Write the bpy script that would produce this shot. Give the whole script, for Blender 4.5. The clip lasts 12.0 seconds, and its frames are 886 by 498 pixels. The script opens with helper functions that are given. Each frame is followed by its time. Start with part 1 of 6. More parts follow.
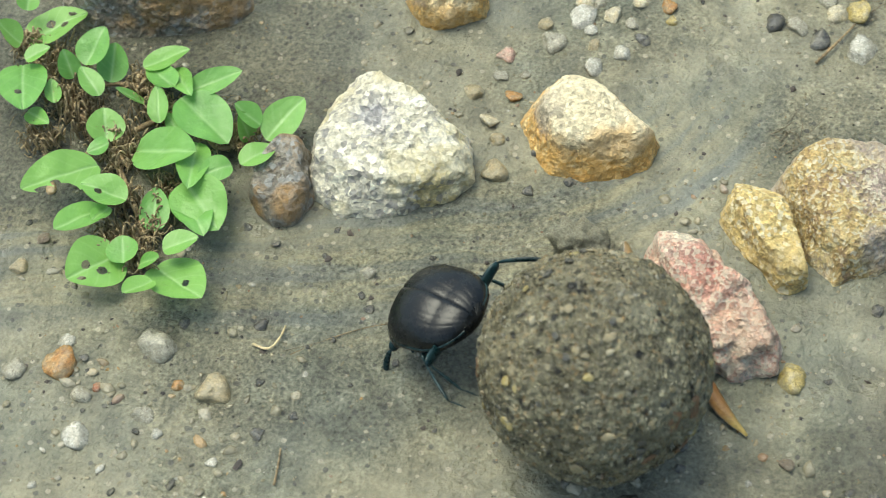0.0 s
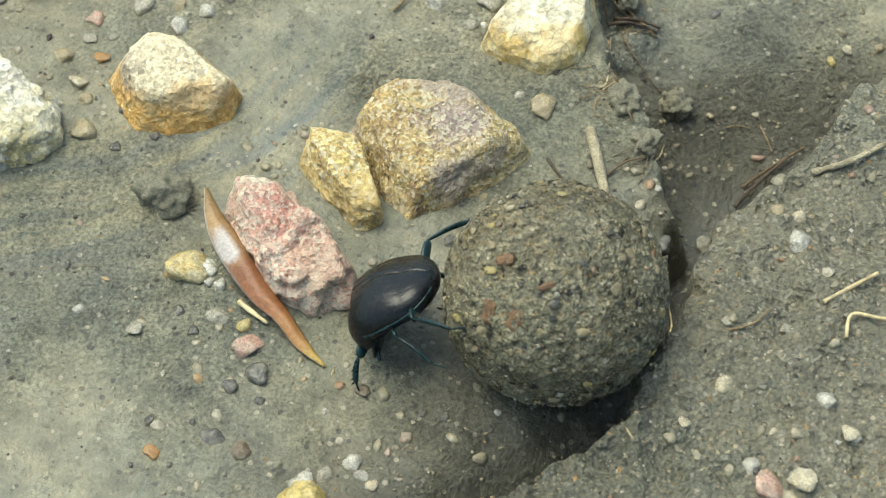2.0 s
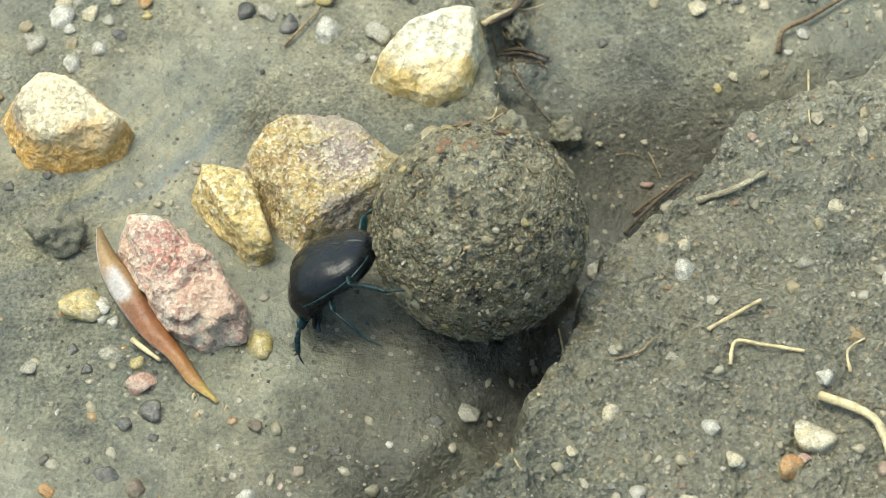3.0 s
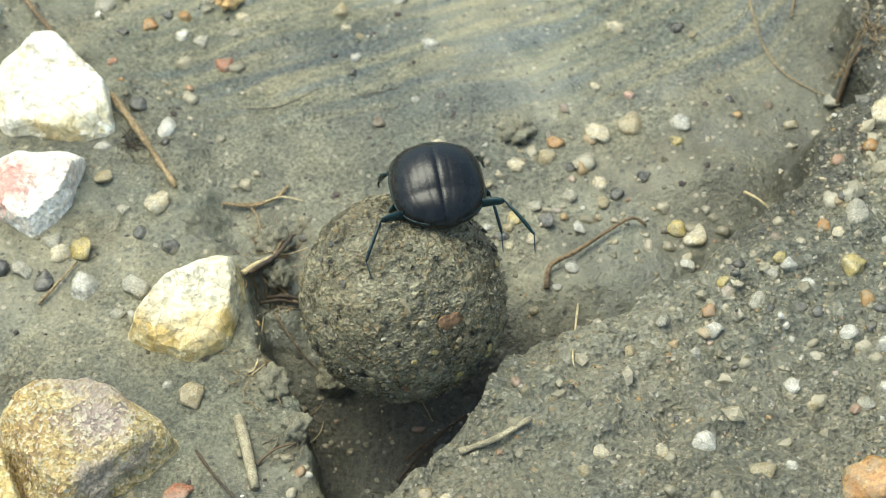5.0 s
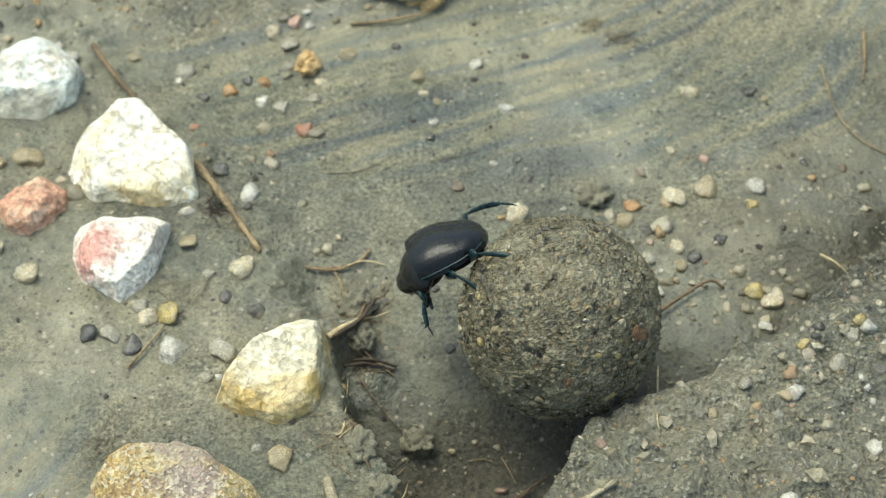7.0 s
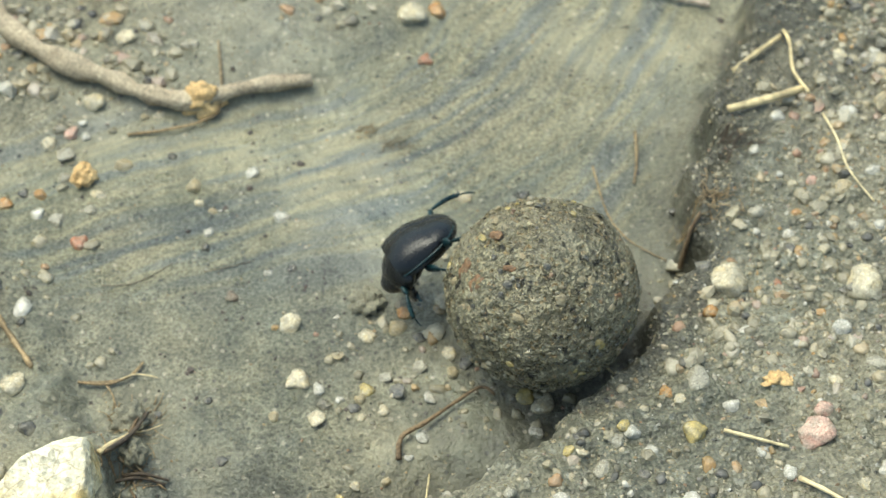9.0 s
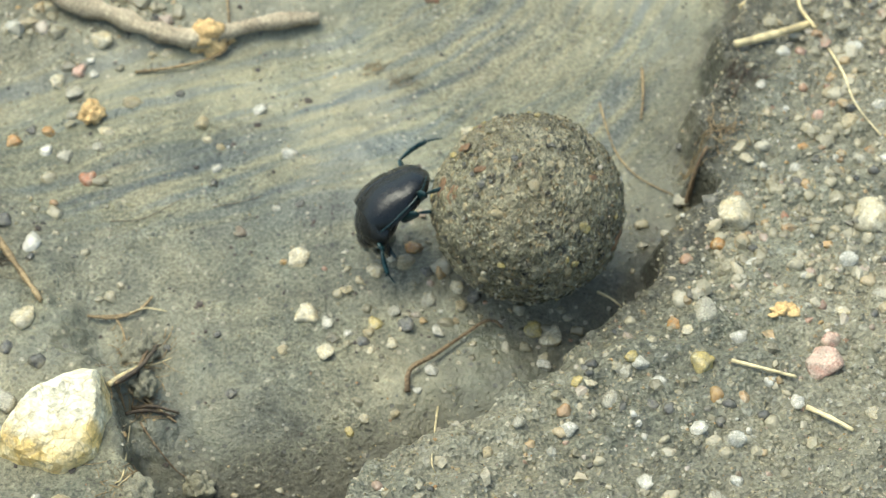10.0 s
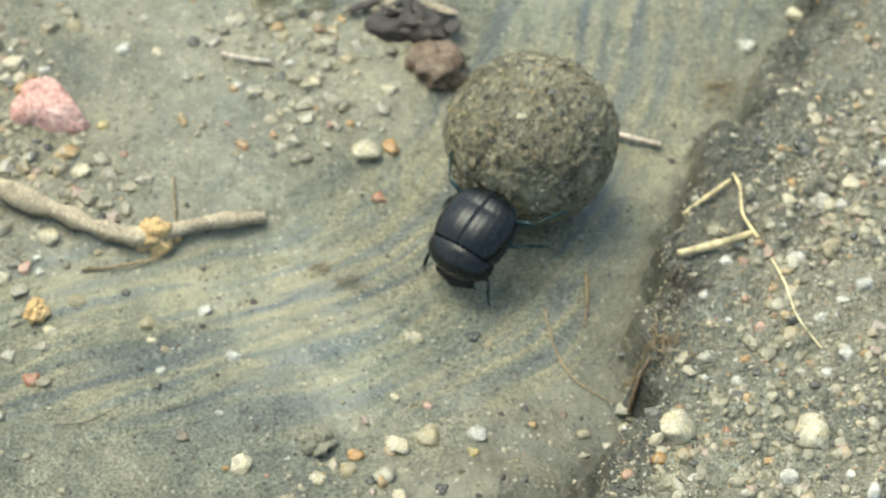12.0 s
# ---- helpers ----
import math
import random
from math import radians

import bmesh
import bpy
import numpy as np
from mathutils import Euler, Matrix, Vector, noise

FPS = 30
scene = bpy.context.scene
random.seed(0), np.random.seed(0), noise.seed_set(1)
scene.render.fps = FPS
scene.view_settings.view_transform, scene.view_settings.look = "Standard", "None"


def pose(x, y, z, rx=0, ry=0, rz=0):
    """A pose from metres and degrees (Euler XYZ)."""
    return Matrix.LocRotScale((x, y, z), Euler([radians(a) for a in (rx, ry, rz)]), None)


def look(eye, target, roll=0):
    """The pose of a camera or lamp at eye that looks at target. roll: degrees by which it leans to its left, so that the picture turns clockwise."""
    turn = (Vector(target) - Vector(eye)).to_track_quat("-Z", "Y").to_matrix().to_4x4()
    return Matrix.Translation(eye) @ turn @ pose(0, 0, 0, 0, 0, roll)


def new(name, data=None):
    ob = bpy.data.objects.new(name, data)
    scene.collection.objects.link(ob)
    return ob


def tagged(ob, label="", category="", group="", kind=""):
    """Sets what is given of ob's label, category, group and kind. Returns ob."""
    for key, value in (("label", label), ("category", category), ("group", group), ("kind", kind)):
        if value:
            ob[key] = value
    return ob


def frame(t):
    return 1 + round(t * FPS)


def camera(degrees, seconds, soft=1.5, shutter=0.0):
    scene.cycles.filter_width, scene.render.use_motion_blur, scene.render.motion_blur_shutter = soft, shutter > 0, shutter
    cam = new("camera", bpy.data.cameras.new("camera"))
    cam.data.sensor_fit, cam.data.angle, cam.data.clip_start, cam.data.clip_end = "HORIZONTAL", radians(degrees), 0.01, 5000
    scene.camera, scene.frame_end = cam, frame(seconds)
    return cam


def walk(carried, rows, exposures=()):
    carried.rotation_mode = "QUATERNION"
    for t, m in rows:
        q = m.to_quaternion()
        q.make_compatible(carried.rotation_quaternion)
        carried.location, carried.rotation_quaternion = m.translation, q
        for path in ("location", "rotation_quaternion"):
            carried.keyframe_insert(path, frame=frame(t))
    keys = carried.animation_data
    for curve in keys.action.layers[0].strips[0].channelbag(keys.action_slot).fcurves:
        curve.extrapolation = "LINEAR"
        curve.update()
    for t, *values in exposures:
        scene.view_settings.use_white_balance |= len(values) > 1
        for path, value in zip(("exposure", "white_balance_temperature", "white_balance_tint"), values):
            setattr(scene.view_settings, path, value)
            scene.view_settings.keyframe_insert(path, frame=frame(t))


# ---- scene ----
cam = camera(20.0, 12.0, soft=0.95, shutter=0.08)
# the lens is set sharp on the near mud and never refocused
cam.data.dof.use_dof = True
cam.data.dof.focus_distance, cam.data.dof.aperture_fstop = 0.437, 33
PATH = [
    (0, (-0.05969, -0.27234, 0.35908), (-0.11387, 0.00394, -0.05412), -4.01),
    (0.1, (-0.05750, -0.27469, 0.35802), (-0.10852, 0.00474, -0.05348), -4.13),
    (0.2, (-0.05541, -0.27718, 0.35685), (-0.10443, 0.00385, -0.05385), -4.29),
    (0.3, (-0.05327, -0.27960, 0.35574), (-0.10228, 0.00219, -0.05446), -4.43),
    (0.4, (-0.05092, -0.28176, 0.35485), (-0.10142, -0.00101, -0.05584), -4.51),
    (0.5, (-0.04817, -0.28347, 0.35435), (-0.10007, -0.00675, -0.05885), -4.47),
    (0.6, (-0.04476, -0.28458, 0.35441), (-0.09800, -0.00793, -0.05868), -4.29),
    (0.7, (-0.04079, -0.28522, 0.35491), (-0.09435, -0.00932, -0.05868), -3.99),
    (0.8, (-0.03669, -0.28561, 0.35560), (-0.08777, -0.00844, -0.05745), -3.63),
    (0.9, (-0.03287, -0.28598, 0.35624), (-0.07977, -0.00814, -0.05684), -3.26),
    (1, (-0.02975, -0.28655, 0.35658), (-0.06998, -0.00719, -0.05614), -2.94),
    (1.5, (-0.02186, -0.29096, 0.35539), (-0.04426, -0.00655, -0.05523), -1.67),
    (2, (-0.01556, -0.28870, 0.36253), (-0.03560, -0.00495, -0.04867), -1.41),
    (2.5, (-0.01246, -0.29017, 0.36602), (-0.02416, -0.00502, -0.04453), -0.59),
    (3, (-0.00638, -0.28652, 0.36978), (-0.01496, -0.00223, -0.04144), -0.59),
    (3.5, (-0.00490, -0.27639, 0.37571), (-0.01279, 0.00827, -0.03528), -0.40),
    (3.7, (0.00351, -0.26944, 0.38165), (-0.00303, 0.01867, -0.02695), -0.19),
    (5.3, (0.01892, -0.26543, 0.36752), (0.03455, 0.04553, -0.02371), -0.17),
    (5.5, (0.01658, -0.26721, 0.36604), (0.03373, 0.04530, -0.02389), -0.30),
    (6, (0.00874, -0.26231, 0.37481), (0.02281, 0.05394, -0.01221), -0.20),
    (6.5, (0.00265, -0.26866, 0.37227), (0.01133, 0.04436, -0.01753), -0.60),
    (6.7, (0.00376, -0.26781, 0.37462), (0.01145, 0.04631, -0.01431), -0.70),
    (8.3, (0.01920, -0.26493, 0.38301), (0.04503, 0.05743, 0.00167), 1.24),
    (8.5, (0.02137, -0.26352, 0.38481), (0.05051, 0.05998, 0.00468), 1.51),
    (9, (0.02723, -0.26195, 0.38742), (0.06083, 0.06122, 0.00737), 1.68),
    (9.5, (0.02689, -0.26565, 0.38756), (0.06504, 0.05430, 0.00523), 2.26),
    (10, (0.02526, -0.26853, 0.38377), (0.05850, 0.05035, 0.00009), 1.57),
    (10.5, (0.02465, -0.26171, 0.39064), (0.05768, 0.06138, 0.01048), 1.89),
    (11, (0.02099, -0.25021, 0.39748), (0.05933, 0.08030, 0.02426), 2.77),
    (11.5, (0.02744, -0.24567, 0.40335), (0.07082, 0.08837, 0.03384), 3.57),
    (12, (0.02687, -0.25346, 0.39918), (0.07130, 0.07972, 0.02903), 3.62),
]
walk(cam, [(t, look(eye, target, roll)) for t, eye, target, roll in PATH], exposures=[(t, stops, 6590, -5) for t, stops in ((0.0, 1.11), (1.5, 1.12), (2.5, 1.2), (3.5, 1.32), (5.5, 1.34), (6.0, 1.34), (6.5, 1.05), (8.3, 1.24), (9.5, 1.36), (10.5, 1.46), (12.0, 1.44))])

# ---- daylight under a bright overcast sky ----
world = bpy.data.worlds.new("sky")
scene.world = world
world.use_nodes = True
sky = world.node_tree.nodes.new("ShaderNodeTexSky")
sky.sky_type, sky.sun_disc = "NISHITA", False
sky.sun_elevation, sky.sun_rotation = radians(68), radians(-54)
sky.air_density, sky.dust_density, sky.ozone_density = 1.0, 4.0, 1.0
world.node_tree.nodes["Background"].inputs[1].default_value = 0.13
world.node_tree.links.new(sky.outputs[0], world.node_tree.nodes["Background"].inputs[0])
sun = new("sun", bpy.data.lights.new("sun", "SUN"))
sun.data.energy, sun.data.angle, sun.data.color = 1.1, radians(38), (1.0, 0.96, 0.9)
sun.matrix_world = look((-0.3, 0.22, 1.0), (0, 0, 0))

MM = 0.001


# ---- materials ----
def shader(name, rough=0.6):
    m = bpy.data.materials.new(name)
    m.use_nodes = True
    t = m.node_tree
    b = t.nodes["Principled BSDF"]
    b.inputs["Roughness"].default_value = rough
    return m, t, b


def node(t, kind, **values):
    n = t.nodes.new(kind)
    for k, v in values.items():
        n.inputs[k].default_value = v
    return n


def noise_tex(t, scale, detail=4.0, rough=0.6, at=None):
    n = node(t, "ShaderNodeTexNoise", Scale=scale, Detail=detail, Roughness=rough)
    if at:
        t.links.new(at, n.inputs["Vector"])
    return n.outputs["Fac"]


def cells(t, scale, at=None, feature="F1"):
    n = node(t, "ShaderNodeTexVoronoi", Scale=scale)
    n.feature = feature
    if at:
        t.links.new(at, n.inputs["Vector"])
    return n


def ramp(t, fac, stops):
    n = t.nodes.new("ShaderNodeValToRGB")
    e = n.color_ramp.elements
    while len(e) < len(stops):
        e.new(0.5)
    for slot, (p, c) in zip(e, stops):
        slot.position, slot.color = p, (*c, 1) if len(c) == 3 else c
    t.links.new(fac, n.inputs["Fac"])
    return n.outputs["Color"]


def grey(v):
    return (v, v, v)


def mix(t, fac, a, b, blend="MIX"):
    n = t.nodes.new("ShaderNodeMix")
    n.data_type, n.blend_type = "RGBA", blend
    for slot, v in ((0, fac), (6, a), (7, b)):
        if isinstance(v, (int, float)):
            n.inputs[slot].default_value = v
        elif isinstance(v, tuple):
            n.inputs[slot].default_value = (*v, 1)
        else:
            t.links.new(v, n.inputs[slot])
    return n.outputs[2]


def calc(t, op, a, b=0.5):
    n = t.nodes.new("ShaderNodeMath")
    n.operation = op
    for slot, v in ((0, a), (1, b)):
        if isinstance(v, (int, float)):
            n.inputs[slot].default_value = v
        else:
            t.links.new(v, n.inputs[slot])
    return n.outputs[0]


def relief(t, b, heights):
    """Bump from pairs of height and depth in millimetres."""
    last = None
    for h, depth in heights:
        n = node(t, "ShaderNodeBump", Strength=1.0, Distance=depth * MM)
        t.links.new(h, n.inputs["Height"])
        if last:
            t.links.new(last, n.inputs["Normal"])
        last = n.outputs["Normal"]
    t.links.new(last, b.inputs["Normal"])


def coords(t, kind="Object"):
    return t.nodes.new("ShaderNodeTexCoord").outputs[kind]


def shifted(t, at):
    n = t.nodes.new("ShaderNodeMapping")
    n.inputs["Location"].default_value = (3.1, 1.7, 0)
    t.links.new(at, n.inputs["Vector"])
    return n.outputs[0]


def mud_material():
    m, t, b = shader("wet_mud")
    at = coords(t)
    zone = t.nodes.new("ShaderNodeVertexColor")
    zone.layer_name = "zone"
    parts = t.nodes.new("ShaderNodeSeparateColor")
    t.links.new(zone.outputs["Color"], parts.inputs["Color"])
    bank, streak, gravel = parts.outputs[0], parts.outputs[1], parts.outputs[2]
    run = t.nodes.new("ShaderNodeAttribute")
    run.attribute_name = "flow"
    way = t.nodes.new("ShaderNodeSeparateXYZ")
    t.links.new(run.outputs["Vector"], way.inputs[0])
    big, mid, fine = noise_tex(t, 26, 4, 0.6, at), noise_tex(t, 150, 5, 0.65, at), noise_tex(t, 1300, 4, 0.7, at)
    # grey silt and tan sand in soft patches
    base = ramp(t, big, [(0.3, (0.112, 0.114, 0.088)), (0.44, (0.165, 0.16, 0.111)), (0.58, (0.212, 0.196, 0.126)), (0.7, (0.182, 0.18, 0.13))])
    base = mix(t, 0.8, base, ramp(t, mid, [(0.32, grey(0.55)), (0.68, grey(1.36))]), "MULTIPLY")
    # sorted sand and dark silt, drawn out along the flow
    line = t.nodes.new("ShaderNodeCombineXYZ")
    t.links.new(calc(t, "MULTIPLY", way.outputs[1], 13.0), line.inputs[0])
    t.links.new(calc(t, "ADD", calc(t, "MULTIPLY", way.outputs[0], 150.0), calc(t, "MULTIPLY", noise_tex(t, 45, 3, 0.6, at), 1.1)), line.inputs[1])
    lines = noise_tex(t, 1.0, 5, 0.58, line.outputs[0])
    sand = ramp(t, lines, [(0.34, (0.115, 0.124, 0.11)), (0.41, (0.143, 0.148, 0.12)), (0.47, (0.178, 0.172, 0.114)), (0.53, (0.255, 0.23, 0.138)), (0.585, (0.21, 0.2, 0.13)), (0.63, (0.158, 0.162, 0.13)), (0.7, (0.12, 0.13, 0.115))])
    sand = mix(t, 0.5, sand, ramp(t, mid, [(0.32, grey(0.65)), (0.68, grey(1.25))]), "MULTIPLY")
    base = mix(t, calc(t, "MULTIPLY", streak, 0.9), base, sand)
    base = mix(t, calc(t, "MULTIPLY", way.outputs[2], 0.72), base, (0.062, 0.074, 0.077))
    # grit of the bank and the gravel
    grain = cells(t, 950, at)
    pick = t.nodes.new("ShaderNodeSeparateColor")
    t.links.new(grain.outputs["Color"], pick.inputs["Color"])
    grit = ramp(t, pick.outputs[0], [(0.0, (0.105, 0.097, 0.066)), (0.3, (0.152, 0.14, 0.093)), (0.6, (0.175, 0.162, 0.108)), (0.88, (0.21, 0.195, 0.132)), (1.0, (0.29, 0.275, 0.21))])
    grit = mix(t, 0.75, grit, ramp(t, big, [(0.34, grey(0.72)), (0.66, grey(1.22))]), "MULTIPLY")
    base = mix(t, calc(t, "MULTIPLY", calc(t, "MAXIMUM", bank, calc(t, "MULTIPLY", gravel, 0.45)), 0.75), base, grit)
    # dark damp subsoil under the crust, which also carries the pit's painted shade
    soil_shade = mix(t, mid, (0.045, 0.041, 0.027), (0.1, 0.093, 0.063))
    base = mix(t, zone.outputs["Alpha"], base, soil_shade)
    # single sand grains, pale and dark; the pale ones double as painted wet glints
    speck = cells(t, 620, at)
    spick = t.nodes.new("ShaderNodeSeparateColor")
    t.links.new(speck.outputs["Color"], spick.inputs["Color"])
    near = calc(t, "LESS_THAN", speck.outputs["Distance"], 0.3)
    pale = calc(t, "MULTIPLY", near, calc(t, "GREATER_THAN", spick.outputs[0], 0.86))
    dark = calc(t, "MULTIPLY", near, calc(t, "GREATER_THAN", spick.outputs[1], 0.86))
    base = mix(t, calc(t, "MULTIPLY", pale, 0.5), base, (0.42, 0.37, 0.27))
    base = mix(t, calc(t, "MULTIPLY", dark, calc(t, "SUBTRACT", 0.6, calc(t, "MULTIPLY", bank, 0.3))), base, (0.035, 0.035, 0.035))
    gritty = calc(t, "MAXIMUM", ramp(t, noise_tex(t, 19, 3, 0.55, shifted(t, at)), [(0.42, grey(0.22)), (0.58, grey(0.8))]), calc(t, "MULTIPLY", bank, 0.5))
    base = mix(t, gritty, base, ramp(t, fine, [(0.36, grey(0.34)), (0.64, grey(1.52))]), "MULTIPLY")
    # blue-grey clay showing in clouds
    cool = noise_tex(t, 30, 5, 0.62, shifted(t, at))
    base = mix(t, ramp(t, cool, [(0.47, grey(0)), (0.6, grey(0.75))]), base, mix(t, 0.8, base, (0.68, 0.75, 0.8), "MULTIPLY"))
    t.links.new(base, b.inputs["Base Color"])
    t.links.new(ramp(t, noise_tex(t, 45, 4, 0.6, at), [(0.38, grey(0.22)), (0.62, grey(0.58))]), b.inputs["Roughness"])
    b.inputs["Specular IOR Level"].default_value = 0.45
    rugged = calc(t, "MULTIPLY", grain.outputs["Distance"], calc(t, "ADD", calc(t, "MULTIPLY", bank, 0.7), 0.08))
    relief(t, b, [(noise_tex(t, 60, 4, 0.55, at), 1.5), (mid, 1.3), (noise_tex(t, 420, 4, 0.65, at), 0.8), (calc(t, "MULTIPLY", fine, gritty), 0.95), (rugged, 0.7)])
    return m


def noise_vec(t, scale, at):
    n = node(t, "ShaderNodeTexNoise", Scale=scale, Detail=2.0)
    t.links.new(at, n.inputs["Vector"])
    return n.outputs["Color"]


def mineral(name, tones, vein=None, rough=0.5, size=130, grain=700, bump=0.8, clear=0.0, spots=None, cracks=0, stains=(), crown=None):
    """A broken stone: patches of its tones, crystals, veins, and stains (place in millimetres, reach, tone); crown: the
    tone it takes towards its top.
    """
    m, t, b = shader(name, rough)
    at = coords(t)
    patch, small = noise_tex(t, size, 5, 0.65, at), noise_tex(t, size * 6, 4, 0.7, at)
    n = len(tones)
    crystal = cells(t, grain * 2.4, mix(t, 0.2 / size, at, noise_vec(t, size * 3, at)))
    pick = t.nodes.new("ShaderNodeSeparateColor")
    t.links.new(crystal.outputs["Color"], pick.inputs["Color"])
    # each crystal leans to a tone of its own
    lean = calc(t, "ADD", patch, calc(t, "MULTIPLY", calc(t, "SUBTRACT", pick.outputs[2], 0.5), 0.16))
    colour = ramp(t, lean, [(0.3 + 0.4 * i / max(1, n - 1), c) for i, c in enumerate(tones)])
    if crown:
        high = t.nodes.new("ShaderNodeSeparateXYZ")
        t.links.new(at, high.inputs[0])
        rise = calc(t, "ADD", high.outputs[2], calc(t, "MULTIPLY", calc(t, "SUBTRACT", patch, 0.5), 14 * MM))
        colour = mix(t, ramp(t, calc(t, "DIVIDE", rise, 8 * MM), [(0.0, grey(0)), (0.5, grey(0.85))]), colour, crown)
    for place, reach, tone in stains:
        gap = t.nodes.new("ShaderNodeVectorMath")
        gap.operation = "DISTANCE"
        t.links.new(at, gap.inputs[0])
        gap.inputs[1].default_value = [c * MM for c in place]
        far = calc(t, "ADD", calc(t, "DIVIDE", gap.outputs["Value"], reach * MM), calc(t, "MULTIPLY", calc(t, "SUBTRACT", lean, 0.5), 2.4))
        colour = mix(t, ramp(t, far, [(0.4, grey(0.8)), (1.05, grey(0))]), colour, tone)
    colour = mix(t, 0.65, colour, ramp(t, pick.outputs[0], [(0, grey(0.5)), (0.3, grey(0.95)), (0.8, grey(1.2)), (1, grey(1.55))]), "MULTIPLY")
    dust = noise_tex(t, grain * 3, 5, 0.75, at)
    colour = mix(t, 0.6, colour, ramp(t, dust, [(0.35, grey(0.5)), (0.65, grey(1.5))]), "MULTIPLY")
    if spots:
        odd = calc(t, "GREATER_THAN", pick.outputs[1], spots[1])
        colour = mix(t, calc(t, "MULTIPLY", odd, 0.62), colour, spots[0])
    if vein:
        wide = noise_tex(t, size * 0.8, 3, 0.5, at)
        edge = ramp(t, wide, [(0.52, grey(0)), (0.6, grey(1))])
        colour = mix(t, calc(t, "MULTIPLY", edge, 0.55), colour, vein)
    colour = mix(t, 0.6, colour, ramp(t, small, [(0.3, grey(0.62)), (0.7, grey(1.35))]), "MULTIPLY")
    if cracks:
        split = cells(t, cracks, mix(t, 0.014, at, noise_vec(t, 110, at)), "DISTANCE_TO_EDGE")
        colour = mix(t, ramp(t, split.outputs["Distance"], [(0.0, grey(0.6)), (0.03, grey(0))]), colour, (0.3, 0.23, 0.12))
    t.links.new(colour, b.inputs["Base Color"])
    if size < 10:
        b.inputs["Roughness"].default_value = rough * 0.6
        clear = max(clear, 0.2)
        film = noise_tex(t, 1.3, 4, 0.6, at)
        colour = mix(t, ramp(t, film, [(0.4, grey(0.12)), (0.64, grey(0.7))]), mix(t, 1.0, colour, grey(0.82), "MULTIPLY"), (0.17, 0.154, 0.104))
        t.links.new(colour, b.inputs["Base Color"])
    if clear:
        b.inputs["Subsurface Weight"].default_value = clear
        b.inputs["Subsurface Radius"].default_value = (1, 0.9, 0.7)
        b.inputs["Subsurface Scale"].default_value = 1.2 * MM
    pitted = cells(t, grain * 0.8, at)
    relief(t, b, [(patch, bump * 1.2), (pitted.outputs["Distance"], bump * 0.35), (small, bump * 0.8), (dust, bump * 0.35), (crystal.outputs["Distance"], bump * 0.2)])
    return m


def dung_material():
    m, t, b = shader("dung", 0.5)
    at = coords(t)
    lump, fibre, broad = noise_tex(t, 150, 5, 0.7, at), noise_tex(t, 900, 4, 0.75, at), noise_tex(t, 45, 4, 0.6, at)
    colour = ramp(t, lump, [(0.3, (0.1, 0.09, 0.055)), (0.5, (0.185, 0.168, 0.105)), (0.72, (0.27, 0.25, 0.17))])
    colour = mix(t, 0.8, colour, ramp(t, broad, [(0.36, (0.86, 0.82, 0.74)), (0.64, (1.32, 1.32, 1.3))]), "MULTIPLY")
    grain = cells(t, 1500, mix(t, 0.0012, at, noise_vec(t, 700, at)))
    pick = t.nodes.new("ShaderNodeSeparateColor")
    t.links.new(grain.outputs["Color"], pick.inputs["Color"])
    colour = mix(t, 0.75, colour, ramp(t, pick.outputs[0], [(0, grey(0.4)), (0.5, grey(0.9)), (0.8, grey(1.2)), (0.93, grey(1.5)), (1, grey(2.0))]), "MULTIPLY")
    # dry sandy patches where it has rolled
    sandy = noise_tex(t, 75, 5, 0.65, shifted(t, at))
    colour = mix(t, ramp(t, sandy, [(0.5, grey(0)), (0.66, grey(0.5))]), colour, mix(t, fibre, (0.12, 0.095, 0.05), (0.4, 0.34, 0.2)))
    colour = mix(t, calc(t, "MULTIPLY", calc(t, "GREATER_THAN", pick.outputs[1], 0.92), 0.45), colour, (0.3, 0.19, 0.07))
    colour = mix(t, 0.6, colour, ramp(t, fibre, [(0.3, grey(0.5)), (0.7, grey(1.35))]), "MULTIPLY")
    pits = noise_tex(t, 420, 4, 0.55, at)
    colour = mix(t, ramp(t, pits, [(0.33, grey(0.95)), (0.4, grey(0))]), colour, (0.014, 0.013, 0.011))
    t.links.new(colour, b.inputs["Base Color"])
    t.links.new(ramp(t, lump, [(0.4, grey(0.16)), (0.62, grey(0.4))]), b.inputs["Roughness"])
    b.inputs["Specular IOR Level"].default_value = 0.55
    relief(t, b, [(lump, 1.4), (ramp(t, pits, [(0.28, grey(0)), (0.42, grey(1))]), 1.1), (fibre, 0.7), (grain.outputs["Distance"], 0.7), (noise_tex(t, 2600, 3, 0.7, at), 0.25)])
    return m


def shell_material(name, tone, dusty, rough):
    m, t, b = shader(name, rough)
    at = coords(t)
    dust, speck = noise_tex(t, 300, 5, 0.7, at), noise_tex(t, 1900, 3, 0.7, at)
    shade = mix(t, ramp(t, dust, [(0.45, grey(0)), (0.75, grey(0.5))]), tone, dusty)
    # clinging grains of dried mud
    t.links.new(mix(t, ramp(t, speck, [(0.68, grey(0)), (0.76, grey(0.4))]), shade, (0.14, 0.13, 0.105)), b.inputs["Base Color"])
    t.links.new(ramp(t, dust, [(0.35, grey(rough * 0.8)), (0.75, grey(rough * 1.5))]), b.inputs["Roughness"])
    b.inputs["Specular IOR Level"].default_value = 0.3
    relief(t, b, [(dust, 0.06), (noise_tex(t, 2600, 3, 0.6, at), 0.03)])
    return m


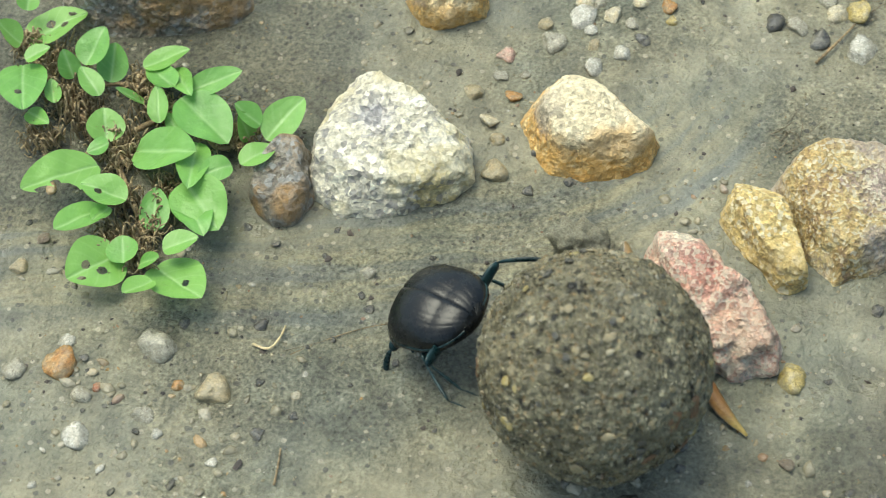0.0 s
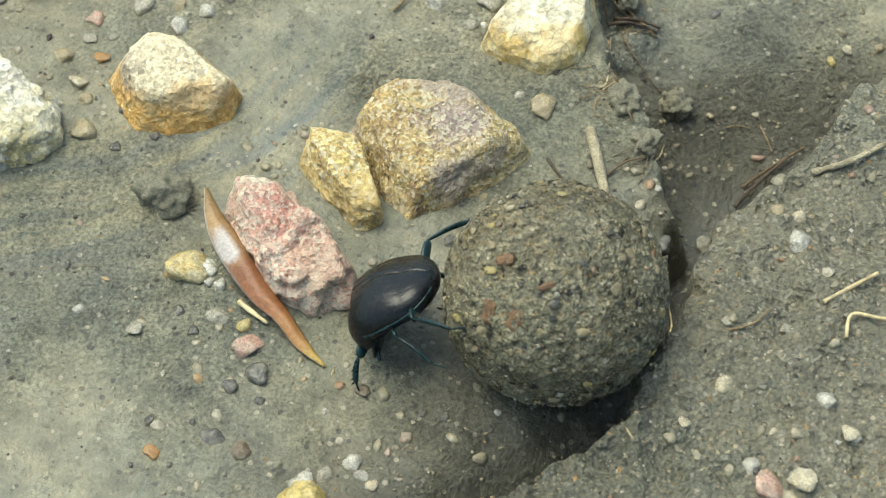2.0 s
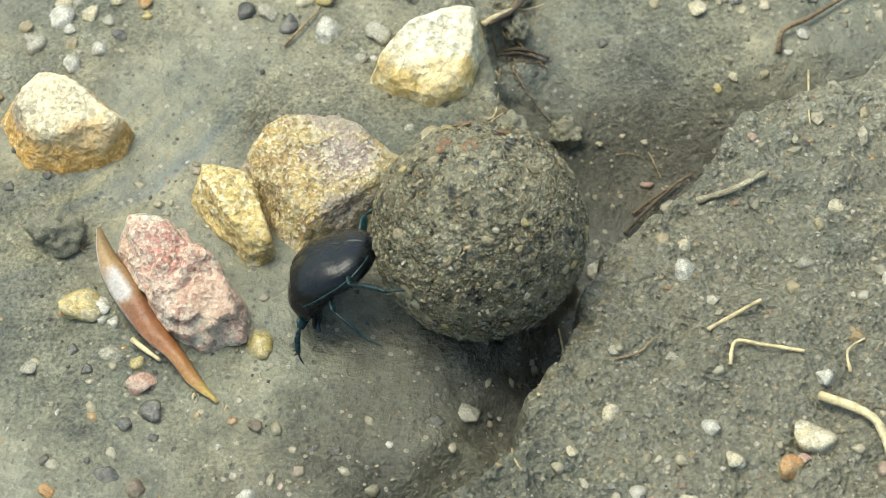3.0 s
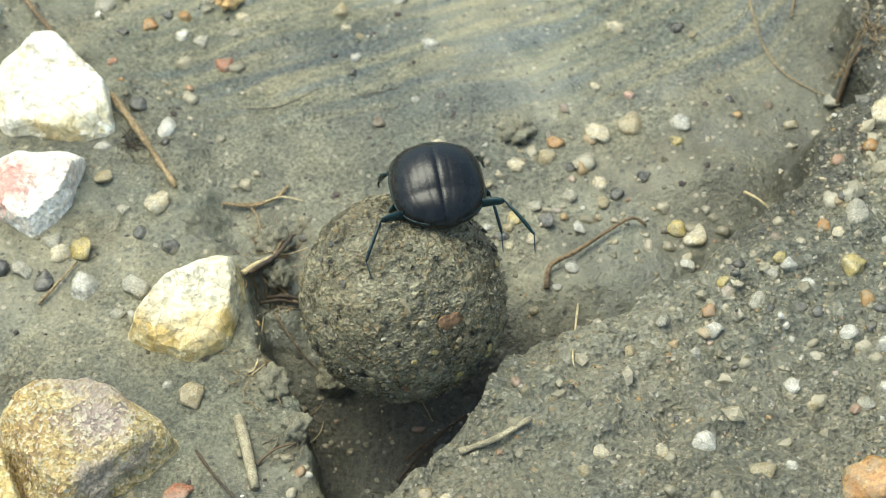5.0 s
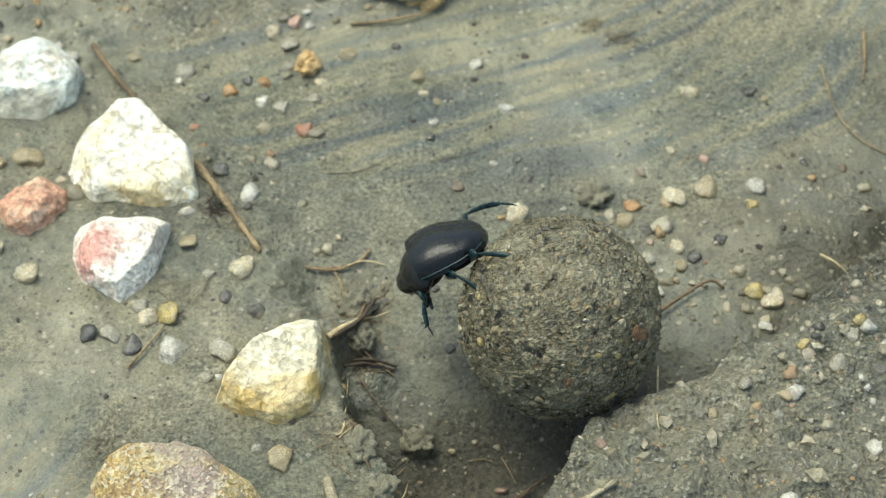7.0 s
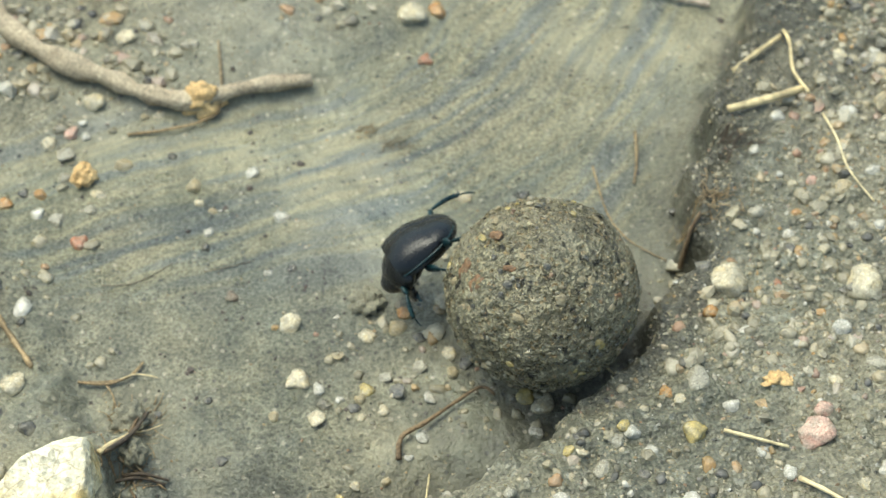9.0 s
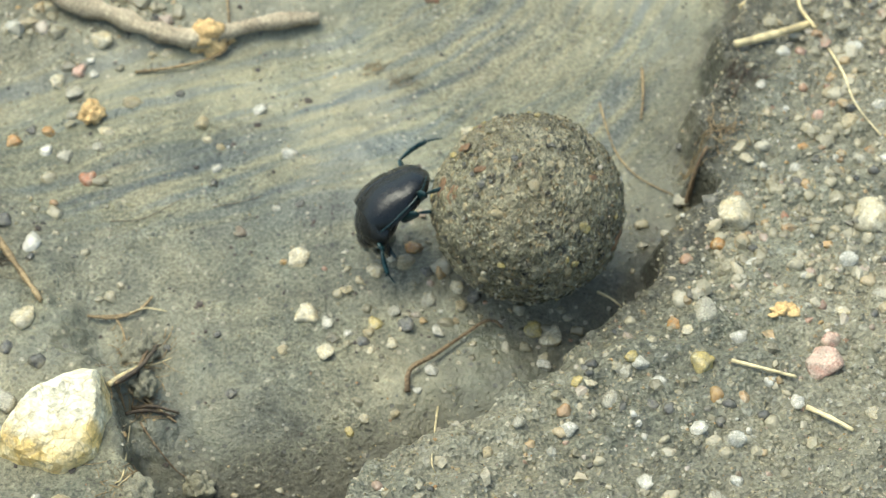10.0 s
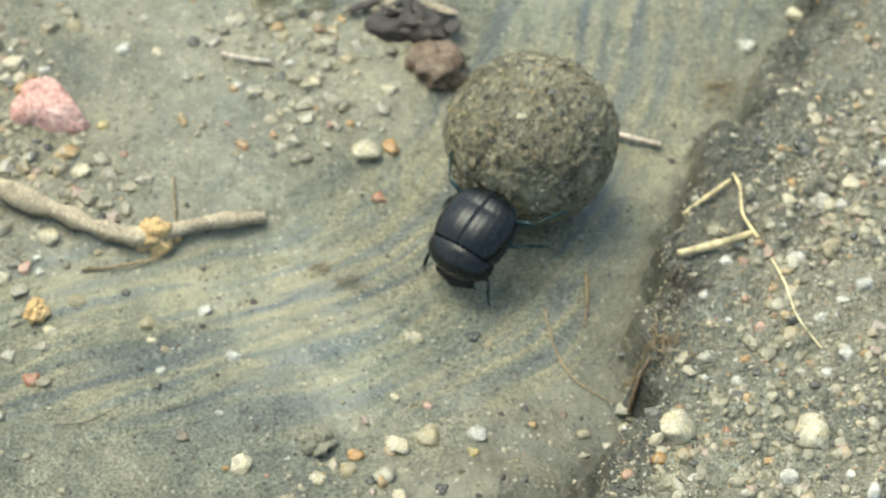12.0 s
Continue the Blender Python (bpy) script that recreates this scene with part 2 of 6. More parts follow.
def leaf_material():
    m, t, b = shader("leaf_green", 0.42)
    at = coords(t)
    vein = t.nodes.new("ShaderNodeVertexColor")
    vein.layer_name = "vein"
    info = t.nodes.new("ShaderNodeObjectInfo")
    patch = noise_tex(t, 160, 4, 0.6, at)
    green = ramp(t, patch, [(0.3, (0.115, 0.29, 0.055)), (0.7, (0.2, 0.43, 0.095))])
    green = mix(t, calc(t, "MULTIPLY", info.outputs["Random"], 0.5), green, (0.27, 0.47, 0.1))
    green = mix(t, vein.outputs["Color"], green, (0.42, 0.62, 0.27))
    t.links.new(green, b.inputs["Base Color"])
    b.inputs["Transmission Weight"].default_value = 0.0
    glow = node(t, "ShaderNodeBsdfTranslucent")
    t.links.new(green, glow.inputs["Color"])
    both = node(t, "ShaderNodeMixShader", Fac=0.3)
    t.links.new(b.outputs[0], both.inputs[1])
    t.links.new(glow.outputs[0], both.inputs[2])
    t.links.new(both.outputs[0], t.nodes["Material Output"].inputs["Surface"])
    relief(t, b, [(patch, 0.5), (noise_tex(t, 900, 3, 0.6, at), 0.15)])
    return m


def dead_leaf_material():
    m, t, b = shader("dead_leaf", 0.5)
    at = coords(t)
    place = t.nodes.new("ShaderNodeVertexColor")
    place.layer_name = "along"
    xy = t.nodes.new("ShaderNodeSeparateColor")
    t.links.new(place.outputs["Color"], xy.inputs["Color"])
    blot, fine = noise_tex(t, 260, 4, 0.6, at), noise_tex(t, 1600, 3, 0.7, at)
    s = calc(t, "ADD", xy.outputs[0], calc(t, "MULTIPLY", calc(t, "SUBTRACT", blot, 0.5), 0.18))
    tone = ramp(t, s, [(0.0, (0.17, 0.11, 0.04)), (0.24, (0.29, 0.18, 0.075)), (0.42, (0.26, 0.15, 0.07)), (0.5, (0.19, 0.075, 0.03)), (0.72, (0.24, 0.095, 0.03)), (0.88, (0.3, 0.16, 0.045)), (1.0, (0.44, 0.32, 0.08))])
    # the bleached patch near the middle and the pale rim
    patch = calc(t, "MULTIPLY", ramp(t, s, [(0.24, grey(0)), (0.32, grey(1)), (0.42, grey(1)), (0.46, grey(0))]), ramp(t, xy.outputs[1], [(0.25, grey(0)), (0.5, grey(1))]))
    rim = calc(t, "MULTIPLY", ramp(t, xy.outputs[1], [(0.9, grey(0)), (0.97, grey(0.8))]), ramp(t, s, [(0.4, grey(1)), (0.55, grey(0.3))]))
    tone = mix(t, calc(t, "MULTIPLY", calc(t, "MAXIMUM", patch, rim), 0.85), tone, (0.44, 0.41, 0.385))
    t.links.new(mix(t, 0.6, tone, ramp(t, fine, [(0.3, grey(0.6)), (0.7, grey(1.3))]), "MULTIPLY"), b.inputs["Base Color"])
    relief(t, b, [(blot, 0.4), (fine, 0.12)])
    return m


def woody(name, dark, light, rough=0.7, size=500):
    m, t, b = shader(name, rough)
    at = coords(t)
    a, c = noise_tex(t, size * 0.25, 4, 0.6, at), noise_tex(t, size * 3, 4, 0.7, at)
    tone = ramp(t, a, [(0.3, dark), (0.7, light)])
    t.links.new(mix(t, 0.75, tone, ramp(t, c, [(0.34, grey(0.4)), (0.66, grey(1.45))]), "MULTIPLY"), b.inputs["Base Color"])
    relief(t, b, [(a, 0.8), (c, 0.35)])
    return m


def grit_material(name="grit", wet=1.0, mud=(0.19, 0.172, 0.115), cover=(0.44, 0.6)):
    m, t, b = shader(name, 0.2)
    geo = t.nodes.new("ShaderNodeNewGeometry")
    c = ramp(t, geo.outputs["Random Per Island"], [(0.0, (0.03, 0.031, 0.032)), (0.08, (0.075, 0.072, 0.062)), (0.13, (0.19, 0.168, 0.11)), (0.34, (0.25, 0.225, 0.15)), (0.52, (0.33, 0.29, 0.19)),
             (0.66, (0.36, 0.33, 0.245)), (0.78, (0.37, 0.32, 0.21)), (0.85, (0.34, 0.21, 0.08)), (0.9, (0.28, 0.17, 0.12)), (0.95, (0.4, 0.38, 0.31)), (1.0, (0.5, 0.48, 0.41))])
    at = coords(t)
    fine, film = noise_tex(t, 1500, 3, 0.7, at), noise_tex(t, 420, 4, 0.65, at)
    c = mix(t, 0.5, c, ramp(t, fine, [(0.3, grey(0.6)), (0.7, grey(1.2))]), "MULTIPLY")
    t.links.new(mix(t, ramp(t, film, [(cover[0], grey(0.1)), (cover[1], grey(0.75 * wet))]), c, mud), b.inputs["Base Color"])
    b.inputs["Subsurface Weight"].default_value = 0.45
    b.inputs["Subsurface Radius"].default_value = (1, 0.9, 0.7)
    b.inputs["Subsurface Scale"].default_value = 0.6 * MM
    relief(t, b, [(fine, 0.3), (film, 0.3)])
    return m


MUD = mud_material()
STONE = {
    "white_rock": mineral("speckled_white_rock", [(0.3, 0.28, 0.235), (0.6, 0.55, 0.41), (0.72, 0.67, 0.52), (0.79, 0.76, 0.64)], (0.58, 0.5, 0.27), 0.55, 110, 420, 1.1, spots=((0.2, 0.19, 0.19), 0.83), stains=(((9, -9, 1), 7, (0.5, 0.4, 0.16)), ((12, 2, 2), 5, (0.48, 0.41, 0.2)), ((-3, 1, 5), 4, (0.4, 0.38, 0.37)))),
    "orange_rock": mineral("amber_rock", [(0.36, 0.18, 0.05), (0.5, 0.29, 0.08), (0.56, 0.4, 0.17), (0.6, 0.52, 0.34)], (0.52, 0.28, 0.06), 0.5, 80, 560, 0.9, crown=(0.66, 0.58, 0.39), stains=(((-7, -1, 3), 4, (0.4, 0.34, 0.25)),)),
    "grainy": mineral("grainy_sandstone", [(0.26, 0.17, 0.1), (0.46, 0.32, 0.12), (0.56, 0.45, 0.22), (0.36, 0.27, 0.19)], (0.34, 0.28, 0.26), 0.6, 90, 700, 1.3, spots=((0.7, 0.64, 0.46), 0.76), stains=(((3, 3, 6), 7, (0.34, 0.27, 0.25)),)),
    "ochre": mineral("ochre_stone", [(0.4, 0.26, 0.11), (0.56, 0.42, 0.16), (0.62, 0.52, 0.27)], (0.54, 0.38, 0.14), 0.6, 120, 560, 1.0, spots=((0.76, 0.7, 0.5), 0.78)),
    "pink": mineral("pink_granite", [(0.7, 0.62, 0.5), (0.64, 0.46, 0.35), (0.56, 0.3, 0.21), (0.64, 0.52, 0.39)], (0.6, 0.4, 0.28), 0.36, 130, 620, 1.3, spots=((0.74, 0.66, 0.5), 0.62), stains=(((-1, 3, 4), 7.5, (0.5, 0.22, 0.165)), ((-6, 11, 4), 5, (0.74, 0.68, 0.52)), ((6, -10, 2), 4.5, (0.66, 0.5, 0.36)))),
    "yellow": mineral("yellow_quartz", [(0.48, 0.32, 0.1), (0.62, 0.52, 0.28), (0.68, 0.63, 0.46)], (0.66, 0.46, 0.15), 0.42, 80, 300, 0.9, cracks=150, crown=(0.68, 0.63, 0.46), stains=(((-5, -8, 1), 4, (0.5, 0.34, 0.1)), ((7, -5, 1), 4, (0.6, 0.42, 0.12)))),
    "white": mineral("white_quartz", [(0.7, 0.6, 0.36), (0.78, 0.74, 0.6), (0.81, 0.79, 0.7)], (0.76, 0.66, 0.4), 0.45, 80, 300, 0.8, cracks=120, stains=(((2, -11, 0), 6, (0.58, 0.42, 0.16)), ((10, -6, 0), 4, (0.7, 0.56, 0.26)))),
    "redwhite": mineral("red_stained_quartz", [(0.72, 0.58, 0.46), (0.78, 0.72, 0.6), (0.8, 0.78, 0.7)], None, 0.45, 70, 500, 0.9, stains=(((-6, -1, 2), 7.5, (0.58, 0.23, 0.18)),)),
    "salmon": mineral("salmon_stone", [(0.48, 0.22, 0.14), (0.6, 0.35, 0.22), (0.56, 0.42, 0.3)], None, 0.5, 110, 500, 0.7),
    "milky": mineral("milky_green_quartz", [(0.5, 0.42, 0.3), (0.6, 0.62, 0.54), (0.7, 0.74, 0.68)], (0.52, 0.42, 0.24), 0.4, 60, 300, 0.7),
    "rose": mineral("rose_stone", [(0.42, 0.2, 0.16), (0.5, 0.28, 0.23), (0.55, 0.37, 0.31)], None, 0.55, 90, 500, 0.7),
    "mudstone": mineral("gritty_mudstone", [(0.16, 0.14, 0.1), (0.26, 0.23, 0.18), (0.36, 0.24, 0.12)], (0.4, 0.22, 0.06), 0.45, 110, 450, 1.4, spots=((0.4, 0.4, 0.37), 0.75)),
    "cream_rock": mineral("cream_rock", [(0.36, 0.28, 0.14), (0.46, 0.4, 0.25), (0.54, 0.49, 0.35)], None, 0.42, 110, 500, 0.7),
    "amber_rock": mineral("honey_quartz", [(0.36, 0.27, 0.08), (0.48, 0.38, 0.14), (0.56, 0.48, 0.26)], None, 0.35, 110, 500, 0.7),
    "brown_shadow": mineral("brown_wet_shadow", [(0.09, 0.06, 0.035), (0.15, 0.1, 0.06), (0.2, 0.15, 0.1)], None, 0.4, 110, 500, 0.7),
    "pale": mineral("pale_pebble", [(0.6, 0.56, 0.44), (0.72, 0.69, 0.58), (0.78, 0.76, 0.68)], None, 0.4, 0.8, 4.0, 0.12),
    "honey": mineral("yellow_pebble", [(0.5, 0.34, 0.09), (0.62, 0.5, 0.22), (0.7, 0.62, 0.4)], None, 0.4, 0.8, 4.0, 0.12),
    "cream": mineral("cream_pebble", [(0.46, 0.37, 0.2), (0.6, 0.53, 0.36), (0.68, 0.63, 0.48)], None, 0.42, 0.9, 4.0, 0.16, 0.15),
    "tan": mineral("tan_pebble", [(0.25, 0.19, 0.09), (0.38, 0.31, 0.17), (0.47, 0.4, 0.25)], None, 0.5, 0.9, 4.0, 0.16),
    "orange": mineral("orange_pebble", [(0.3, 0.13, 0.03), (0.46, 0.23, 0.06), (0.56, 0.38, 0.16)], None, 0.42, 0.9, 4.0, 0.16, 0.1),
    "amber": mineral("amber_pebble", [(0.36, 0.27, 0.08), (0.46, 0.36, 0.12), (0.5, 0.43, 0.22)], None, 0.32, 0.8, 4.0, 0.12, 0.15),
    "grey": mineral("grey_pebble", [(0.27, 0.25, 0.18), (0.38, 0.355, 0.27), (0.48, 0.455, 0.36)], None, 0.4, 0.9, 4.0, 0.16, 0.1),
    "clear": mineral("clear_quartz_pebble", [(0.4, 0.38, 0.31), (0.52, 0.5, 0.42), (0.64, 0.62, 0.53)], None, 0.3, 0.8, 4.0, 0.12, 0.2),
    "black": mineral("black_pebble", [(0.018, 0.019, 0.02), (0.035, 0.037, 0.04), (0.06, 0.062, 0.065)], None, 0.35, 0.9, 4.0, 0.12),
    "dark": mineral("dark_grey_pebble", [(0.05, 0.05, 0.05), (0.09, 0.09, 0.09), (0.13, 0.13, 0.125)], None, 0.42, 0.9, 4.0, 0.16),
    "brown": mineral("brown_pebble", [(0.09, 0.06, 0.035), (0.15, 0.1, 0.06), (0.2, 0.15, 0.1)], None, 0.5, 0.9, 4.0, 0.16),
    "red": mineral("red_pebble", [(0.3, 0.1, 0.05), (0.4, 0.17, 0.09), (0.45, 0.26, 0.17)], None, 0.45, 0.9, 4.0, 0.16),
    "rosy": mineral("pink_pebble", [(0.46, 0.25, 0.18), (0.56, 0.36, 0.27), (0.62, 0.48, 0.38)], None, 0.42, 0.9, 4.0, 0.16, 0.1),
}
DUNG = dung_material()
CHIP = woody("orange_bark", (0.11, 0.062, 0.03), (0.21, 0.115, 0.05), 0.6)
ELYTRA = shell_material("wing_case_black", (0.004, 0.0052, 0.006), (0.018, 0.02, 0.021), 0.25)
SHELL = shell_material("shell_black", (0.004, 0.0048, 0.0052), (0.018, 0.019, 0.019), 0.26)
LIMB = shell_material("leg_blue_green", (0.005, 0.017, 0.019), (0.03, 0.085, 0.09), 0.28)
LEAF = leaf_material()
STRAW = woody("straw", (0.4, 0.31, 0.15), (0.6, 0.51, 0.3), 0.6, 130)
ROOT = woody("root_brown", (0.085, 0.055, 0.028), (0.21, 0.145, 0.075), 0.75)
DARKROOT = woody("root_dark", (0.035, 0.026, 0.017), (0.09, 0.062, 0.035), 0.7)
FIBRE = woody("dry_fibre", (0.14, 0.095, 0.045), (0.34, 0.25, 0.13), 0.8)
BARK = woody("muddy_bark", (0.15, 0.115, 0.07), (0.48, 0.4, 0.27), 0.75, 520)
MUDDY = woody("mud_coated_fibre", (0.13, 0.11, 0.07), (0.24, 0.2, 0.13), 0.8)
CLOD = woody("crumbly_mud", (0.12, 0.112, 0.073), (0.25, 0.232, 0.155), 0.5, 900)
MUDSTRAW = woody("muddy_straw", (0.2, 0.17, 0.1), (0.46, 0.4, 0.26), 0.7, 900)
TUFT = woody("dry_stalks", (0.16, 0.115, 0.055), (0.42, 0.33, 0.18), 0.8)
KNOT = woody("torn_wood", (0.42, 0.26, 0.1), (0.6, 0.43, 0.2), 0.7)
WHITEWOOD = woody("peeled_twig", (0.26, 0.17, 0.1), (0.6, 0.54, 0.44), 0.6, 260)
DEADLEAF = dead_leaf_material()
CHAR = woody("rotten_bark", (0.018, 0.015, 0.013), (0.075, 0.055, 0.04), 0.6)
GRIT = grit_material()
CLEANGRIT = grit_material("clean_grit", 0.66, cover=(0.46, 0.68))
BALLGRIT = grit_material("ball_grit", 1.0, (0.135, 0.122, 0.078), (0.36, 0.52))

# ---- the lie of the land (millimetres) ----
BANK_EDGE = [(-70, -180), (-45, -120), (-28, -97), (-11, -84), (0, -74), (2, -65), (9, -54), (12, -45), (14, -36), (22, -30),
             (31, -20), (36, -7), (46, -1), (59, 3), (72, 10), (84, 22), (98, 36), (108, 50), (114, 65), (121, 88), (129, 108),
             (141, 130), (155, 150), (162, 165), (190, 220), (240, 330)]
SHELF_EDGE = [(-85, -180), (-48, -120), (-34, -92), (-21, -70), (-9, -50), (2, -38), (6, -27), (3, -15), (-1, -3), (-4, 6), (-6, 18),
              (-4, 24), (-15, 31), (-27, 53), (-35, 67), (-52, 91), (-110, 150), (-200, 260)]
FAR_EDGE = [(-230, 150), (-80, 103), (-20, 104), (36, 112), (66, 136), (86, 160), (110, 210), (150, 330)]


def rounded(line, times=3):
    for _ in range(times):
        line = [line[0]] + [(a[0] + (b[0] - a[0]) * f, a[1] + (b[1] - a[1]) * f) for a, b in zip(line, line[1:]) for f in (0.25, 0.75)] + [line[-1]]
    return line


OLD_FLOW = rounded([(-320, -62), (-187, -44), (-150, -39), (-115, -34), (-84, -26), (-65, -10), (-52, 15), (-42, 60)])
NEW_FLOW = rounded([(-160, 36), (-60, 56), (-25, 66), (3, 77), (35, 85), (62, 95), (80, 110), (98, 134), (109, 158), (117, 183), (135, 250), (190, 360)])


def lattice(ix, iy, seed):
    h = (ix * 374761393 + iy * 668265263 + seed * 1442695041) & 0xFFFFFFFF
    h = ((h ^ (h >> 13)) * 1274126177) & 0xFFFFFFFF
    return ((h ^ (h >> 16)) & 0xFFFF) / 32767.5 - 1.0


def ripple(x, y, size, seed):
    """Smooth noise between -1 and 1, with lumps of that size."""
    u, v = np.asarray(x, float) / size, np.asarray(y, float) / size
    iu, iv = np.floor(u).astype(np.int64), np.floor(v).astype(np.int64)
    fu, fv = u - iu, v - iv
    fu, fv = fu * fu * (3 - 2 * fu), fv * fv * (3 - 2 * fv)
    low = lattice(iu, iv, seed) * (1 - fu) + lattice(iu + 1, iv, seed) * fu
    high = lattice(iu, iv + 1, seed) * (1 - fu) + lattice(iu + 1, iv + 1, seed) * fu
    return low * (1 - fv) + high * fv


def step(a, b, v):
    s = np.clip((v - a) / (b - a), 0, 1)
    return s * s * (3 - 2 * s)


def side(x, y, line):
    """Distance from a line, positive to the right of its run."""
    best, sign = np.full(np.shape(x), 1e9), np.ones(np.shape(x))
    for (ax, ay), (bx, by) in zip(line, line[1:]):
        dx, dy = bx - ax, by - ay
        s = np.clip(((x - ax) * dx + (y - ay) * dy) / (dx * dx + dy * dy), 0, 1)
        ox, oy = x - ax - s * dx, y - ay - s * dy
        d = np.hypot(ox, oy)
        near = d < best
        best = np.where(near, d, best)
        sign = np.where(near, np.where(dx * oy - dy * ox < 0, 1.0, -1.0), sign)
    return best * sign


def flow_of(x, y):
    """How far a spot lies across and along the water's old or newer course."""
    pick = []
    for line in (OLD_FLOW, NEW_FLOW):
        best, run, start = np.full(np.shape(x), 1e9), np.zeros(np.shape(x)), 0.0
        for (ax, ay), (bx, by) in zip(line, line[1:]):
            dx, dy = bx - ax, by - ay
            s = np.clip(((x - ax) * dx + (y - ay) * dy) / (dx * dx + dy * dy), 0, 1)
            d = np.hypot(x - ax - s * dx, y - ay - s * dy)
            run = np.where(d < best, start + s * math.hypot(dx, dy), run)
            best = np.minimum(best, d)
            start += math.hypot(dx, dy)
        pick.append((side(x, y, line), run + (0 if line is NEW_FLOW else 700)))
    older = (y < 38) & (x < -20)
    return tuple(np.where(older, a, b) for a, b in zip(*pick))


def land(x, y):
    """Height of the ground, and how far a spot belongs to the bank, to the channel and to the gravel beyond it."""
    x, y = np.asarray(x, float), np.asarray(y, float)
    wx, wy = x + 2.2 * ripple(x, y, 9, 1) + 0.9 * ripple(x, y, 3.5, 2), y + 2.2 * ripple(x, y, 9, 3) + 0.9 * ripple(x, y, 3.5, 4)
    to_bank = side(wx, wy, BANK_EDGE) + step(20, 60, y) * (6 * ripple(x, y, 19, 15) + 3.6 * ripple(x, y, 8, 16))
    to_shelf = side(wx, wy, SHELF_EDGE) + 1.2 * ripple(x, y, 4.5, 17)
    beyond = side(x + 6 * ripple(x, y, 22, 5), y, FAR_EDGE)
    run = 2.4 + 3.5 * step(30, 110, y)
    bank = step(-run, 0.6, to_bank)
    low = step(-70, -35, y)
    soft = 24 - 20.5 * low * (1 - step(26, 60, y)) - 6 * step(26, 60, y)
    channel = step(-0.15 * soft, soft, to_shelf) * (1 - step(4, -14, beyond))
    deep = 5.5 + 16.0 * low * (1 - step(-12, 26, y)) - 2.0 * step(22, 60, y)
    gravel = step(10, -20, beyond)
    gully = step(-17, -3, to_bank) * (1 - bank) * (5.5 * step(-5, -45, y) + 3 + 3 * step(62, 34, y) * step(-5, 15, y))
    z = -np.maximum(deep * channel * (1 - bank), gully) + bank * (9 + 4.5 * step(0, 70, to_bank) + 1.2 * ripple(x, y, 30, 6))
    z = z + 0.9 * ripple(x, y, 26, 7) * (0.5 + bank) + 0.35 * ripple(x, y, 8, 8) + bank * (1.1 * ripple(x, y, 5.2, 9) + 0.75 * ripple(x, y, 2.4, 10))
    z = z + 0.16 * ripple(x, y, 2.6, 11) + 0.1 * ripple(x, y, 1.3, 13) + 1.1 * channel * np.maximum(0, ripple(x, y, 7, 14)) * step(45, 10, y) + gravel * 0.4 * ripple(x, y, 6, 12)
    z = z + 4.0 * np.exp(-(((x - 83) / 11) ** 2 + ((y - 43) / 6) ** 2))
    broken = np.maximum(step(7, 1, np.abs(to_bank)), step(8, 1, np.abs(to_shelf - 1)) * low)
    z = z + broken * (1.3 * ripple(x, y, 4.6, 25) + 0.9 * ripple(x, y, 2.2, 26) + 0.4 * ripple(x, y, 1.3, 27))
    return z, bank, channel * (1 - bank), gravel


def height(x, y):
    return float(land(x, y)[0])


# ---- building helpers ----
def mesh_of(name, verts, faces, material, smooth=True):
    me = bpy.data.meshes.new(name)
    me.from_pydata([tuple(v) for v in verts], [], [tuple(f) for f in faces])
    me.materials.append(material)
    if smooth:
        me.polygons.foreach_set("use_smooth", [True] * len(me.polygons))
    me.update()
    return me


def part(name, me, parent, label="", m=None):
    """Links a mesh as one object under a thing or under a part."""
    ob = new(name, me)
    ob.parent = parent
    if m is not None:
        ob.matrix_basis = m
    return tagged(ob, label) if label else ob


def ball_points(level):
    bm = bmesh.new()
    bmesh.ops.create_icosphere(bm, subdivisions=level, radius=1.0)
    bm.verts.index_update()
    v = np.array([q.co[:] for q in bm.verts])
    f = [[q.index for q in g.verts] for g in bm.faces]
    bm.free()
    return v / np.linalg.norm(v, axis=1, keepdims=True), f


SPHERES = {level: ball_points(level) for level in (2, 3, 4, 5, 6)}


def hewn(level, planes, power=16):
    """A body cut by planes (normal, distance), its edges a little rounded."""
    u, f = SPHERES[level]
    total = np.zeros(len(u))
    for n, d in planes:
        n = np.array(n, float) / np.linalg.norm(n)
        total += np.maximum(u @ n / d, 0) ** power
    return u / total[:, None] ** (1 / power), f


def rough_up(v, amounts, seed):
    u = v / np.linalg.norm(v, axis=1, keepdims=True)
    off = Vector((seed * 7.3, seed * 3.1, seed * 5.7))
    push = np.array([sum(a * noise.noise(Vector(p) / s + off) for s, a in amounts) for p in v])
    return v + u * push[:, None]


def chipped(v, count, rng, bite=0.07, low=-0.2):
    """Flat chips knocked off the upper part of a body."""
    for _ in range(count):
        a, up = rng.uniform(0, 2 * math.pi), rng.uniform(low, 1.0)
        flat = math.sqrt(max(0.0, 1 - up * up))
        n = np.array((math.cos(a) * flat, math.sin(a) * flat, up))
        reach = v @ n
        over = np.maximum(0, reach - reach.max() * (1 - rng.uniform(0.3, 1.0) * bite))
        v = v - np.outer(over * 0.94, n)
    return v


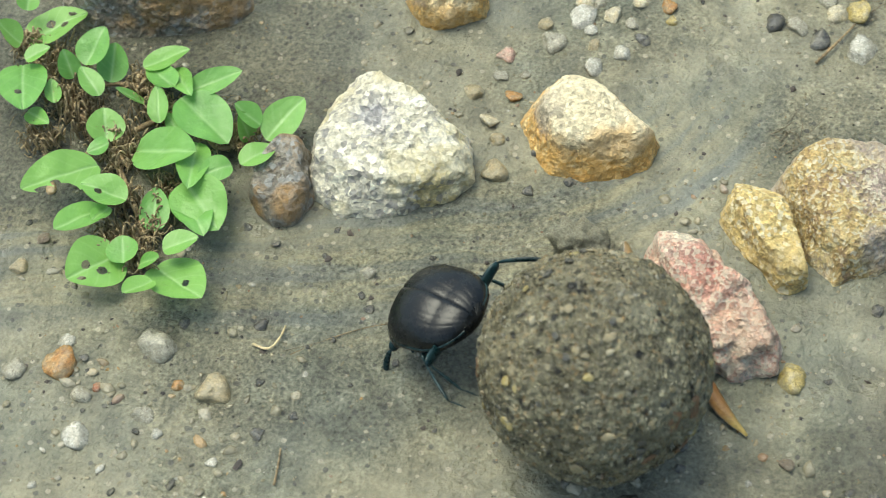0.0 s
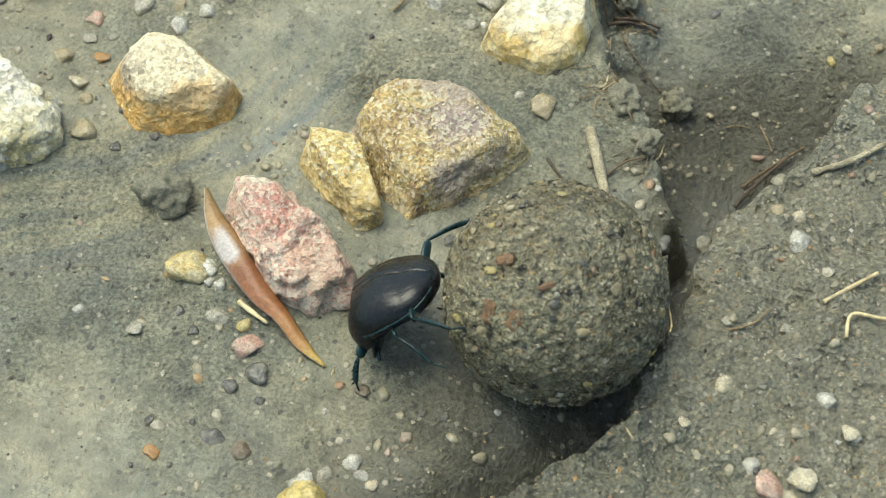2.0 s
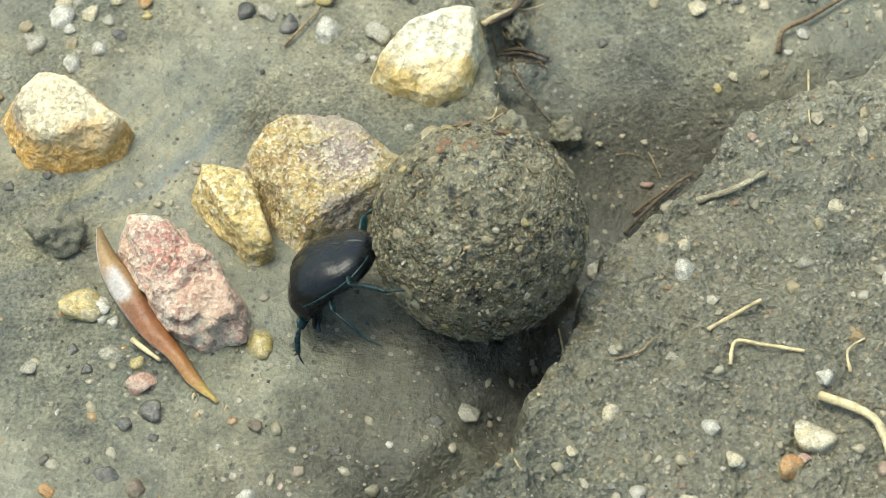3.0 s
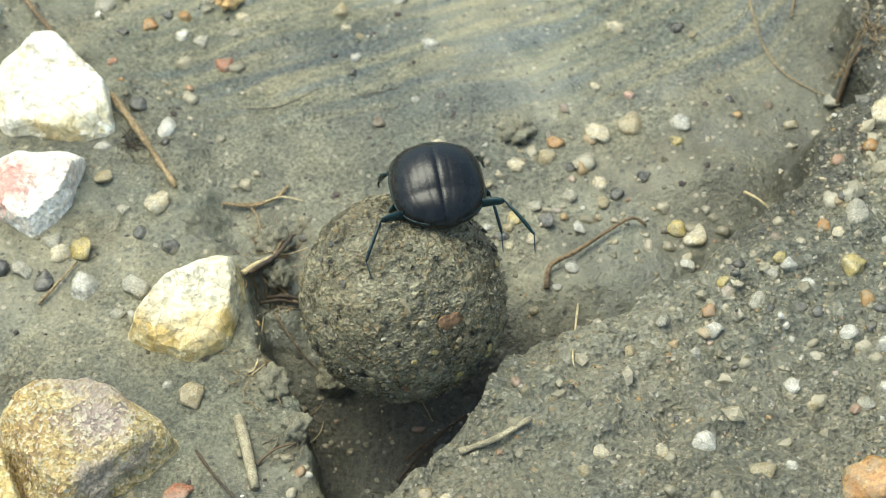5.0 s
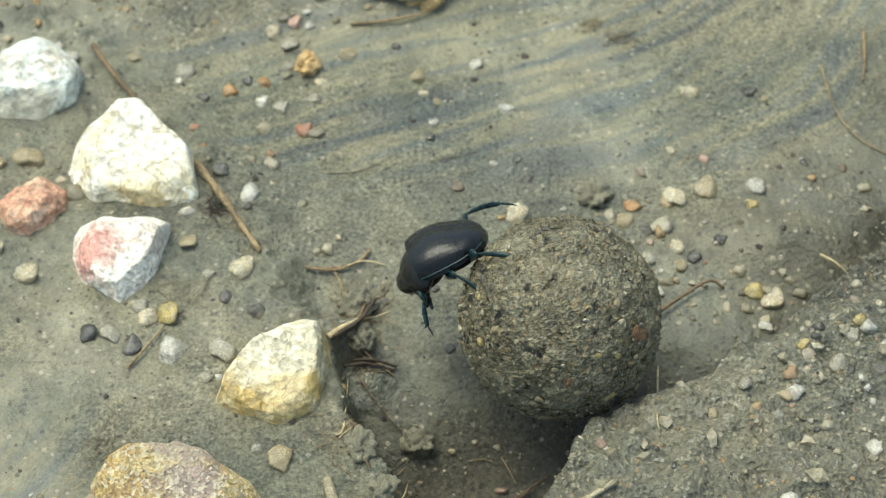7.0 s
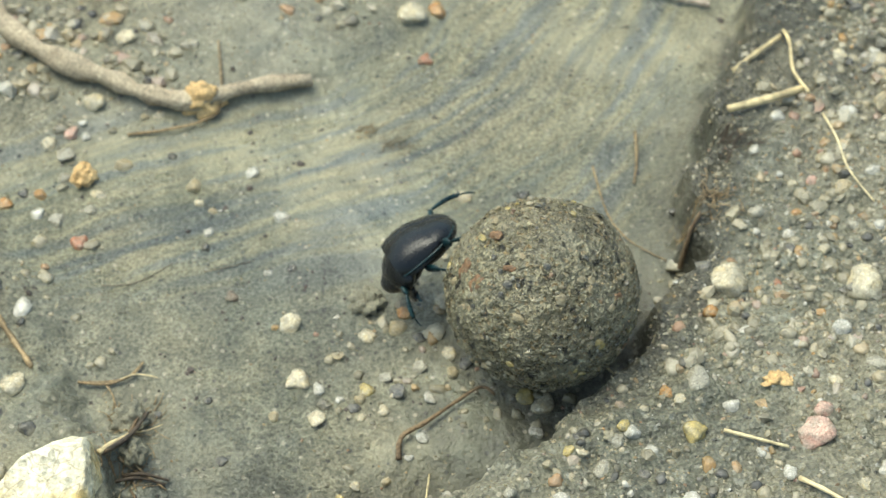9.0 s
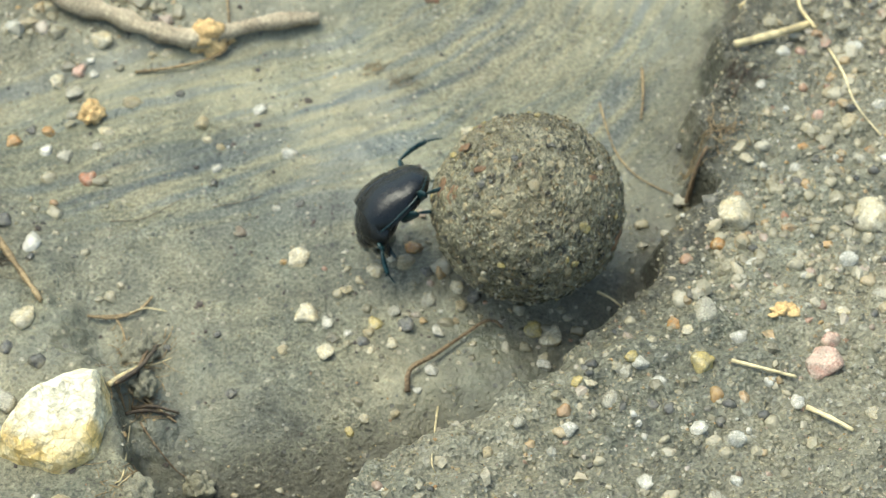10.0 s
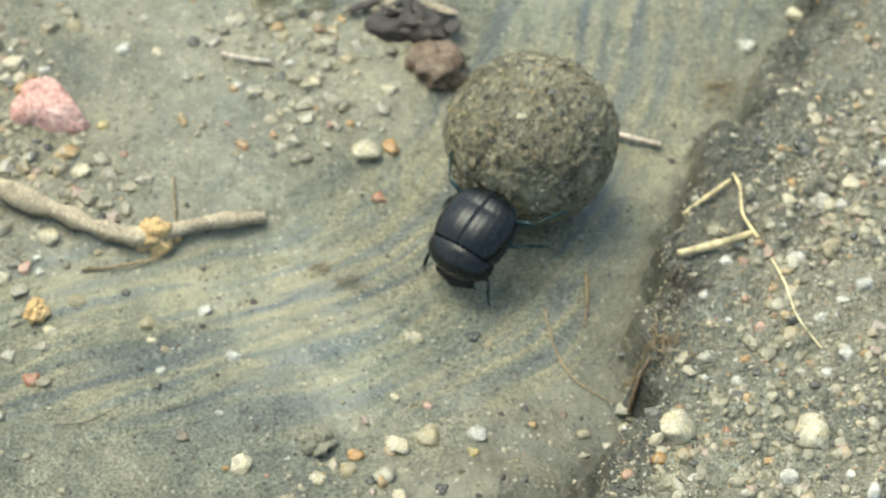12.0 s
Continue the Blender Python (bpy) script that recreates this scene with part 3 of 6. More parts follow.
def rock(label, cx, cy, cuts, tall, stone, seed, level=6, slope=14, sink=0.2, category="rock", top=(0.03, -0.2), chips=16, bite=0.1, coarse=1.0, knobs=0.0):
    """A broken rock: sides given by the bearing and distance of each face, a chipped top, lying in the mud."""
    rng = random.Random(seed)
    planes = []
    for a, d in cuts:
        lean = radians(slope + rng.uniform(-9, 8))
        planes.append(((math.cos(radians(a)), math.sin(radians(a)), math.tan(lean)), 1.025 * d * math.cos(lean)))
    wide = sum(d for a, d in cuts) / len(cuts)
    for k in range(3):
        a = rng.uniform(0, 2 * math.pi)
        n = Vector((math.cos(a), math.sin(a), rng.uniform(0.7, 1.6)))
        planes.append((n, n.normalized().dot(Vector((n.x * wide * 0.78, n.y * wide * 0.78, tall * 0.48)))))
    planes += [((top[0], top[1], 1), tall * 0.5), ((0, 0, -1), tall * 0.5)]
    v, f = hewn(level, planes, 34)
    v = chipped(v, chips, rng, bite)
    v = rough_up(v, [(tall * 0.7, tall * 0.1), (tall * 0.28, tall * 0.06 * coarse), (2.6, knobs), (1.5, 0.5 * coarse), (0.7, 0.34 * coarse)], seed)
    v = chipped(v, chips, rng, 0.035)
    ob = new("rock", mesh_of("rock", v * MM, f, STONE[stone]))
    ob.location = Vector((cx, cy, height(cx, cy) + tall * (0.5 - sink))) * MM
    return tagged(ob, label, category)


def tube(points, radius, material, name, taper=0.6, sides=7, wobble=0.15, seed=0, lift=True):
    """A root, twig or straw through points (x, y, height over the ground), in millimetres."""
    rng = random.Random(seed)
    pts = [Vector((x, y, (height(x, y) if lift else 0) + z + radius * 0.7)) for x, y, z in points]
    fine = []
    for i in range(len(pts) - 1):
        p0, p1, p2, p3 = pts[max(0, i - 1)], pts[i], pts[i + 1], pts[min(len(pts) - 1, i + 2)]
        n = max(3, int((p2 - p1).length / (radius * 2.2)))
        n = min(n, 14)
        for k in range(n):
            s = k / n
            fine.append(0.5 * (2 * p1 + (p2 - p0) * s + (2 * p0 - 5 * p1 + 4 * p2 - p3) * s * s + (3 * p1 - p0 - 3 * p2 + p3) * s ** 3))
    fine.append(pts[-1])
    verts, faces = [], []
    for i, p in enumerate(fine):
        ahead = (fine[min(i + 1, len(fine) - 1)] - fine[max(i - 1, 0)]).normalized()
        across = ahead.orthogonal().normalized() if abs(ahead.z) > 0.95 else ahead.cross(Vector((0, 0, 1))).normalized()
        up = across.cross(ahead)
        r = radius * (1 - (1 - taper) * i / (len(fine) - 1)) * (1 + wobble * rng.uniform(-1, 1))
        for k in range(sides):
            a = 2 * math.pi * k / sides
            q = r * (1 + wobble * 0.5 * rng.uniform(-1, 1))
            verts.append((p + across * math.cos(a) * q + up * math.sin(a) * q) * MM)
        if i:
            for k in range(sides):
                a, b = (i - 1) * sides + k, (i - 1) * sides + (k + 1) % sides
                faces.append((a, b, b + sides, a + sides))
    faces.append(tuple(range(sides))[::-1])
    faces.append(tuple(range(len(verts) - sides, len(verts))))
    return mesh_of(name, verts, faces, material)


def strand(name, label, category, radius, material, *points, taper=0.6, wobble=0.15, seed=1, group="", sides=7):
    me = tube(points, radius, material, name, taper, sides, wobble, seed)
    home = Vector((points[0][0], points[0][1], height(*points[0][:2]))) * MM
    me.transform(Matrix.Translation(-home))
    ob = new(name, me)
    ob.location = home
    return tagged(ob, label, category, group)


# ---- the ground ----
def spaced(low, high, pitch, reach):
    """Even steps over the part that is seen, then ever wider ones out to the horizon."""
    inner = list(np.arange(low, high + pitch, pitch))
    out, gap = [], pitch
    while sum(out) < reach:
        gap *= 1.35
        out.append(gap)
    edge = np.cumsum(out)
    return np.array([*(inner[0] - edge[::-1]), *inner, *(inner[-1] + edge)])


def build_ground():
    xs, ys = spaced(-185, 185, 0.68, 60000), spaced(-125, 235, 0.68, 60000)
    gx, gy = np.meshgrid(xs, ys)
    z, bank, channel, gravel = land(gx, gy)
    fade = step(900, 250, np.hypot(gx, gy))
    z = z * fade
    nx, ny = len(xs), len(ys)
    me = bpy.data.meshes.new("ground")
    i = np.arange((nx - 1) * (ny - 1))
    a = (i // (nx - 1)) * nx + i % (nx - 1)
    quads = np.stack([a, a + 1, a + nx + 1, a + nx], 1)
    me.vertices.add(nx * ny)
    me.vertices.foreach_set("co", (np.stack([gx, gy, z], -1) * MM).ravel())
    me.loops.add(quads.size)
    me.loops.foreach_set("vertex_index", quads.ravel())
    me.polygons.add(len(quads))
    me.polygons.foreach_set("loop_start", np.arange(0, quads.size, 4))
    me.polygons.foreach_set("loop_total", np.full(len(quads), 4))
    me.polygons.foreach_set("use_smooth", np.ones(len(quads), bool))
    me.update(calc_edges=True)
    # where water has sorted the sand into streaks
    old = step(14, -8, gy) * step(-20, -50, gx) * step(20, 5, np.abs(side(gx, gy, OLD_FLOW) + 6 * ripple(gx, gy, 26, 50))) * 0.85
    new_flow = channel * step(52, 75, gy) * step(-6, -22, side(gx, gy, BANK_EDGE))
    streak = np.clip(np.maximum(old * (1 - bank), new_flow), 0, 1)
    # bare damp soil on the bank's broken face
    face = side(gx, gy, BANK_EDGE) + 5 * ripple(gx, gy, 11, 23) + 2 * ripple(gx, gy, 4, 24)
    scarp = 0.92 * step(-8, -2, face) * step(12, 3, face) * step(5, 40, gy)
    # damp dark soil round the weed
    damp = 0.5 * step(62, 26, np.hypot(gx - -171, (gy - -8) * 1.2) + 14 * ripple(gx, gy, 15, 44) + 6 * ripple(gx, gy, 6, 45))
    # wet slope into the pit, its shade painted in with the damp
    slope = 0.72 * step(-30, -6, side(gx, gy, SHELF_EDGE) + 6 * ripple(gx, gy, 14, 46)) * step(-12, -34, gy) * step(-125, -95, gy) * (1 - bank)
    # darker along the bank's foot, on the near bank and round one mound
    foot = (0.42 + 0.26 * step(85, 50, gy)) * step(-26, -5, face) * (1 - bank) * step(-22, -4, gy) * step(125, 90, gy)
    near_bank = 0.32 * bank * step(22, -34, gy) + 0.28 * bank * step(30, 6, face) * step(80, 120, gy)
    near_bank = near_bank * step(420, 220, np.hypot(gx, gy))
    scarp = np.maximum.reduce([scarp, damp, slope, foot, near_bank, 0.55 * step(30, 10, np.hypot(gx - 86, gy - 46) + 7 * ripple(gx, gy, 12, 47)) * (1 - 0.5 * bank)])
    # across and along the flow, in metres, and threads of dark silt in it
    across, along = flow_of(gx, gy)
    wave = across + 1.8 * ripple(along, across * 0, 22, 51) + 0.7 * ripple(along, across * 0, 8, 52)
    thread = sum(w * np.exp(-((wave - c) / h) ** 2) * step(-0.35 + shy, 0.35 + shy, ripple(along, across * 0 + c * 9, 34, 53)) for c, h, w, shy in
                 ((-1.0, 1.1, 1.0, -0.2), (4.5, 0.7, 0.7, 0.0), (-7.5, 1.0, 0.6, 0.1), (11.0, 0.9, 0.5, 0.1), (17.5, 0.7, 0.4, 0.2)))
    flow = me.attributes.new("flow", "FLOAT_VECTOR", "POINT")
    flow.data.foreach_set("vector", np.stack([across * MM, along * MM, np.clip(thread * np.maximum(new_flow, 0.45 * old), 0, 1)], -1).ravel().astype(np.float32))
    zone = me.color_attributes.new("zone", "FLOAT_COLOR", "POINT")
    # alpha grows with depth: wet pit mud plus shade put into its colour
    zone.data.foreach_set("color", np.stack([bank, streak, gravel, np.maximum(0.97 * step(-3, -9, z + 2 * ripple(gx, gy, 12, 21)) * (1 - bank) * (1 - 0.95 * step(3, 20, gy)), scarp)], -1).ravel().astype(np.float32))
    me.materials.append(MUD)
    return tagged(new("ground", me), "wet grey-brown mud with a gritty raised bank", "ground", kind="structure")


build_ground()

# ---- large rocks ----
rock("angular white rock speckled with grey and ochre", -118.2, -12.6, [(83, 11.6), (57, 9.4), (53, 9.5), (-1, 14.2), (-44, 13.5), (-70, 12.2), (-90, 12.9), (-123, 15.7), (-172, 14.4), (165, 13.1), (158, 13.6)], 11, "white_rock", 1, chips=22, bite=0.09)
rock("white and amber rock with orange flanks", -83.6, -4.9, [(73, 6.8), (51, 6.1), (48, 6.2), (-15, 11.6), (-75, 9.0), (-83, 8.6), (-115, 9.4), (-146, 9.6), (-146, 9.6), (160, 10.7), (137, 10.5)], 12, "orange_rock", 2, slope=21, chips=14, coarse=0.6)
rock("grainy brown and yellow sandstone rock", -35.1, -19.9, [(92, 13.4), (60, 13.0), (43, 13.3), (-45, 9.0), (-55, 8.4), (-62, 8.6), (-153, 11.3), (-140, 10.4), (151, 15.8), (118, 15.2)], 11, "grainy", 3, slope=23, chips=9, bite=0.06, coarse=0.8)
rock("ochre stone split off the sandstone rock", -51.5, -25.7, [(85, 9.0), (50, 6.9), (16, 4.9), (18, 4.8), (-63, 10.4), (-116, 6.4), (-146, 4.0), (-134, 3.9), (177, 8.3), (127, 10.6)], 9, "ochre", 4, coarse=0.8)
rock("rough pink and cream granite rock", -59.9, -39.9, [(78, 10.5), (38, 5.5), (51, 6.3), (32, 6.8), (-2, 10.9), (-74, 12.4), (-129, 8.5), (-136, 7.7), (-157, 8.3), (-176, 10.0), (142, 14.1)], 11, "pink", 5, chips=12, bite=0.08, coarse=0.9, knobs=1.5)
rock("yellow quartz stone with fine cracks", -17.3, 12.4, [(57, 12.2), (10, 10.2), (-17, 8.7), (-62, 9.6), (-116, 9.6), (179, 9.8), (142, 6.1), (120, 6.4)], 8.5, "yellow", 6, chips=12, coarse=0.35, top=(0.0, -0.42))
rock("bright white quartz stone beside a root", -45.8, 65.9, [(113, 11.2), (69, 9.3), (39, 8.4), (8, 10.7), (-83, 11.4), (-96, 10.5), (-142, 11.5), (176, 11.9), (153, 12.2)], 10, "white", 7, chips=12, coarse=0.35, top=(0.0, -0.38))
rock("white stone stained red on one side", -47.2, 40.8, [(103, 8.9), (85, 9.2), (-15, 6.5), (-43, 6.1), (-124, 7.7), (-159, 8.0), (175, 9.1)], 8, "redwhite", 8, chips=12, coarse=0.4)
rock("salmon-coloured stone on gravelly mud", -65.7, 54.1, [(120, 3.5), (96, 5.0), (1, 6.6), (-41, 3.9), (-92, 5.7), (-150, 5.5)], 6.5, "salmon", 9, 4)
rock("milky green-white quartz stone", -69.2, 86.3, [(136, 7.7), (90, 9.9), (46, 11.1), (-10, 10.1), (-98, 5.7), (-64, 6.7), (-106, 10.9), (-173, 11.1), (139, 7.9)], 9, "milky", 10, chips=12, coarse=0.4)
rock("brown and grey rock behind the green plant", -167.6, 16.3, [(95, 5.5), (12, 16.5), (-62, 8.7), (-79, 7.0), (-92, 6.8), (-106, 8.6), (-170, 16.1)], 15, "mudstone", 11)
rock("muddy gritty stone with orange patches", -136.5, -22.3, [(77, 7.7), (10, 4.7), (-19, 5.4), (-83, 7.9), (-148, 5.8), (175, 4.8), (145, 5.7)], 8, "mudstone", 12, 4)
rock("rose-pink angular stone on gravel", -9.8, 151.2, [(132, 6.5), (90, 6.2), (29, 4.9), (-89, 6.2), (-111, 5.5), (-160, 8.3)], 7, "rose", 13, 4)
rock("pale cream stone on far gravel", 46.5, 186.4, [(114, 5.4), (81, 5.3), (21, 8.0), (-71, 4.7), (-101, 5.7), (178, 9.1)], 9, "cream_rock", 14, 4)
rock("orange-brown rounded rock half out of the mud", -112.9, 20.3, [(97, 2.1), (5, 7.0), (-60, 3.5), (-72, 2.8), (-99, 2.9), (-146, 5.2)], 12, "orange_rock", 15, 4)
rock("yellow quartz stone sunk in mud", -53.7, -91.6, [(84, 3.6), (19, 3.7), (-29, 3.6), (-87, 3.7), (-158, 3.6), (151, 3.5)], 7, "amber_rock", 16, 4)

# ---- pebbles ----
SHAPES = []
for k in range(9):
    rng = random.Random(40 + k)
    ring = [((math.cos(a), math.sin(a), rng.uniform(-0.5, 0.6)), rng.uniform(0.6, 1.05)) for a in (2 * math.pi * (i + rng.uniform(-0.3, 0.3)) / 7 for i in range(7))]
    v, f = hewn(3, ring + [((rng.uniform(-0.4, 0.4), rng.uniform(-0.4, 0.4), 1), 0.72), ((rng.uniform(-1, 1), rng.uniform(-1, 1), 1.1), 0.7), ((0, 0, -1), 0.7)], 9)
    SHAPES.append((rough_up(v, [(0.8, 0.2), (0.3, 0.09), (0.14, 0.04)], k), f))
PEBBLE_MESH = {}
PEBBLE_WORDS = {"cream": "cream quartz pebble", "tan": "tan pebble", "orange": "orange-brown pebble", "amber": "translucent amber pebble", "grey": "grey stone pebble",
                "clear": "translucent white quartz pebble", "black": "black pebble", "dark": "dark grey pebble", "brown": "brown pebble", "red": "brick-red pebble", "rosy": "pink pebble",
                "honey": "yellow quartz pebble", "pale": "bright white pebble"}


def pebble(x, y, wide, stone, squash=0.76, long=1.0):
    k = int(abs(x * 13 + y * 7)) % len(SHAPES)
    if (stone, k) not in PEBBLE_MESH:
        PEBBLE_MESH[stone, k] = mesh_of("pebble", SHAPES[k][0], SHAPES[k][1], STONE[stone])
    ob = new("pebble", PEBBLE_MESH[stone, k])
    r = wide * 0.52 * MM
    z, bank, channel, gravel = land(x, y)
    ob.location = (x * MM, y * MM, float(z) * MM - r * squash * 0.08)
    ob.rotation_euler = (0.2 * math.sin(x), 0.2 * math.cos(y), x * 1.7 + y)
    ob.scale = (r * long, r / long ** 0.5, r * squash)
    where = "on the gritty bank" if bank > 0.5 else "on wet mud" if gravel < 0.4 else "among far gravel"
    size = "large " if wide > 6 else "tiny " if wide < 2.4 else "small "
    return tagged(ob, size + PEBBLE_WORDS[stone] + " " + where, "pebble", "scattered pebbles")


pebble(-152.8, -57.1, 7.8, "grey")
pebble(-167.6, -63.2, 5.9, "orange")
pebble(-141.1, -65.0, 6.8, "tan")
pebble(-162.7, -68.3, 4.1, "grey")
pebble(-162.2, -76.7, 5.1, "clear")
pebble(-175.5, -63.7, 4.9, "grey")
pebble(-167.8, -57.5, 3.3, "clear")
pebble(-152.2, -70.8, 3.9, "grey")
pebble(-179.4, -44.1, 3.7, "tan")
pebble(-147.4, -64.6, 2.7, "orange")
pebble(-160.7, -66.2, 2.0, "red")
pebble(-132.2, -72.5, 2.9, "dark")
pebble(-148.7, -74.3, 2.1, "clear")
pebble(-167.5, -85.8, 1.6, "clear")
pebble(-138.7, -78.4, 2.0, "clear")
pebble(-45.9, -51.1, 5.5, "amber")
pebble(-119.3, -38.3, 2.7, "grey")
pebble(-105.7, 2.5, 3.9, "tan")
pebble(-98.3, 1.9, 2.9, "orange")
pebble(-101.1, 11.1, 3.9, "rosy")
pebble(-101.6, 6.3, 2.9, "grey")
pebble(-102.0, -4.0, 3.3, "cream")
pebble(-100.5, -7.7, 3.5, "tan")
pebble(-99.5, -14.9, 4.5, "tan")
pebble(-92.8, 15.0, 5.3, "grey")
pebble(-88.2, 20.5, 4.9, "clear")
pebble(-86.4, 18.3, 2.9, "clear")
pebble(-82.7, 22.6, 3.9, "cream")
pebble(-85.5, 15.0, 2.9, "tan")
pebble(-80.3, 13.9, 3.9, "clear")
pebble(-85.0, 9.3, 3.5, "clear")
pebble(-76.5, 17.3, 2.9, "dark")
pebble(-78.8, 20.4, 2.9, "grey")
pebble(-72.6, 25.6, 3.3, "orange")
pebble(-44.5, 21.0, 4.5, "black")
pebble(-42.2, 26.8, 4.9, "cream")
pebble(-38.2, 27.9, 4.9, "amber")
pebble(-49.2, 23.5, 4.5, "grey")
pebble(-62.9, -70.9, 2.0, "dark")
pebble(-51.4, -72.2, 1.4, "clear")
pebble(-35.1, -72.0, 1.6, "dark")
pebble(-176.5, -38.0, 2.3, "brown")
pebble(-126.8, -68.4, 2.0, "dark")
pebble(-126.3, -59.8, 1.2, "clear")
pebble(-94.8, 18.8, 2.9, "tan")
pebble(-97.0, 7.1, 2.1, "grey")
pebble(-125.7, -29.9, 1.4, "black")
pebble(-108.3, -34.3, 1.2, "black")
pebble(-126.9, -35.8, 1.4, "dark")
pebble(-119.3, -43.1, 1.6, "black")
pebble(-117.5, -45.7, 1.8, "black")
pebble(-148.5, -52.7, 2.0, "black")
pebble(-135.3, -50.3, 1.8, "black")
pebble(-122.8, -52.4, 1.4, "black")
pebble(-111.6, -55.7, 1.4, "dark")
pebble(-133.6, -62.3, 1.8, "black")
pebble(-93.5, -18.4, 2.5, "black")
pebble(-164.0, -60.9, 1.6, "dark")
pebble(-152.4, -74.2, 1.4, "black")
pebble(-141.2, -31.3, 1.6, "dark")
pebble(-135.6, -34.2, 1.6, "dark")
pebble(-118.5, -61.0, 1.0, "black")
pebble(-73.5, -75.2, 1.4, "dark")
pebble(-93.0, -10.1, 2.1, "dark")
pebble(-86.3, -15.9, 2.1, "dark")
pebble(-103.2, -68.0, 1.0, "dark")
pebble(-32.2, -37.3, 2.1, "black")
pebble(-39.4, -51.4, 1.5, "black")
pebble(-29.0, -40.5, 1.0, "dark")
pebble(-6.2, -33.1, 2.5, "dark")
pebble(5.4, -33.0, 3.7, "black")
pebble(2.0, -40.8, 3.5, "dark")
pebble(13.2, 36.0, 2.1, "black")
pebble(15.1, 22.1, 2.3, "dark")
pebble(8.7, 61.2, 0.9, "black")
pebble(3.1, 33.4, 1.6, "dark")
pebble(47.8, 39.1, 2.5, "grey")
pebble(41.2, 32.2, 2.7, "dark")
pebble(54.6, 40.7, 2.7, "grey")
pebble(39.2, 44.8, 2.3, "tan")
pebble(56.4, 33.5, 2.7, "clear")
pebble(38.6, 34.2, 2.1, "clear")
pebble(47.2, 31.0, 2.3, "cream")
pebble(61.2, 39.1, 3.0, "tan")
pebble(-77.6, -44.0, 7.6, "honey")
pebble(-74.2, -44.4, 4.2, "pale")
pebble(-71.5, -47.7, 2.6, "clear")
pebble(-73.6, -47.5, 1.8, "clear")
pebble(-65.7, -60.3, 5.4, "rosy")
pebble(-66.7, -55.7, 2.6, "amber")
pebble(-63.8, -65.7, 4.2, "black")
pebble(-75.3, -57.4, 2.4, "black")
pebble(-67.7, -68.1, 2.8, "dark")
pebble(-70.1, -78.1, 4.0, "dark")
pebble(-64.9, -80.8, 3.6, "brown")
pebble(-80.0, -81.3, 3.2, "orange")
pebble(-46.3, -81.9, 3.4, "clear")
pebble(-44.6, -84.2, 2.6, "clear")
pebble(-50.7, -84.6, 3.0, "grey")
pebble(-53.7, -87.1, 4.4, "clear")
pebble(-45.4, -67.7, 2.6, "brown")
pebble(-31.2, -72.7, 2.0, "dark")
pebble(-71.2, -54.2, 3.8, "grey")
pebble(-85.2, -57.1, 2.8, "grey")
pebble(-95.5, -53.7, 2.2, "clear")
pebble(-16.8, -6.7, 4.6, "tan")
pebble(-21.0, -3.5, 1.8, "clear")
pebble(-31.1, 12.7, 3.0, "grey")
pebble(27.8, -36.1, 2.6, "cream")
pebble(28.0, -41.7, 3.8, "clear")
pebble(48.9, -40.1, 3.2, "grey")
pebble(46.6, -45.0, 2.6, "tan")
pebble(14.7, -69.9, 4.0, "cream")
pebble(8.4, -77.2, 2.2, "cream")
pebble(31.5, -73.5, 3.2, "clear")
pebble(35.1, -79.7, 3.0, "cream")
pebble(48.6, -76.2, 7.4, "cream")
pebble(43.4, -81.8, 4.4, "orange")
pebble(45.8, -80.2, 2.8, "rosy")
pebble(26.7, -88.8, 4.0, "cream")
pebble(40.4, 15.8, 2.4, "cream")
pebble(28.3, -6.5, 3.4, "grey")
pebble(50.3, -64.6, 3.4, "clear")
pebble(25.2, -58.8, 2.4, "grey")
pebble(15.6, -58.4, 2.2, "grey")
pebble(41.3, -88.0, 2.8, "clear")
pebble(21.8, -90.0, 5.0, "rosy")
pebble(13.7, -20.9, 3.0, "grey")
pebble(-8.8, -62.7, 3.6, "grey")
pebble(-14.6, -65.5, 2.4, "dark")
pebble(-18.3, -27.5, 5.8, "red")
pebble(-42.6, -86.3, 2.5, "cream")
pebble(-57.8, -91.8, 1.4, "pale")
pebble(-23.1, -39.7, 3.3, "cream")
pebble(-26.6, -27.2, 1.9, "tan")
pebble(-83.1, 34.7, 6.2, "clear")
pebble(-90.3, 34.3, 3.7, "clear")
pebble(-88.1, 25.2, 3.7, "cream")
pebble(-77.9, 26.7, 3.5, "cream")
pebble(-72.3, 41.5, 3.5, "tan")
pebble(-65.9, 38.4, 4.8, "cream")
pebble(-74.3, 28.9, 3.1, "clear")
pebble(-93.5, 42.8, 3.1, "clear")
pebble(-76.2, 36.0, 2.7, "red")
pebble(-85.4, 24.8, 2.5, "grey")
pebble(-24.1, 38.0, 4.9, "cream")
pebble(-34.5, 45.4, 3.6, "tan")
pebble(-36.9, 18.3, 5.7, "clear")
pebble(-30.6, 37.1, 3.0, "grey")
pebble(-27.9, 18.6, 5.7, "grey")
pebble(-21.4, 27.9, 4.2, "black")
pebble(-29.2, 65.3, 4.2, "dark")
pebble(-43.5, 30.1, 4.2, "grey")
pebble(-20.8, 85.7, 3.2, "pale")
pebble(-24.0, 91.4, 2.7, "black")
pebble(-27.8, 88.2, 3.6, "orange")
pebble(-20.5, 90.7, 3.2, "orange")
pebble(-32.9, 86.5, 2.5, "black")
pebble(-12.2, 77.2, 4.2, "red")
pebble(-34.6, 75.7, 2.1, "red")
pebble(14.3, 77.8, 2.7, "clear")
pebble(13.4, 74.3, 2.3, "black")
pebble(15.0, 83.7, 1.9, "tan")
pebble(29.4, 81.3, 3.2, "clear")
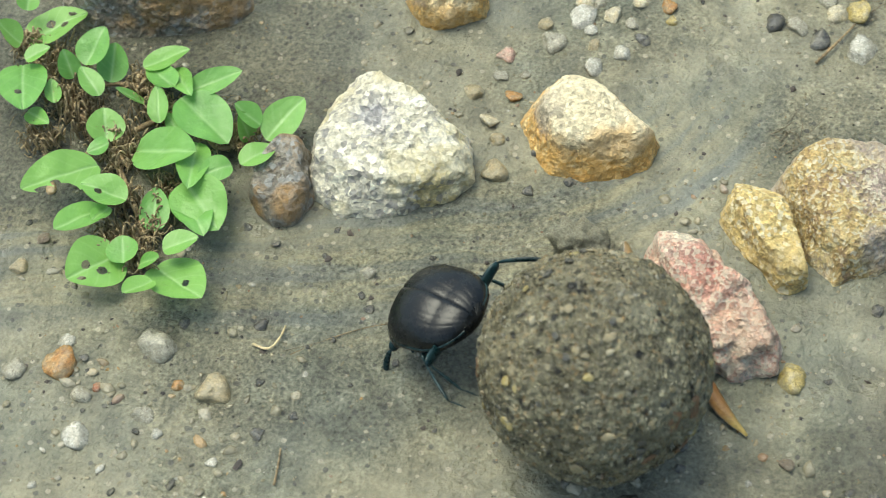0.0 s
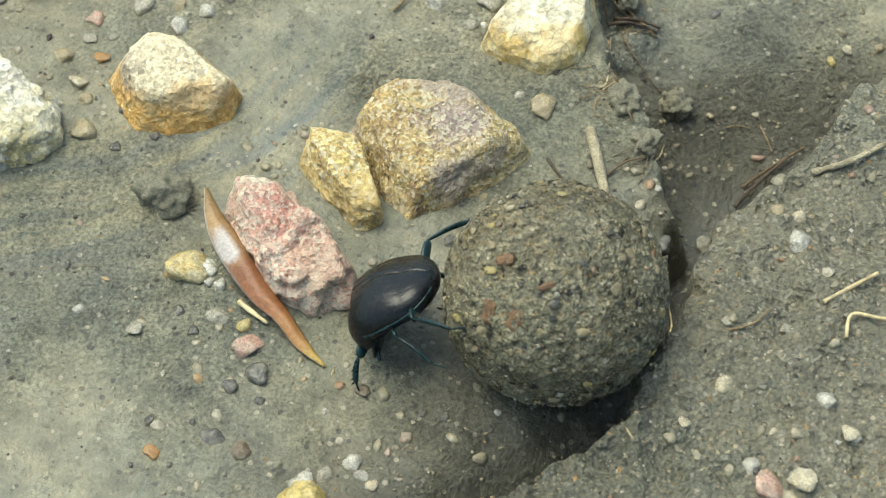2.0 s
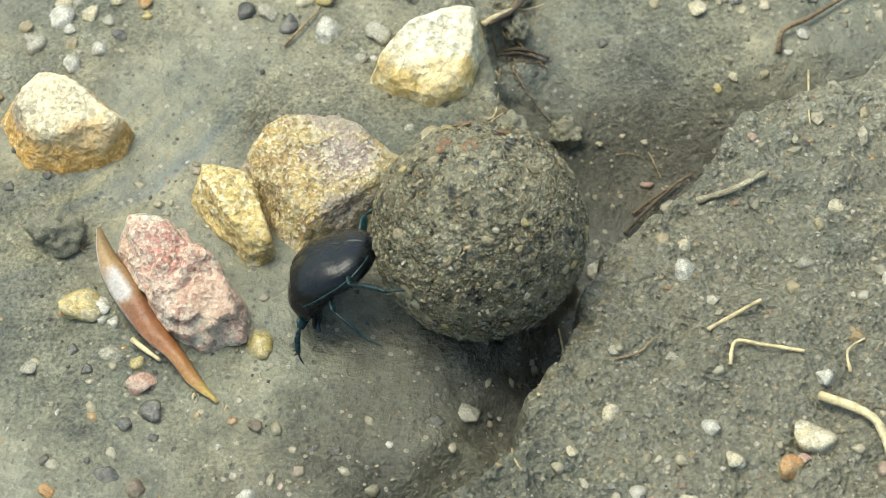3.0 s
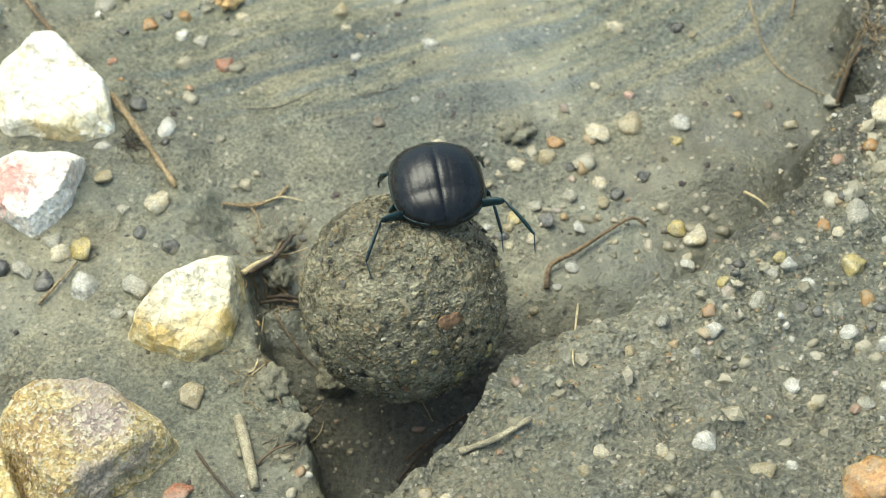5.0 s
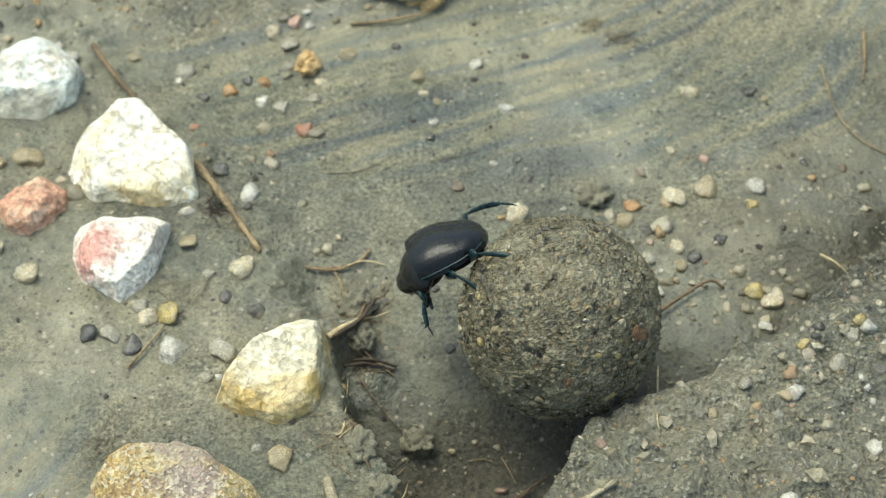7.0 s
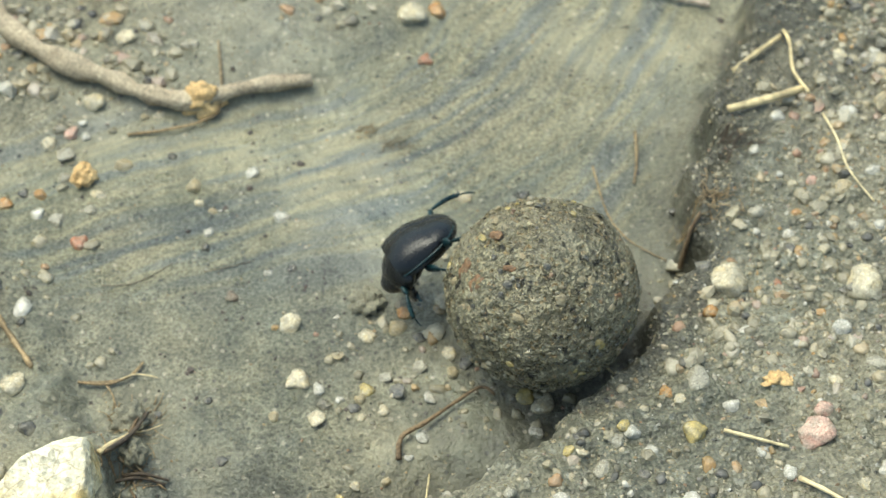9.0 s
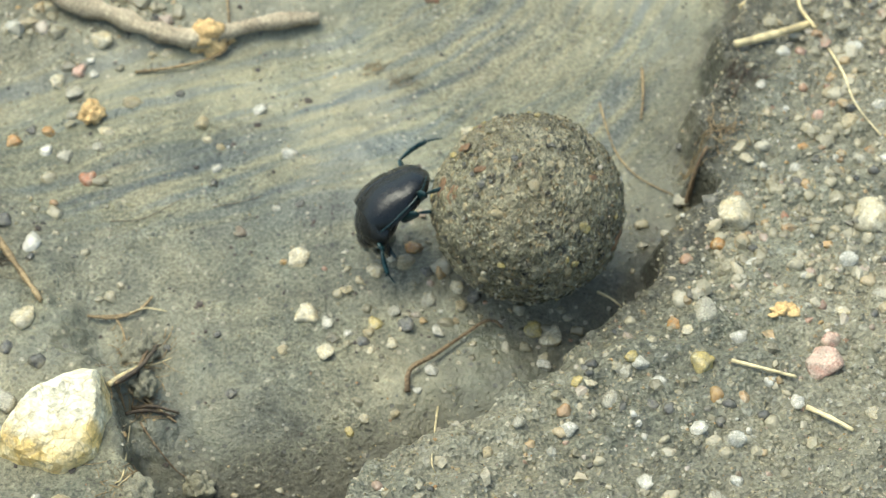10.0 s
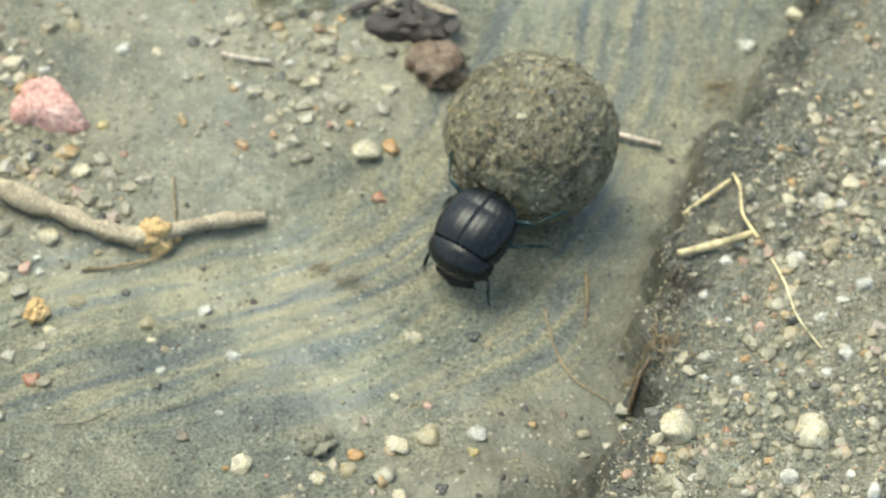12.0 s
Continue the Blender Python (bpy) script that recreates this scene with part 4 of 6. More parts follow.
pebble(25.7, 66.6, 1.7, "clear")
pebble(30.7, 67.3, 2.1, "dark")
pebble(18.7, 60.7, 2.7, "brown")
pebble(61.1, 56.0, 5.1, "cream")
pebble(68.2, 57.6, 4.9, "tan")
pebble(77.6, 58.1, 4.0, "clear")
pebble(76.6, 53.6, 2.7, "amber")
pebble(68.5, 65.9, 2.7, "rosy")
pebble(61.4, 68.6, 2.3, "cream")
pebble(53.2, 54.1, 3.6, "orange")
pebble(51.3, 50.8, 4.0, "tan")
pebble(45.6, 49.1, 4.0, "cream")
pebble(55.1, 48.2, 2.5, "black")
pebble(60.6, 44.4, 3.6, "cream")
pebble(69.6, 44.8, 3.0, "black")
pebble(64.1, 41.2, 3.4, "black")
pebble(74.7, 33.0, 4.2, "amber")
pebble(78.6, 31.4, 5.3, "cream")
pebble(54.3, 24.5, 2.7, "clear")
pebble(42.7, 34.3, 2.7, "tan")
pebble(79.8, 84.0, 3.0, "black")
pebble(82.5, 82.0, 1.9, "tan")
pebble(110.2, 76.6, 2.1, "black")
pebble(95.9, 62.2, 2.1, "brown")
pebble(115.7, 47.4, 7.8, "cream")
pebble(111.8, 40.2, 3.2, "orange")
pebble(108.1, 62.2, 3.0, "grey")
pebble(11.8, 90.9, 3.6, "tan")
pebble(37.4, 13.9, 2.1, "amber")
pebble(72.7, -26.3, 4.9, "clear")
pebble(103.6, 10.0, 5.1, "amber")
pebble(99.5, -36.3, 8.9, "orange")
pebble(82.7, -32.8, 4.4, "tan")
pebble(87.2, -31.9, 3.0, "clear")
pebble(65.3, -27.8, 2.7, "cream")
pebble(93.2, -18.6, 3.6, "tan")
pebble(89.7, -14.2, 3.0, "clear")
pebble(106.7, -7.9, 3.6, "clear")
pebble(100.2, -5.5, 3.0, "clear")
pebble(105.9, -16.5, 3.2, "clear")
pebble(54.7, -27.9, 2.7, "cream")
pebble(93.6, 2.6, 2.7, "dark")
pebble(85.8, 4.0, 3.6, "grey")
pebble(94.6, 6.8, 3.0, "clear")
pebble(92.3, 11.7, 3.2, "clear")
pebble(80.1, 9.2, 2.5, "amber")
pebble(82.5, 8.1, 2.3, "cream")
pebble(106.1, 22.7, 5.1, "grey")
pebble(111.7, 17.2, 3.2, "clear")
pebble(100.0, 21.3, 2.7, "orange")
pebble(102.0, 18.3, 3.0, "cream")
pebble(51.3, 20.4, 1.9, "clear")
pebble(46.7, 16.4, 2.3, "tan")
pebble(61.9, -5.4, 3.0, "tan")
pebble(76.0, 24.5, 3.0, "clear")
pebble(67.9, -0.1, 2.7, "grey")
pebble(89.0, 10.1, 3.8, "grey")
pebble(76.9, -1.3, 3.2, "clear")
pebble(51.9, -31.9, 2.7, "tan")
pebble(69.1, -20.7, 1.9, "dark")
pebble(101.5, -19.7, 3.2, "grey")
pebble(-67.8, 68.2, 6.4, "tan")
pebble(-73.3, 67.1, 3.9, "tan")
pebble(-72.6, 44.5, 3.9, "cream")
pebble(-11.2, 95.2, 4.3, "orange")
pebble(-47.7, 97.3, 3.2, "tan")
pebble(-36.8, 93.6, 4.7, "grey")
pebble(-38.3, 91.0, 1.7, "pale")
pebble(-10.1, 85.5, 2.8, "grey")
pebble(-60.4, 96.0, 4.3, "clear")
pebble(-8.3, 90.0, 3.2, "cream")
pebble(-3.5, 97.7, 3.7, "tan")
pebble(12.5, 86.3, 2.6, "cream")
pebble(23.3, 93.7, 2.8, "clear")
pebble(-71.8, 22.3, 2.4, "amber")
pebble(-15.3, 94.7, 2.8, "grey")
pebble(-27.0, 31.2, 2.8, "dark")
pebble(-9.7, 114.3, 4.6, "cream")
pebble(-2.9, 132.0, 3.9, "cream")
pebble(-15.4, 101.2, 4.1, "grey")
pebble(-19.0, 104.0, 3.0, "cream")
pebble(-14.2, 107.1, 3.4, "rosy")
pebble(-11.1, 105.9, 2.5, "clear")
pebble(-21.7, 118.4, 2.5, "clear")
pebble(6.7, 99.6, 2.3, "black")
pebble(62.5, 124.9, 3.6, "red")
pebble(30.5, 39.0, 5.5, "cream")
pebble(34.5, 37.2, 2.7, "clear")
pebble(44.3, 36.3, 3.0, "amber")
pebble(33.9, 30.2, 3.6, "cream")
pebble(25.6, 30.8, 2.5, "tan")
pebble(42.7, 30.0, 2.1, "cream")
pebble(29.5, 52.5, 4.3, "cream")
pebble(49.8, 35.5, 3.4, "dark")
pebble(66.8, 83.8, 3.6, "cream")
pebble(142.0, 43.8, 9.6, "cream")
pebble(149.2, 107.9, 3.9, "cream")
pebble(147.6, 90.5, 4.1, "clear")
pebble(157.5, 109.2, 3.4, "clear")
pebble(156.9, 100.9, 3.2, "tan")
pebble(160.2, 105.4, 3.2, "clear")
pebble(136.7, 72.2, 3.2, "rosy")
pebble(140.0, 78.1, 2.7, "tan")
pebble(124.6, 65.8, 4.1, "grey")
pebble(131.7, 62.9, 2.5, "orange")
pebble(129.7, 58.8, 2.5, "clear")
pebble(133.9, 58.9, 2.1, "black")
pebble(142.2, 68.3, 3.4, "tan")
pebble(142.8, 59.0, 3.2, "grey")
pebble(125.5, 8.0, 6.2, "rosy")
pebble(128.0, 13.2, 4.3, "rosy")
pebble(132.6, 20.0, 3.4, "cream")
pebble(134.8, 32.4, 3.9, "clear")
pebble(119.5, 0.5, 3.9, "clear")
pebble(140.8, 23.6, 4.1, "grey")
pebble(137.7, -0.7, 4.1, "clear")
pebble(132.7, -4.4, 2.7, "cream")
pebble(90.5, 12.9, 2.5, "amber")
pebble(126.4, 81.2, 2.3, "clear")
pebble(115.4, 4.7, 2.5, "clear")
pebble(4.3, 110.4, 2.5, "cream")
pebble(1.3, 110.0, 2.1, "tan")
pebble(-16.9, 83.3, 3.9, "grey")
pebble(117.1, 34.5, 2.3, "clear")
pebble(125.3, 46.0, 1.8, "red")
pebble(152.4, 62.3, 3.9, "clear")
pebble(149.0, 71.8, 3.0, "clear")
pebble(154.7, 76.4, 2.7, "clear")
pebble(2.0, 135.3, 4.1, "grey")
pebble(-17.8, 166.6, 6.1, "cream")
pebble(6.7, 171.1, 3.6, "clear")
pebble(59.9, 137.3, 6.5, "cream")
pebble(66.0, 138.4, 4.4, "orange")
pebble(64.5, 149.3, 3.6, "grey")
pebble(67.1, 155.3, 3.6, "cream")
pebble(58.5, 165.3, 4.1, "tan")
pebble(164.1, 173.7, 4.9, "cream")
pebble(152.3, 170.2, 5.3, "clear")
pebble(159.4, 133.2, 4.4, "cream")
pebble(154.7, 123.5, 3.4, "black")
pebble(163.7, 111.0, 4.1, "cream")
pebble(154.8, 91.2, 4.1, "tan")
pebble(160.2, 80.7, 4.4, "clear")
pebble(21.0, 161.5, 3.2, "grey")
pebble(14.7, 169.2, 2.9, "cream")
pebble(32.4, 157.3, 2.9, "clear")
pebble(50.3, 158.2, 3.2, "cream")
pebble(43.3, 173.6, 3.6, "tan")
pebble(2.0, 145.7, 3.4, "amber")
pebble(-10.9, 164.4, 3.6, "clear")
pebble(22.5, 172.4, 3.6, "dark")
pebble(-4.7, 179.4, 4.1, "tan")
pebble(12.2, 180.5, 3.4, "grey")
pebble(53.3, 152.8, 2.9, "clear")
pebble(6.2, 115.2, 2.2, "amber")

# ---- grit and loose gravel ----
def scatter(name, label, count, size, seed, keep, flat=0.7, material=None):
    """Many small broken grains in one mesh, where keep(x, y) allows."""
    rng = np.random.default_rng(seed)
    x, y = rng.uniform(-180, 180, count * 6), rng.uniform(-120, 230, count * 6)
    z, bank, channel, gravel = land(x, y)
    chosen = np.nonzero(rng.random(len(x)) < keep(x, y, bank, channel, gravel))[0][:count]
    g = (1 + 5 ** 0.5) / 2
    base = np.array([(-1, g, 0), (1, g, 0), (-1, -g, 0), (1, -g, 0), (0, -1, g), (0, 1, g), (0, -1, -g), (0, 1, -g), (g, 0, -1), (g, 0, 1), (-g, 0, -1), (-g, 0, 1)]) / 1.9
    cap = [(0, 11, 5), (0, 5, 1), (0, 1, 7), (0, 7, 10), (0, 10, 11), (1, 5, 9), (5, 11, 4), (11, 10, 2), (10, 7, 6), (7, 1, 8),
           (3, 9, 4), (3, 4, 2), (3, 2, 6), (3, 6, 8), (3, 8, 9), (4, 9, 5), (2, 4, 11), (6, 2, 10), (8, 6, 7), (9, 8, 1)]
    if size[1] < 0.7:
        base = np.array([(1, 0, 0), (0, 1, 0), (-1, 0, 0), (0, -1, 0), (0, 0, 1), (0, 0, -1)], float)
        cap = [(0, 1, 4), (1, 2, 4), (2, 3, 4), (3, 0, 4), (1, 0, 5), (2, 1, 5), (3, 2, 5), (0, 3, 5)]
    k = len(base)
    n = len(chosen)
    body = base[None] * rng.uniform(0.7, 1.25, (n, k, 1)) + rng.uniform(-0.18, 0.18, (n, k, 3))
    r = size[0] + (size[1] - size[0]) * rng.random(n) ** 2.5
    a = rng.uniform(0, 6.28, n)
    body *= r[:, None, None] * rng.uniform(0.75, 1.3, (n, 1, 3))
    body[:, :, 2] *= flat
    c, s = np.cos(a)[:, None], np.sin(a)[:, None]
    vx = body[:, :, 0] * c - body[:, :, 1] * s + x[chosen][:, None]
    vy = body[:, :, 0] * s + body[:, :, 1] * c + y[chosen][:, None]
    vz = body[:, :, 2] + (z[chosen] + r * 0.05)[:, None]
    verts = np.stack([vx, vy, vz], -1).reshape(-1, 3) * MM
    faces = (np.array(cap)[None] + k * np.arange(n)[:, None, None]).reshape(-1, 3)
    return tagged(new(name, mesh_of(name, verts.tolist(), faces.tolist(), material or GRIT, False)), label, "gravel", kind="stuff")


def gravel_bed(name, label, count, size, seed, keep, material, proud=0.0, flat=0.78):
    """Broken, water-worn stones in one mesh, part sunk in the mud, where keep allows."""
    rng = np.random.default_rng(seed)
    x, y = rng.uniform(-180, 180, count * 14), rng.uniform(-120, 230, count * 14)
    z, bank, channel, gravel = land(x, y)
    chosen = np.nonzero(rng.random(len(x)) < keep(x, y, bank, channel, gravel))[0][:count]
    n = len(chosen)
    kinds = []
    for k in range(6):
        pick = random.Random(seed * 10 + k)
        ring = [((math.cos(a), math.sin(a), pick.uniform(-0.5, 0.6)), pick.uniform(0.6, 1.05)) for a in (2 * math.pi * (i + pick.uniform(-0.3, 0.3)) / 6 for i in range(6))]
        v, f = hewn(2, ring + [((pick.uniform(-0.5, 0.5), pick.uniform(-0.5, 0.5), 1), 0.7), ((pick.uniform(-1, 1), pick.uniform(-1, 1), 1.1), 0.66), ((0, 0, -1), 0.7)], 20)
        kinds.append(rough_up(v, [(0.8, 0.2), (0.3, 0.1)], k + seed))
    kinds = np.array(kinds)
    r = size[0] + (size[1] - size[0]) * rng.random(n) ** 2.8
    body = kinds[rng.integers(0, 6, n)] * r[:, None, None] * rng.uniform(0.75, 1.3, (n, 1, 3))
    body[:, :, 2] *= flat
    a = rng.uniform(0, 6.28, n)
    c, s = np.cos(a)[:, None], np.sin(a)[:, None]
    vx = body[:, :, 0] * c - body[:, :, 1] * s + x[chosen][:, None]
    vy = body[:, :, 0] * s + body[:, :, 1] * c + y[chosen][:, None]
    vz = body[:, :, 2] + (z[chosen] + r * proud)[:, None]
    faces = (np.array(f)[None] + len(v) * np.arange(n)[:, None, None]).reshape(-1, 3)
    return tagged(new(name, mesh_of(name, (np.stack([vx, vy, vz], -1).reshape(-1, 3) * MM).tolist(), faces.tolist(), material)), label, "gravel", kind="stuff")


coarse = lambda x, y: step(-60, 60, y)
inland = lambda x, y: 0.08 + 0.92 * step(1, 8 + 16 * step(20, 70, y), side(x, y, BANK_EDGE))
scatter("gravel", "loose translucent quartz gravel on the gritty bank", 1800, (0.4, 1.8), 3, lambda x, y, b, c, g: (b > 0.6) * (0.05 + 0.95 * coarse(x, y)) * inland(x, y))
gravel_bed("bank_gravel", "mixed cream, amber and pink quartz gravel on the bank", 3000, (0.35, 1.75), 13, lambda x, y, b, c, g: (b > 0.6) * (0.06 + 0.94 * step(-25, 60, y)) * inland(x, y) * step(-0.7, 0.5, ripple(x, y, 16, 61)), CLEANGRIT, -0.02)
gravel_bed("channel_gravel", "mixed wet pebbles washed into the channel", 420, (0.5, 1.9), 14, lambda x, y, b, c, g: (c > 0.5) * step(16, 30, y) * step(74, 52, y) * step(22, 44, x) * step(-0.5, 0.5, ripple(x, y, 13, 62)), CLEANGRIT)
gravel_bed("stone_gravel", "mixed pale and dark pebbles beside the quartz stones", 900, (0.45, 2.1), 15, lambda x, y, b, c, g: (b < 0.4) * step(2, -16, x) * step(14, 30, y) * np.maximum(step(-0.3, 0.6, ripple(x, y, 12, 63)), step(96, 106, y)), CLEANGRIT)
gravel_bed("far_pebbles", "cream and tan pebbles in mud beyond the stream", 420, (0.6, 2.3), 16, lambda x, y, b, c, g: (b < 0.4) * step(0.4, 1, g) * step(-0.4, 0.5, ripple(x, y, 18, 64)), CLEANGRIT)
gravel_bed("mud_pebbles", "small muddy stones half sunk in the mud", 700, (0.3, 1.15), 17, lambda x, y, b, c, g: (b < 0.3) * step(30, -10, y) * step(-0.2, 0.6, ripple(x, y, 20, 65)), GRIT, -0.12)
scatter("sand_grit", "fine sandy grit on the bank", 16000, (0.22, 0.6), 4, lambda x, y, b, c, g: (b > 0.35) * 1.0)
scatter("mud_grit", "fine sand grains stuck in the mud", 22000, (0.12, 0.42), 5, lambda x, y, b, c, g: (b < 0.4) * (0.35 + 0.65 * step(0.3, 0.8, g)))
scatter("far_gravel", "mixed fine gravel beyond the stream bed", 3600, (0.5, 2.3), 6, lambda x, y, b, c, g: (b < 0.4) * step(0.5, 1, g) * step(-0.3, 0.5, ripple(x, y, 25, 31)))
scatter("shelf_gravel", "mixed gravel beside the quartz stones", 600, (0.6, 1.7), 7, lambda x, y, b, c, g: (b < 0.4) * step(-55, -70, x) * step(20, 45, y) * step(0.5, 0.2, c))
scatter("stream_gravel", "small gravel washed into the channel", 300, (0.5, 1.5), 8, lambda x, y, b, c, g: (c > 0.6) * step(18, 34, y) * step(72, 55, y) * step(20, 40, x))
scatter("black_crumbs", "small black crumbs of rotten plants on the mud", 260, (0.3, 0.95), 19, lambda x, y, b, c, g: (b < 0.4) * step(0.1, 0.7, ripple(x, y, 11, 42)), 0.5, CHAR)
scatter("dark_crumbs", "tiny black crumbs of rotten plants on the mud", 1500, (0.1, 0.55), 9, lambda x, y, b, c, g: (b < 0.4) * step(-0.5, 0.6, ripple(x, y, 14, 41)), 0.5, CHAR)

# ---- dung ball ----
BALL_R = 18.6


def crust(ball, count, seed):
    """The many small grains that the ball has picked up, pressed into its skin."""
    rng = np.random.default_rng(seed)
    u = rng.normal(size=(count, 3))
    u /= np.linalg.norm(u, axis=1, keepdims=True)
    g = (1 + 5 ** 0.5) / 2
    base = np.array([(-1, g, 0), (1, g, 0), (-1, -g, 0), (1, -g, 0), (0, -1, g), (0, 1, g), (0, -1, -g), (0, 1, -g), (g, 0, -1), (g, 0, 1), (-g, 0, -1), (-g, 0, 1)]) / 1.9
    cap = [(0, 11, 5), (0, 5, 1), (0, 1, 7), (0, 7, 10), (0, 10, 11), (1, 5, 9), (5, 11, 4), (11, 10, 2), (10, 7, 6), (7, 1, 8),
           (3, 9, 4), (3, 4, 2), (3, 2, 6), (3, 6, 8), (3, 8, 9), (4, 9, 5), (2, 4, 11), (6, 2, 10), (8, 6, 7), (9, 8, 1)]
    r = 0.15 + 0.42 * rng.random(count) ** 3
    body = base[None] * rng.uniform(0.6, 1.3, (count, 12, 1)) * r[:, None, None] * rng.uniform(0.7, 1.35, (count, 1, 3))
    verts = (body + (u * (BALL_R + 0.02 * rng.normal(size=(count, 1)) - 0.25 * r[:, None]))[:, None]).reshape(-1, 3) * MM
    faces = (np.array(cap)[None] + 12 * np.arange(count)[:, None, None]).reshape(-1, 3)
    tagged(part("grain_crust", mesh_of("grain_crust", verts.tolist(), faces.tolist(), BALLGRIT, False), ball, "fine tan and dark grains"), kind="stuff")


def dung_ball():
    v, f = SPHERES[6]
    v = rough_up(v * BALL_R, [(14, 0.7), (5, 0.4), (2.2, 0.45), (1.0, 0.5), (0.6, 0.35)], 3)
    ball = tagged(new("dung_ball", mesh_of("dung_ball", v * MM, f, DUNG)), "large round dark brown dung ball studded with grains", "dung ball")
    rng = np.random.default_rng(12)
    for kind, stone, count, size in (("pale_grain", "tan", 110, 0.7), ("cream_grain", "cream", 16, 0.65), ("amber_grain", "amber", 26, 0.7), ("dark_grain", "black", 70, 0.55)):
        for i in range(count):
            u = Vector(rng.normal(size=3)).normalized()
            k = i % len(SHAPES)
            key = ("grain", stone, k)
            if key not in PEBBLE_MESH:
                PEBBLE_MESH[key] = mesh_of(kind, SHAPES[k][0] * rng.uniform(0.7, 1.2, 3), SHAPES[k][1], STONE[stone])
            s = size * rng.uniform(0.5, 1.3) ** 1.4 * MM
            part(kind, PEBBLE_MESH[key], ball, "", Matrix.Translation(u * (BALL_R + 0.06) * MM) @ u.to_track_quat("Z", "Y").to_matrix().to_4x4() @ Matrix.Diagonal((s * 1.3, s, s * 0.6, 1)))
    crust(ball, 1300, 77)
    return ball


def bark_chip(ball, u, long, wide, turn):
    """A flake of orange bark pressed into the ball's side."""
    v, f = SPHERES[3]
    v = rough_up(v * (1, 1, 1), [(0.7, 0.45), (0.3, 0.2)], 8) * (long / 2, wide / 2, 0.3)
    u = Vector(u).normalized()
    part("bark_chip", mesh_of("bark_chip", v * MM, f, CHIP), ball, "flake of orange bark",
         Matrix.Translation(u * (BALL_R - 0.05) * MM) @ u.to_track_quat("Z", "Y").to_matrix().to_4x4() @ pose(0, 0, 0, 0, 0, turn))


# ---- beetle ----
BM = 1.08 * MM


def wing_case(flip):
    """One half of the domed back, from the seam to the side rim, with fine lengthwise furrows."""
    verts, faces, nu, nv = [], [], 40, 48
    for i in range(nu + 1):
        s = i / nu
        half, rise, x = back_line(s)
        for j in range(nv + 1):
            w = j / nv
            y = half * math.sin(w * math.pi / 2 * 1.06) / math.sin(math.pi / 2 * 1.06)
            z = 4.4 + rise * (math.cos(w * math.pi / 2 * 1.06)) ** 0.85 if w < 0.94 else 4.4 - 0.9 * (w - 0.94) / 0.06
            z -= 0.16 * math.exp(-(w / 0.025) ** 2) + 0.045 * max(0, math.cos(2 * math.pi * w * 7)) ** 6 * (w < 0.9)
            verts.append((x * BM, flip * (y + 0.02) * BM, z * BM))
    for i in range(nu):
        for j in range(nv):
            a = i * (nv + 1) + j
            q = (a, a + 1, a + nv + 2, a + nv + 1)
            faces.append(q if flip < 0 else q[::-1])
    return mesh_of("wing_case", verts, faces, ELYTRA)


def back_line(s):
    """Half width, rise and place of the back at s, from the neck (0) to the tail (1)."""
    half = 7.5 * (1 - 0.1 * (1 - min(1, s / 0.25)) ** 2) * max(0.0, 1 - max(0, (s - 0.42) / 0.58) ** 2.5) ** 0.5
    rise = 5.0 * (0.76 + 0.24 * math.sin(math.pi * min(1, s * 1.25 + 0.18))) * max(0.0, 1 - max(0, (s - 0.46) / 0.54) ** 2.2) ** 0.6
    return half, rise, 5.6 - 13.2 * s


def back_rim(flip):
    """The raised edge along a wing case's side."""
    verts, faces, n, sides = [], [], 36, 6
    for i in range(n + 1):
        half, rise, x = back_line(0.02 + 0.955 * i / n)
        for k in range(sides):
            a = 2 * math.pi * k / sides
            verts.append((x * BM, flip * (half + 0.05 + 0.2 * math.cos(a)) * BM, (4.3 + 0.24 * math.sin(a)) * BM))
        if i:
            for k in range(sides):
                p, q = (i - 1) * sides + k, (i - 1) * sides + (k + 1) % sides
                faces.append((p, q, q + sides, p + sides))
    return mesh_of("side_rim", verts, faces, LIMB)


def lobe(name, size, centre, material, shape=None, level=4, seed=1, rough=0.12):
    v, f = SPHERES[level]
    v = v.copy()
    if shape:
        v = np.array([shape(*p) for p in v])
    v = rough_up(v * size, [(1.2, rough)], seed) + np.array(centre)
    return mesh_of(name, v * BM, f, material)


def shield(x, y, z):
    """The pronotum: broad at the back, narrowed and notched in front, flat below."""
    y *= 1 - 0.16 * max(0, x) ** 2 - 0.07 * max(0, -x) ** 3
    x = math.copysign(abs(x) ** 0.8, x)
    return (x, y, z if z > 0 else z * 0.35)


def shovel(x, y, z):
    """The flat digging head with its toothed front edge."""
    a = math.atan2(y, x)
    tooth = 0.1 * max(0, math.cos(6 * a)) if abs(a) < 1.3 else 0
    return (x * (1 + tooth), y * (1 + tooth), z * (0.6 if z > 0 else 0.4))


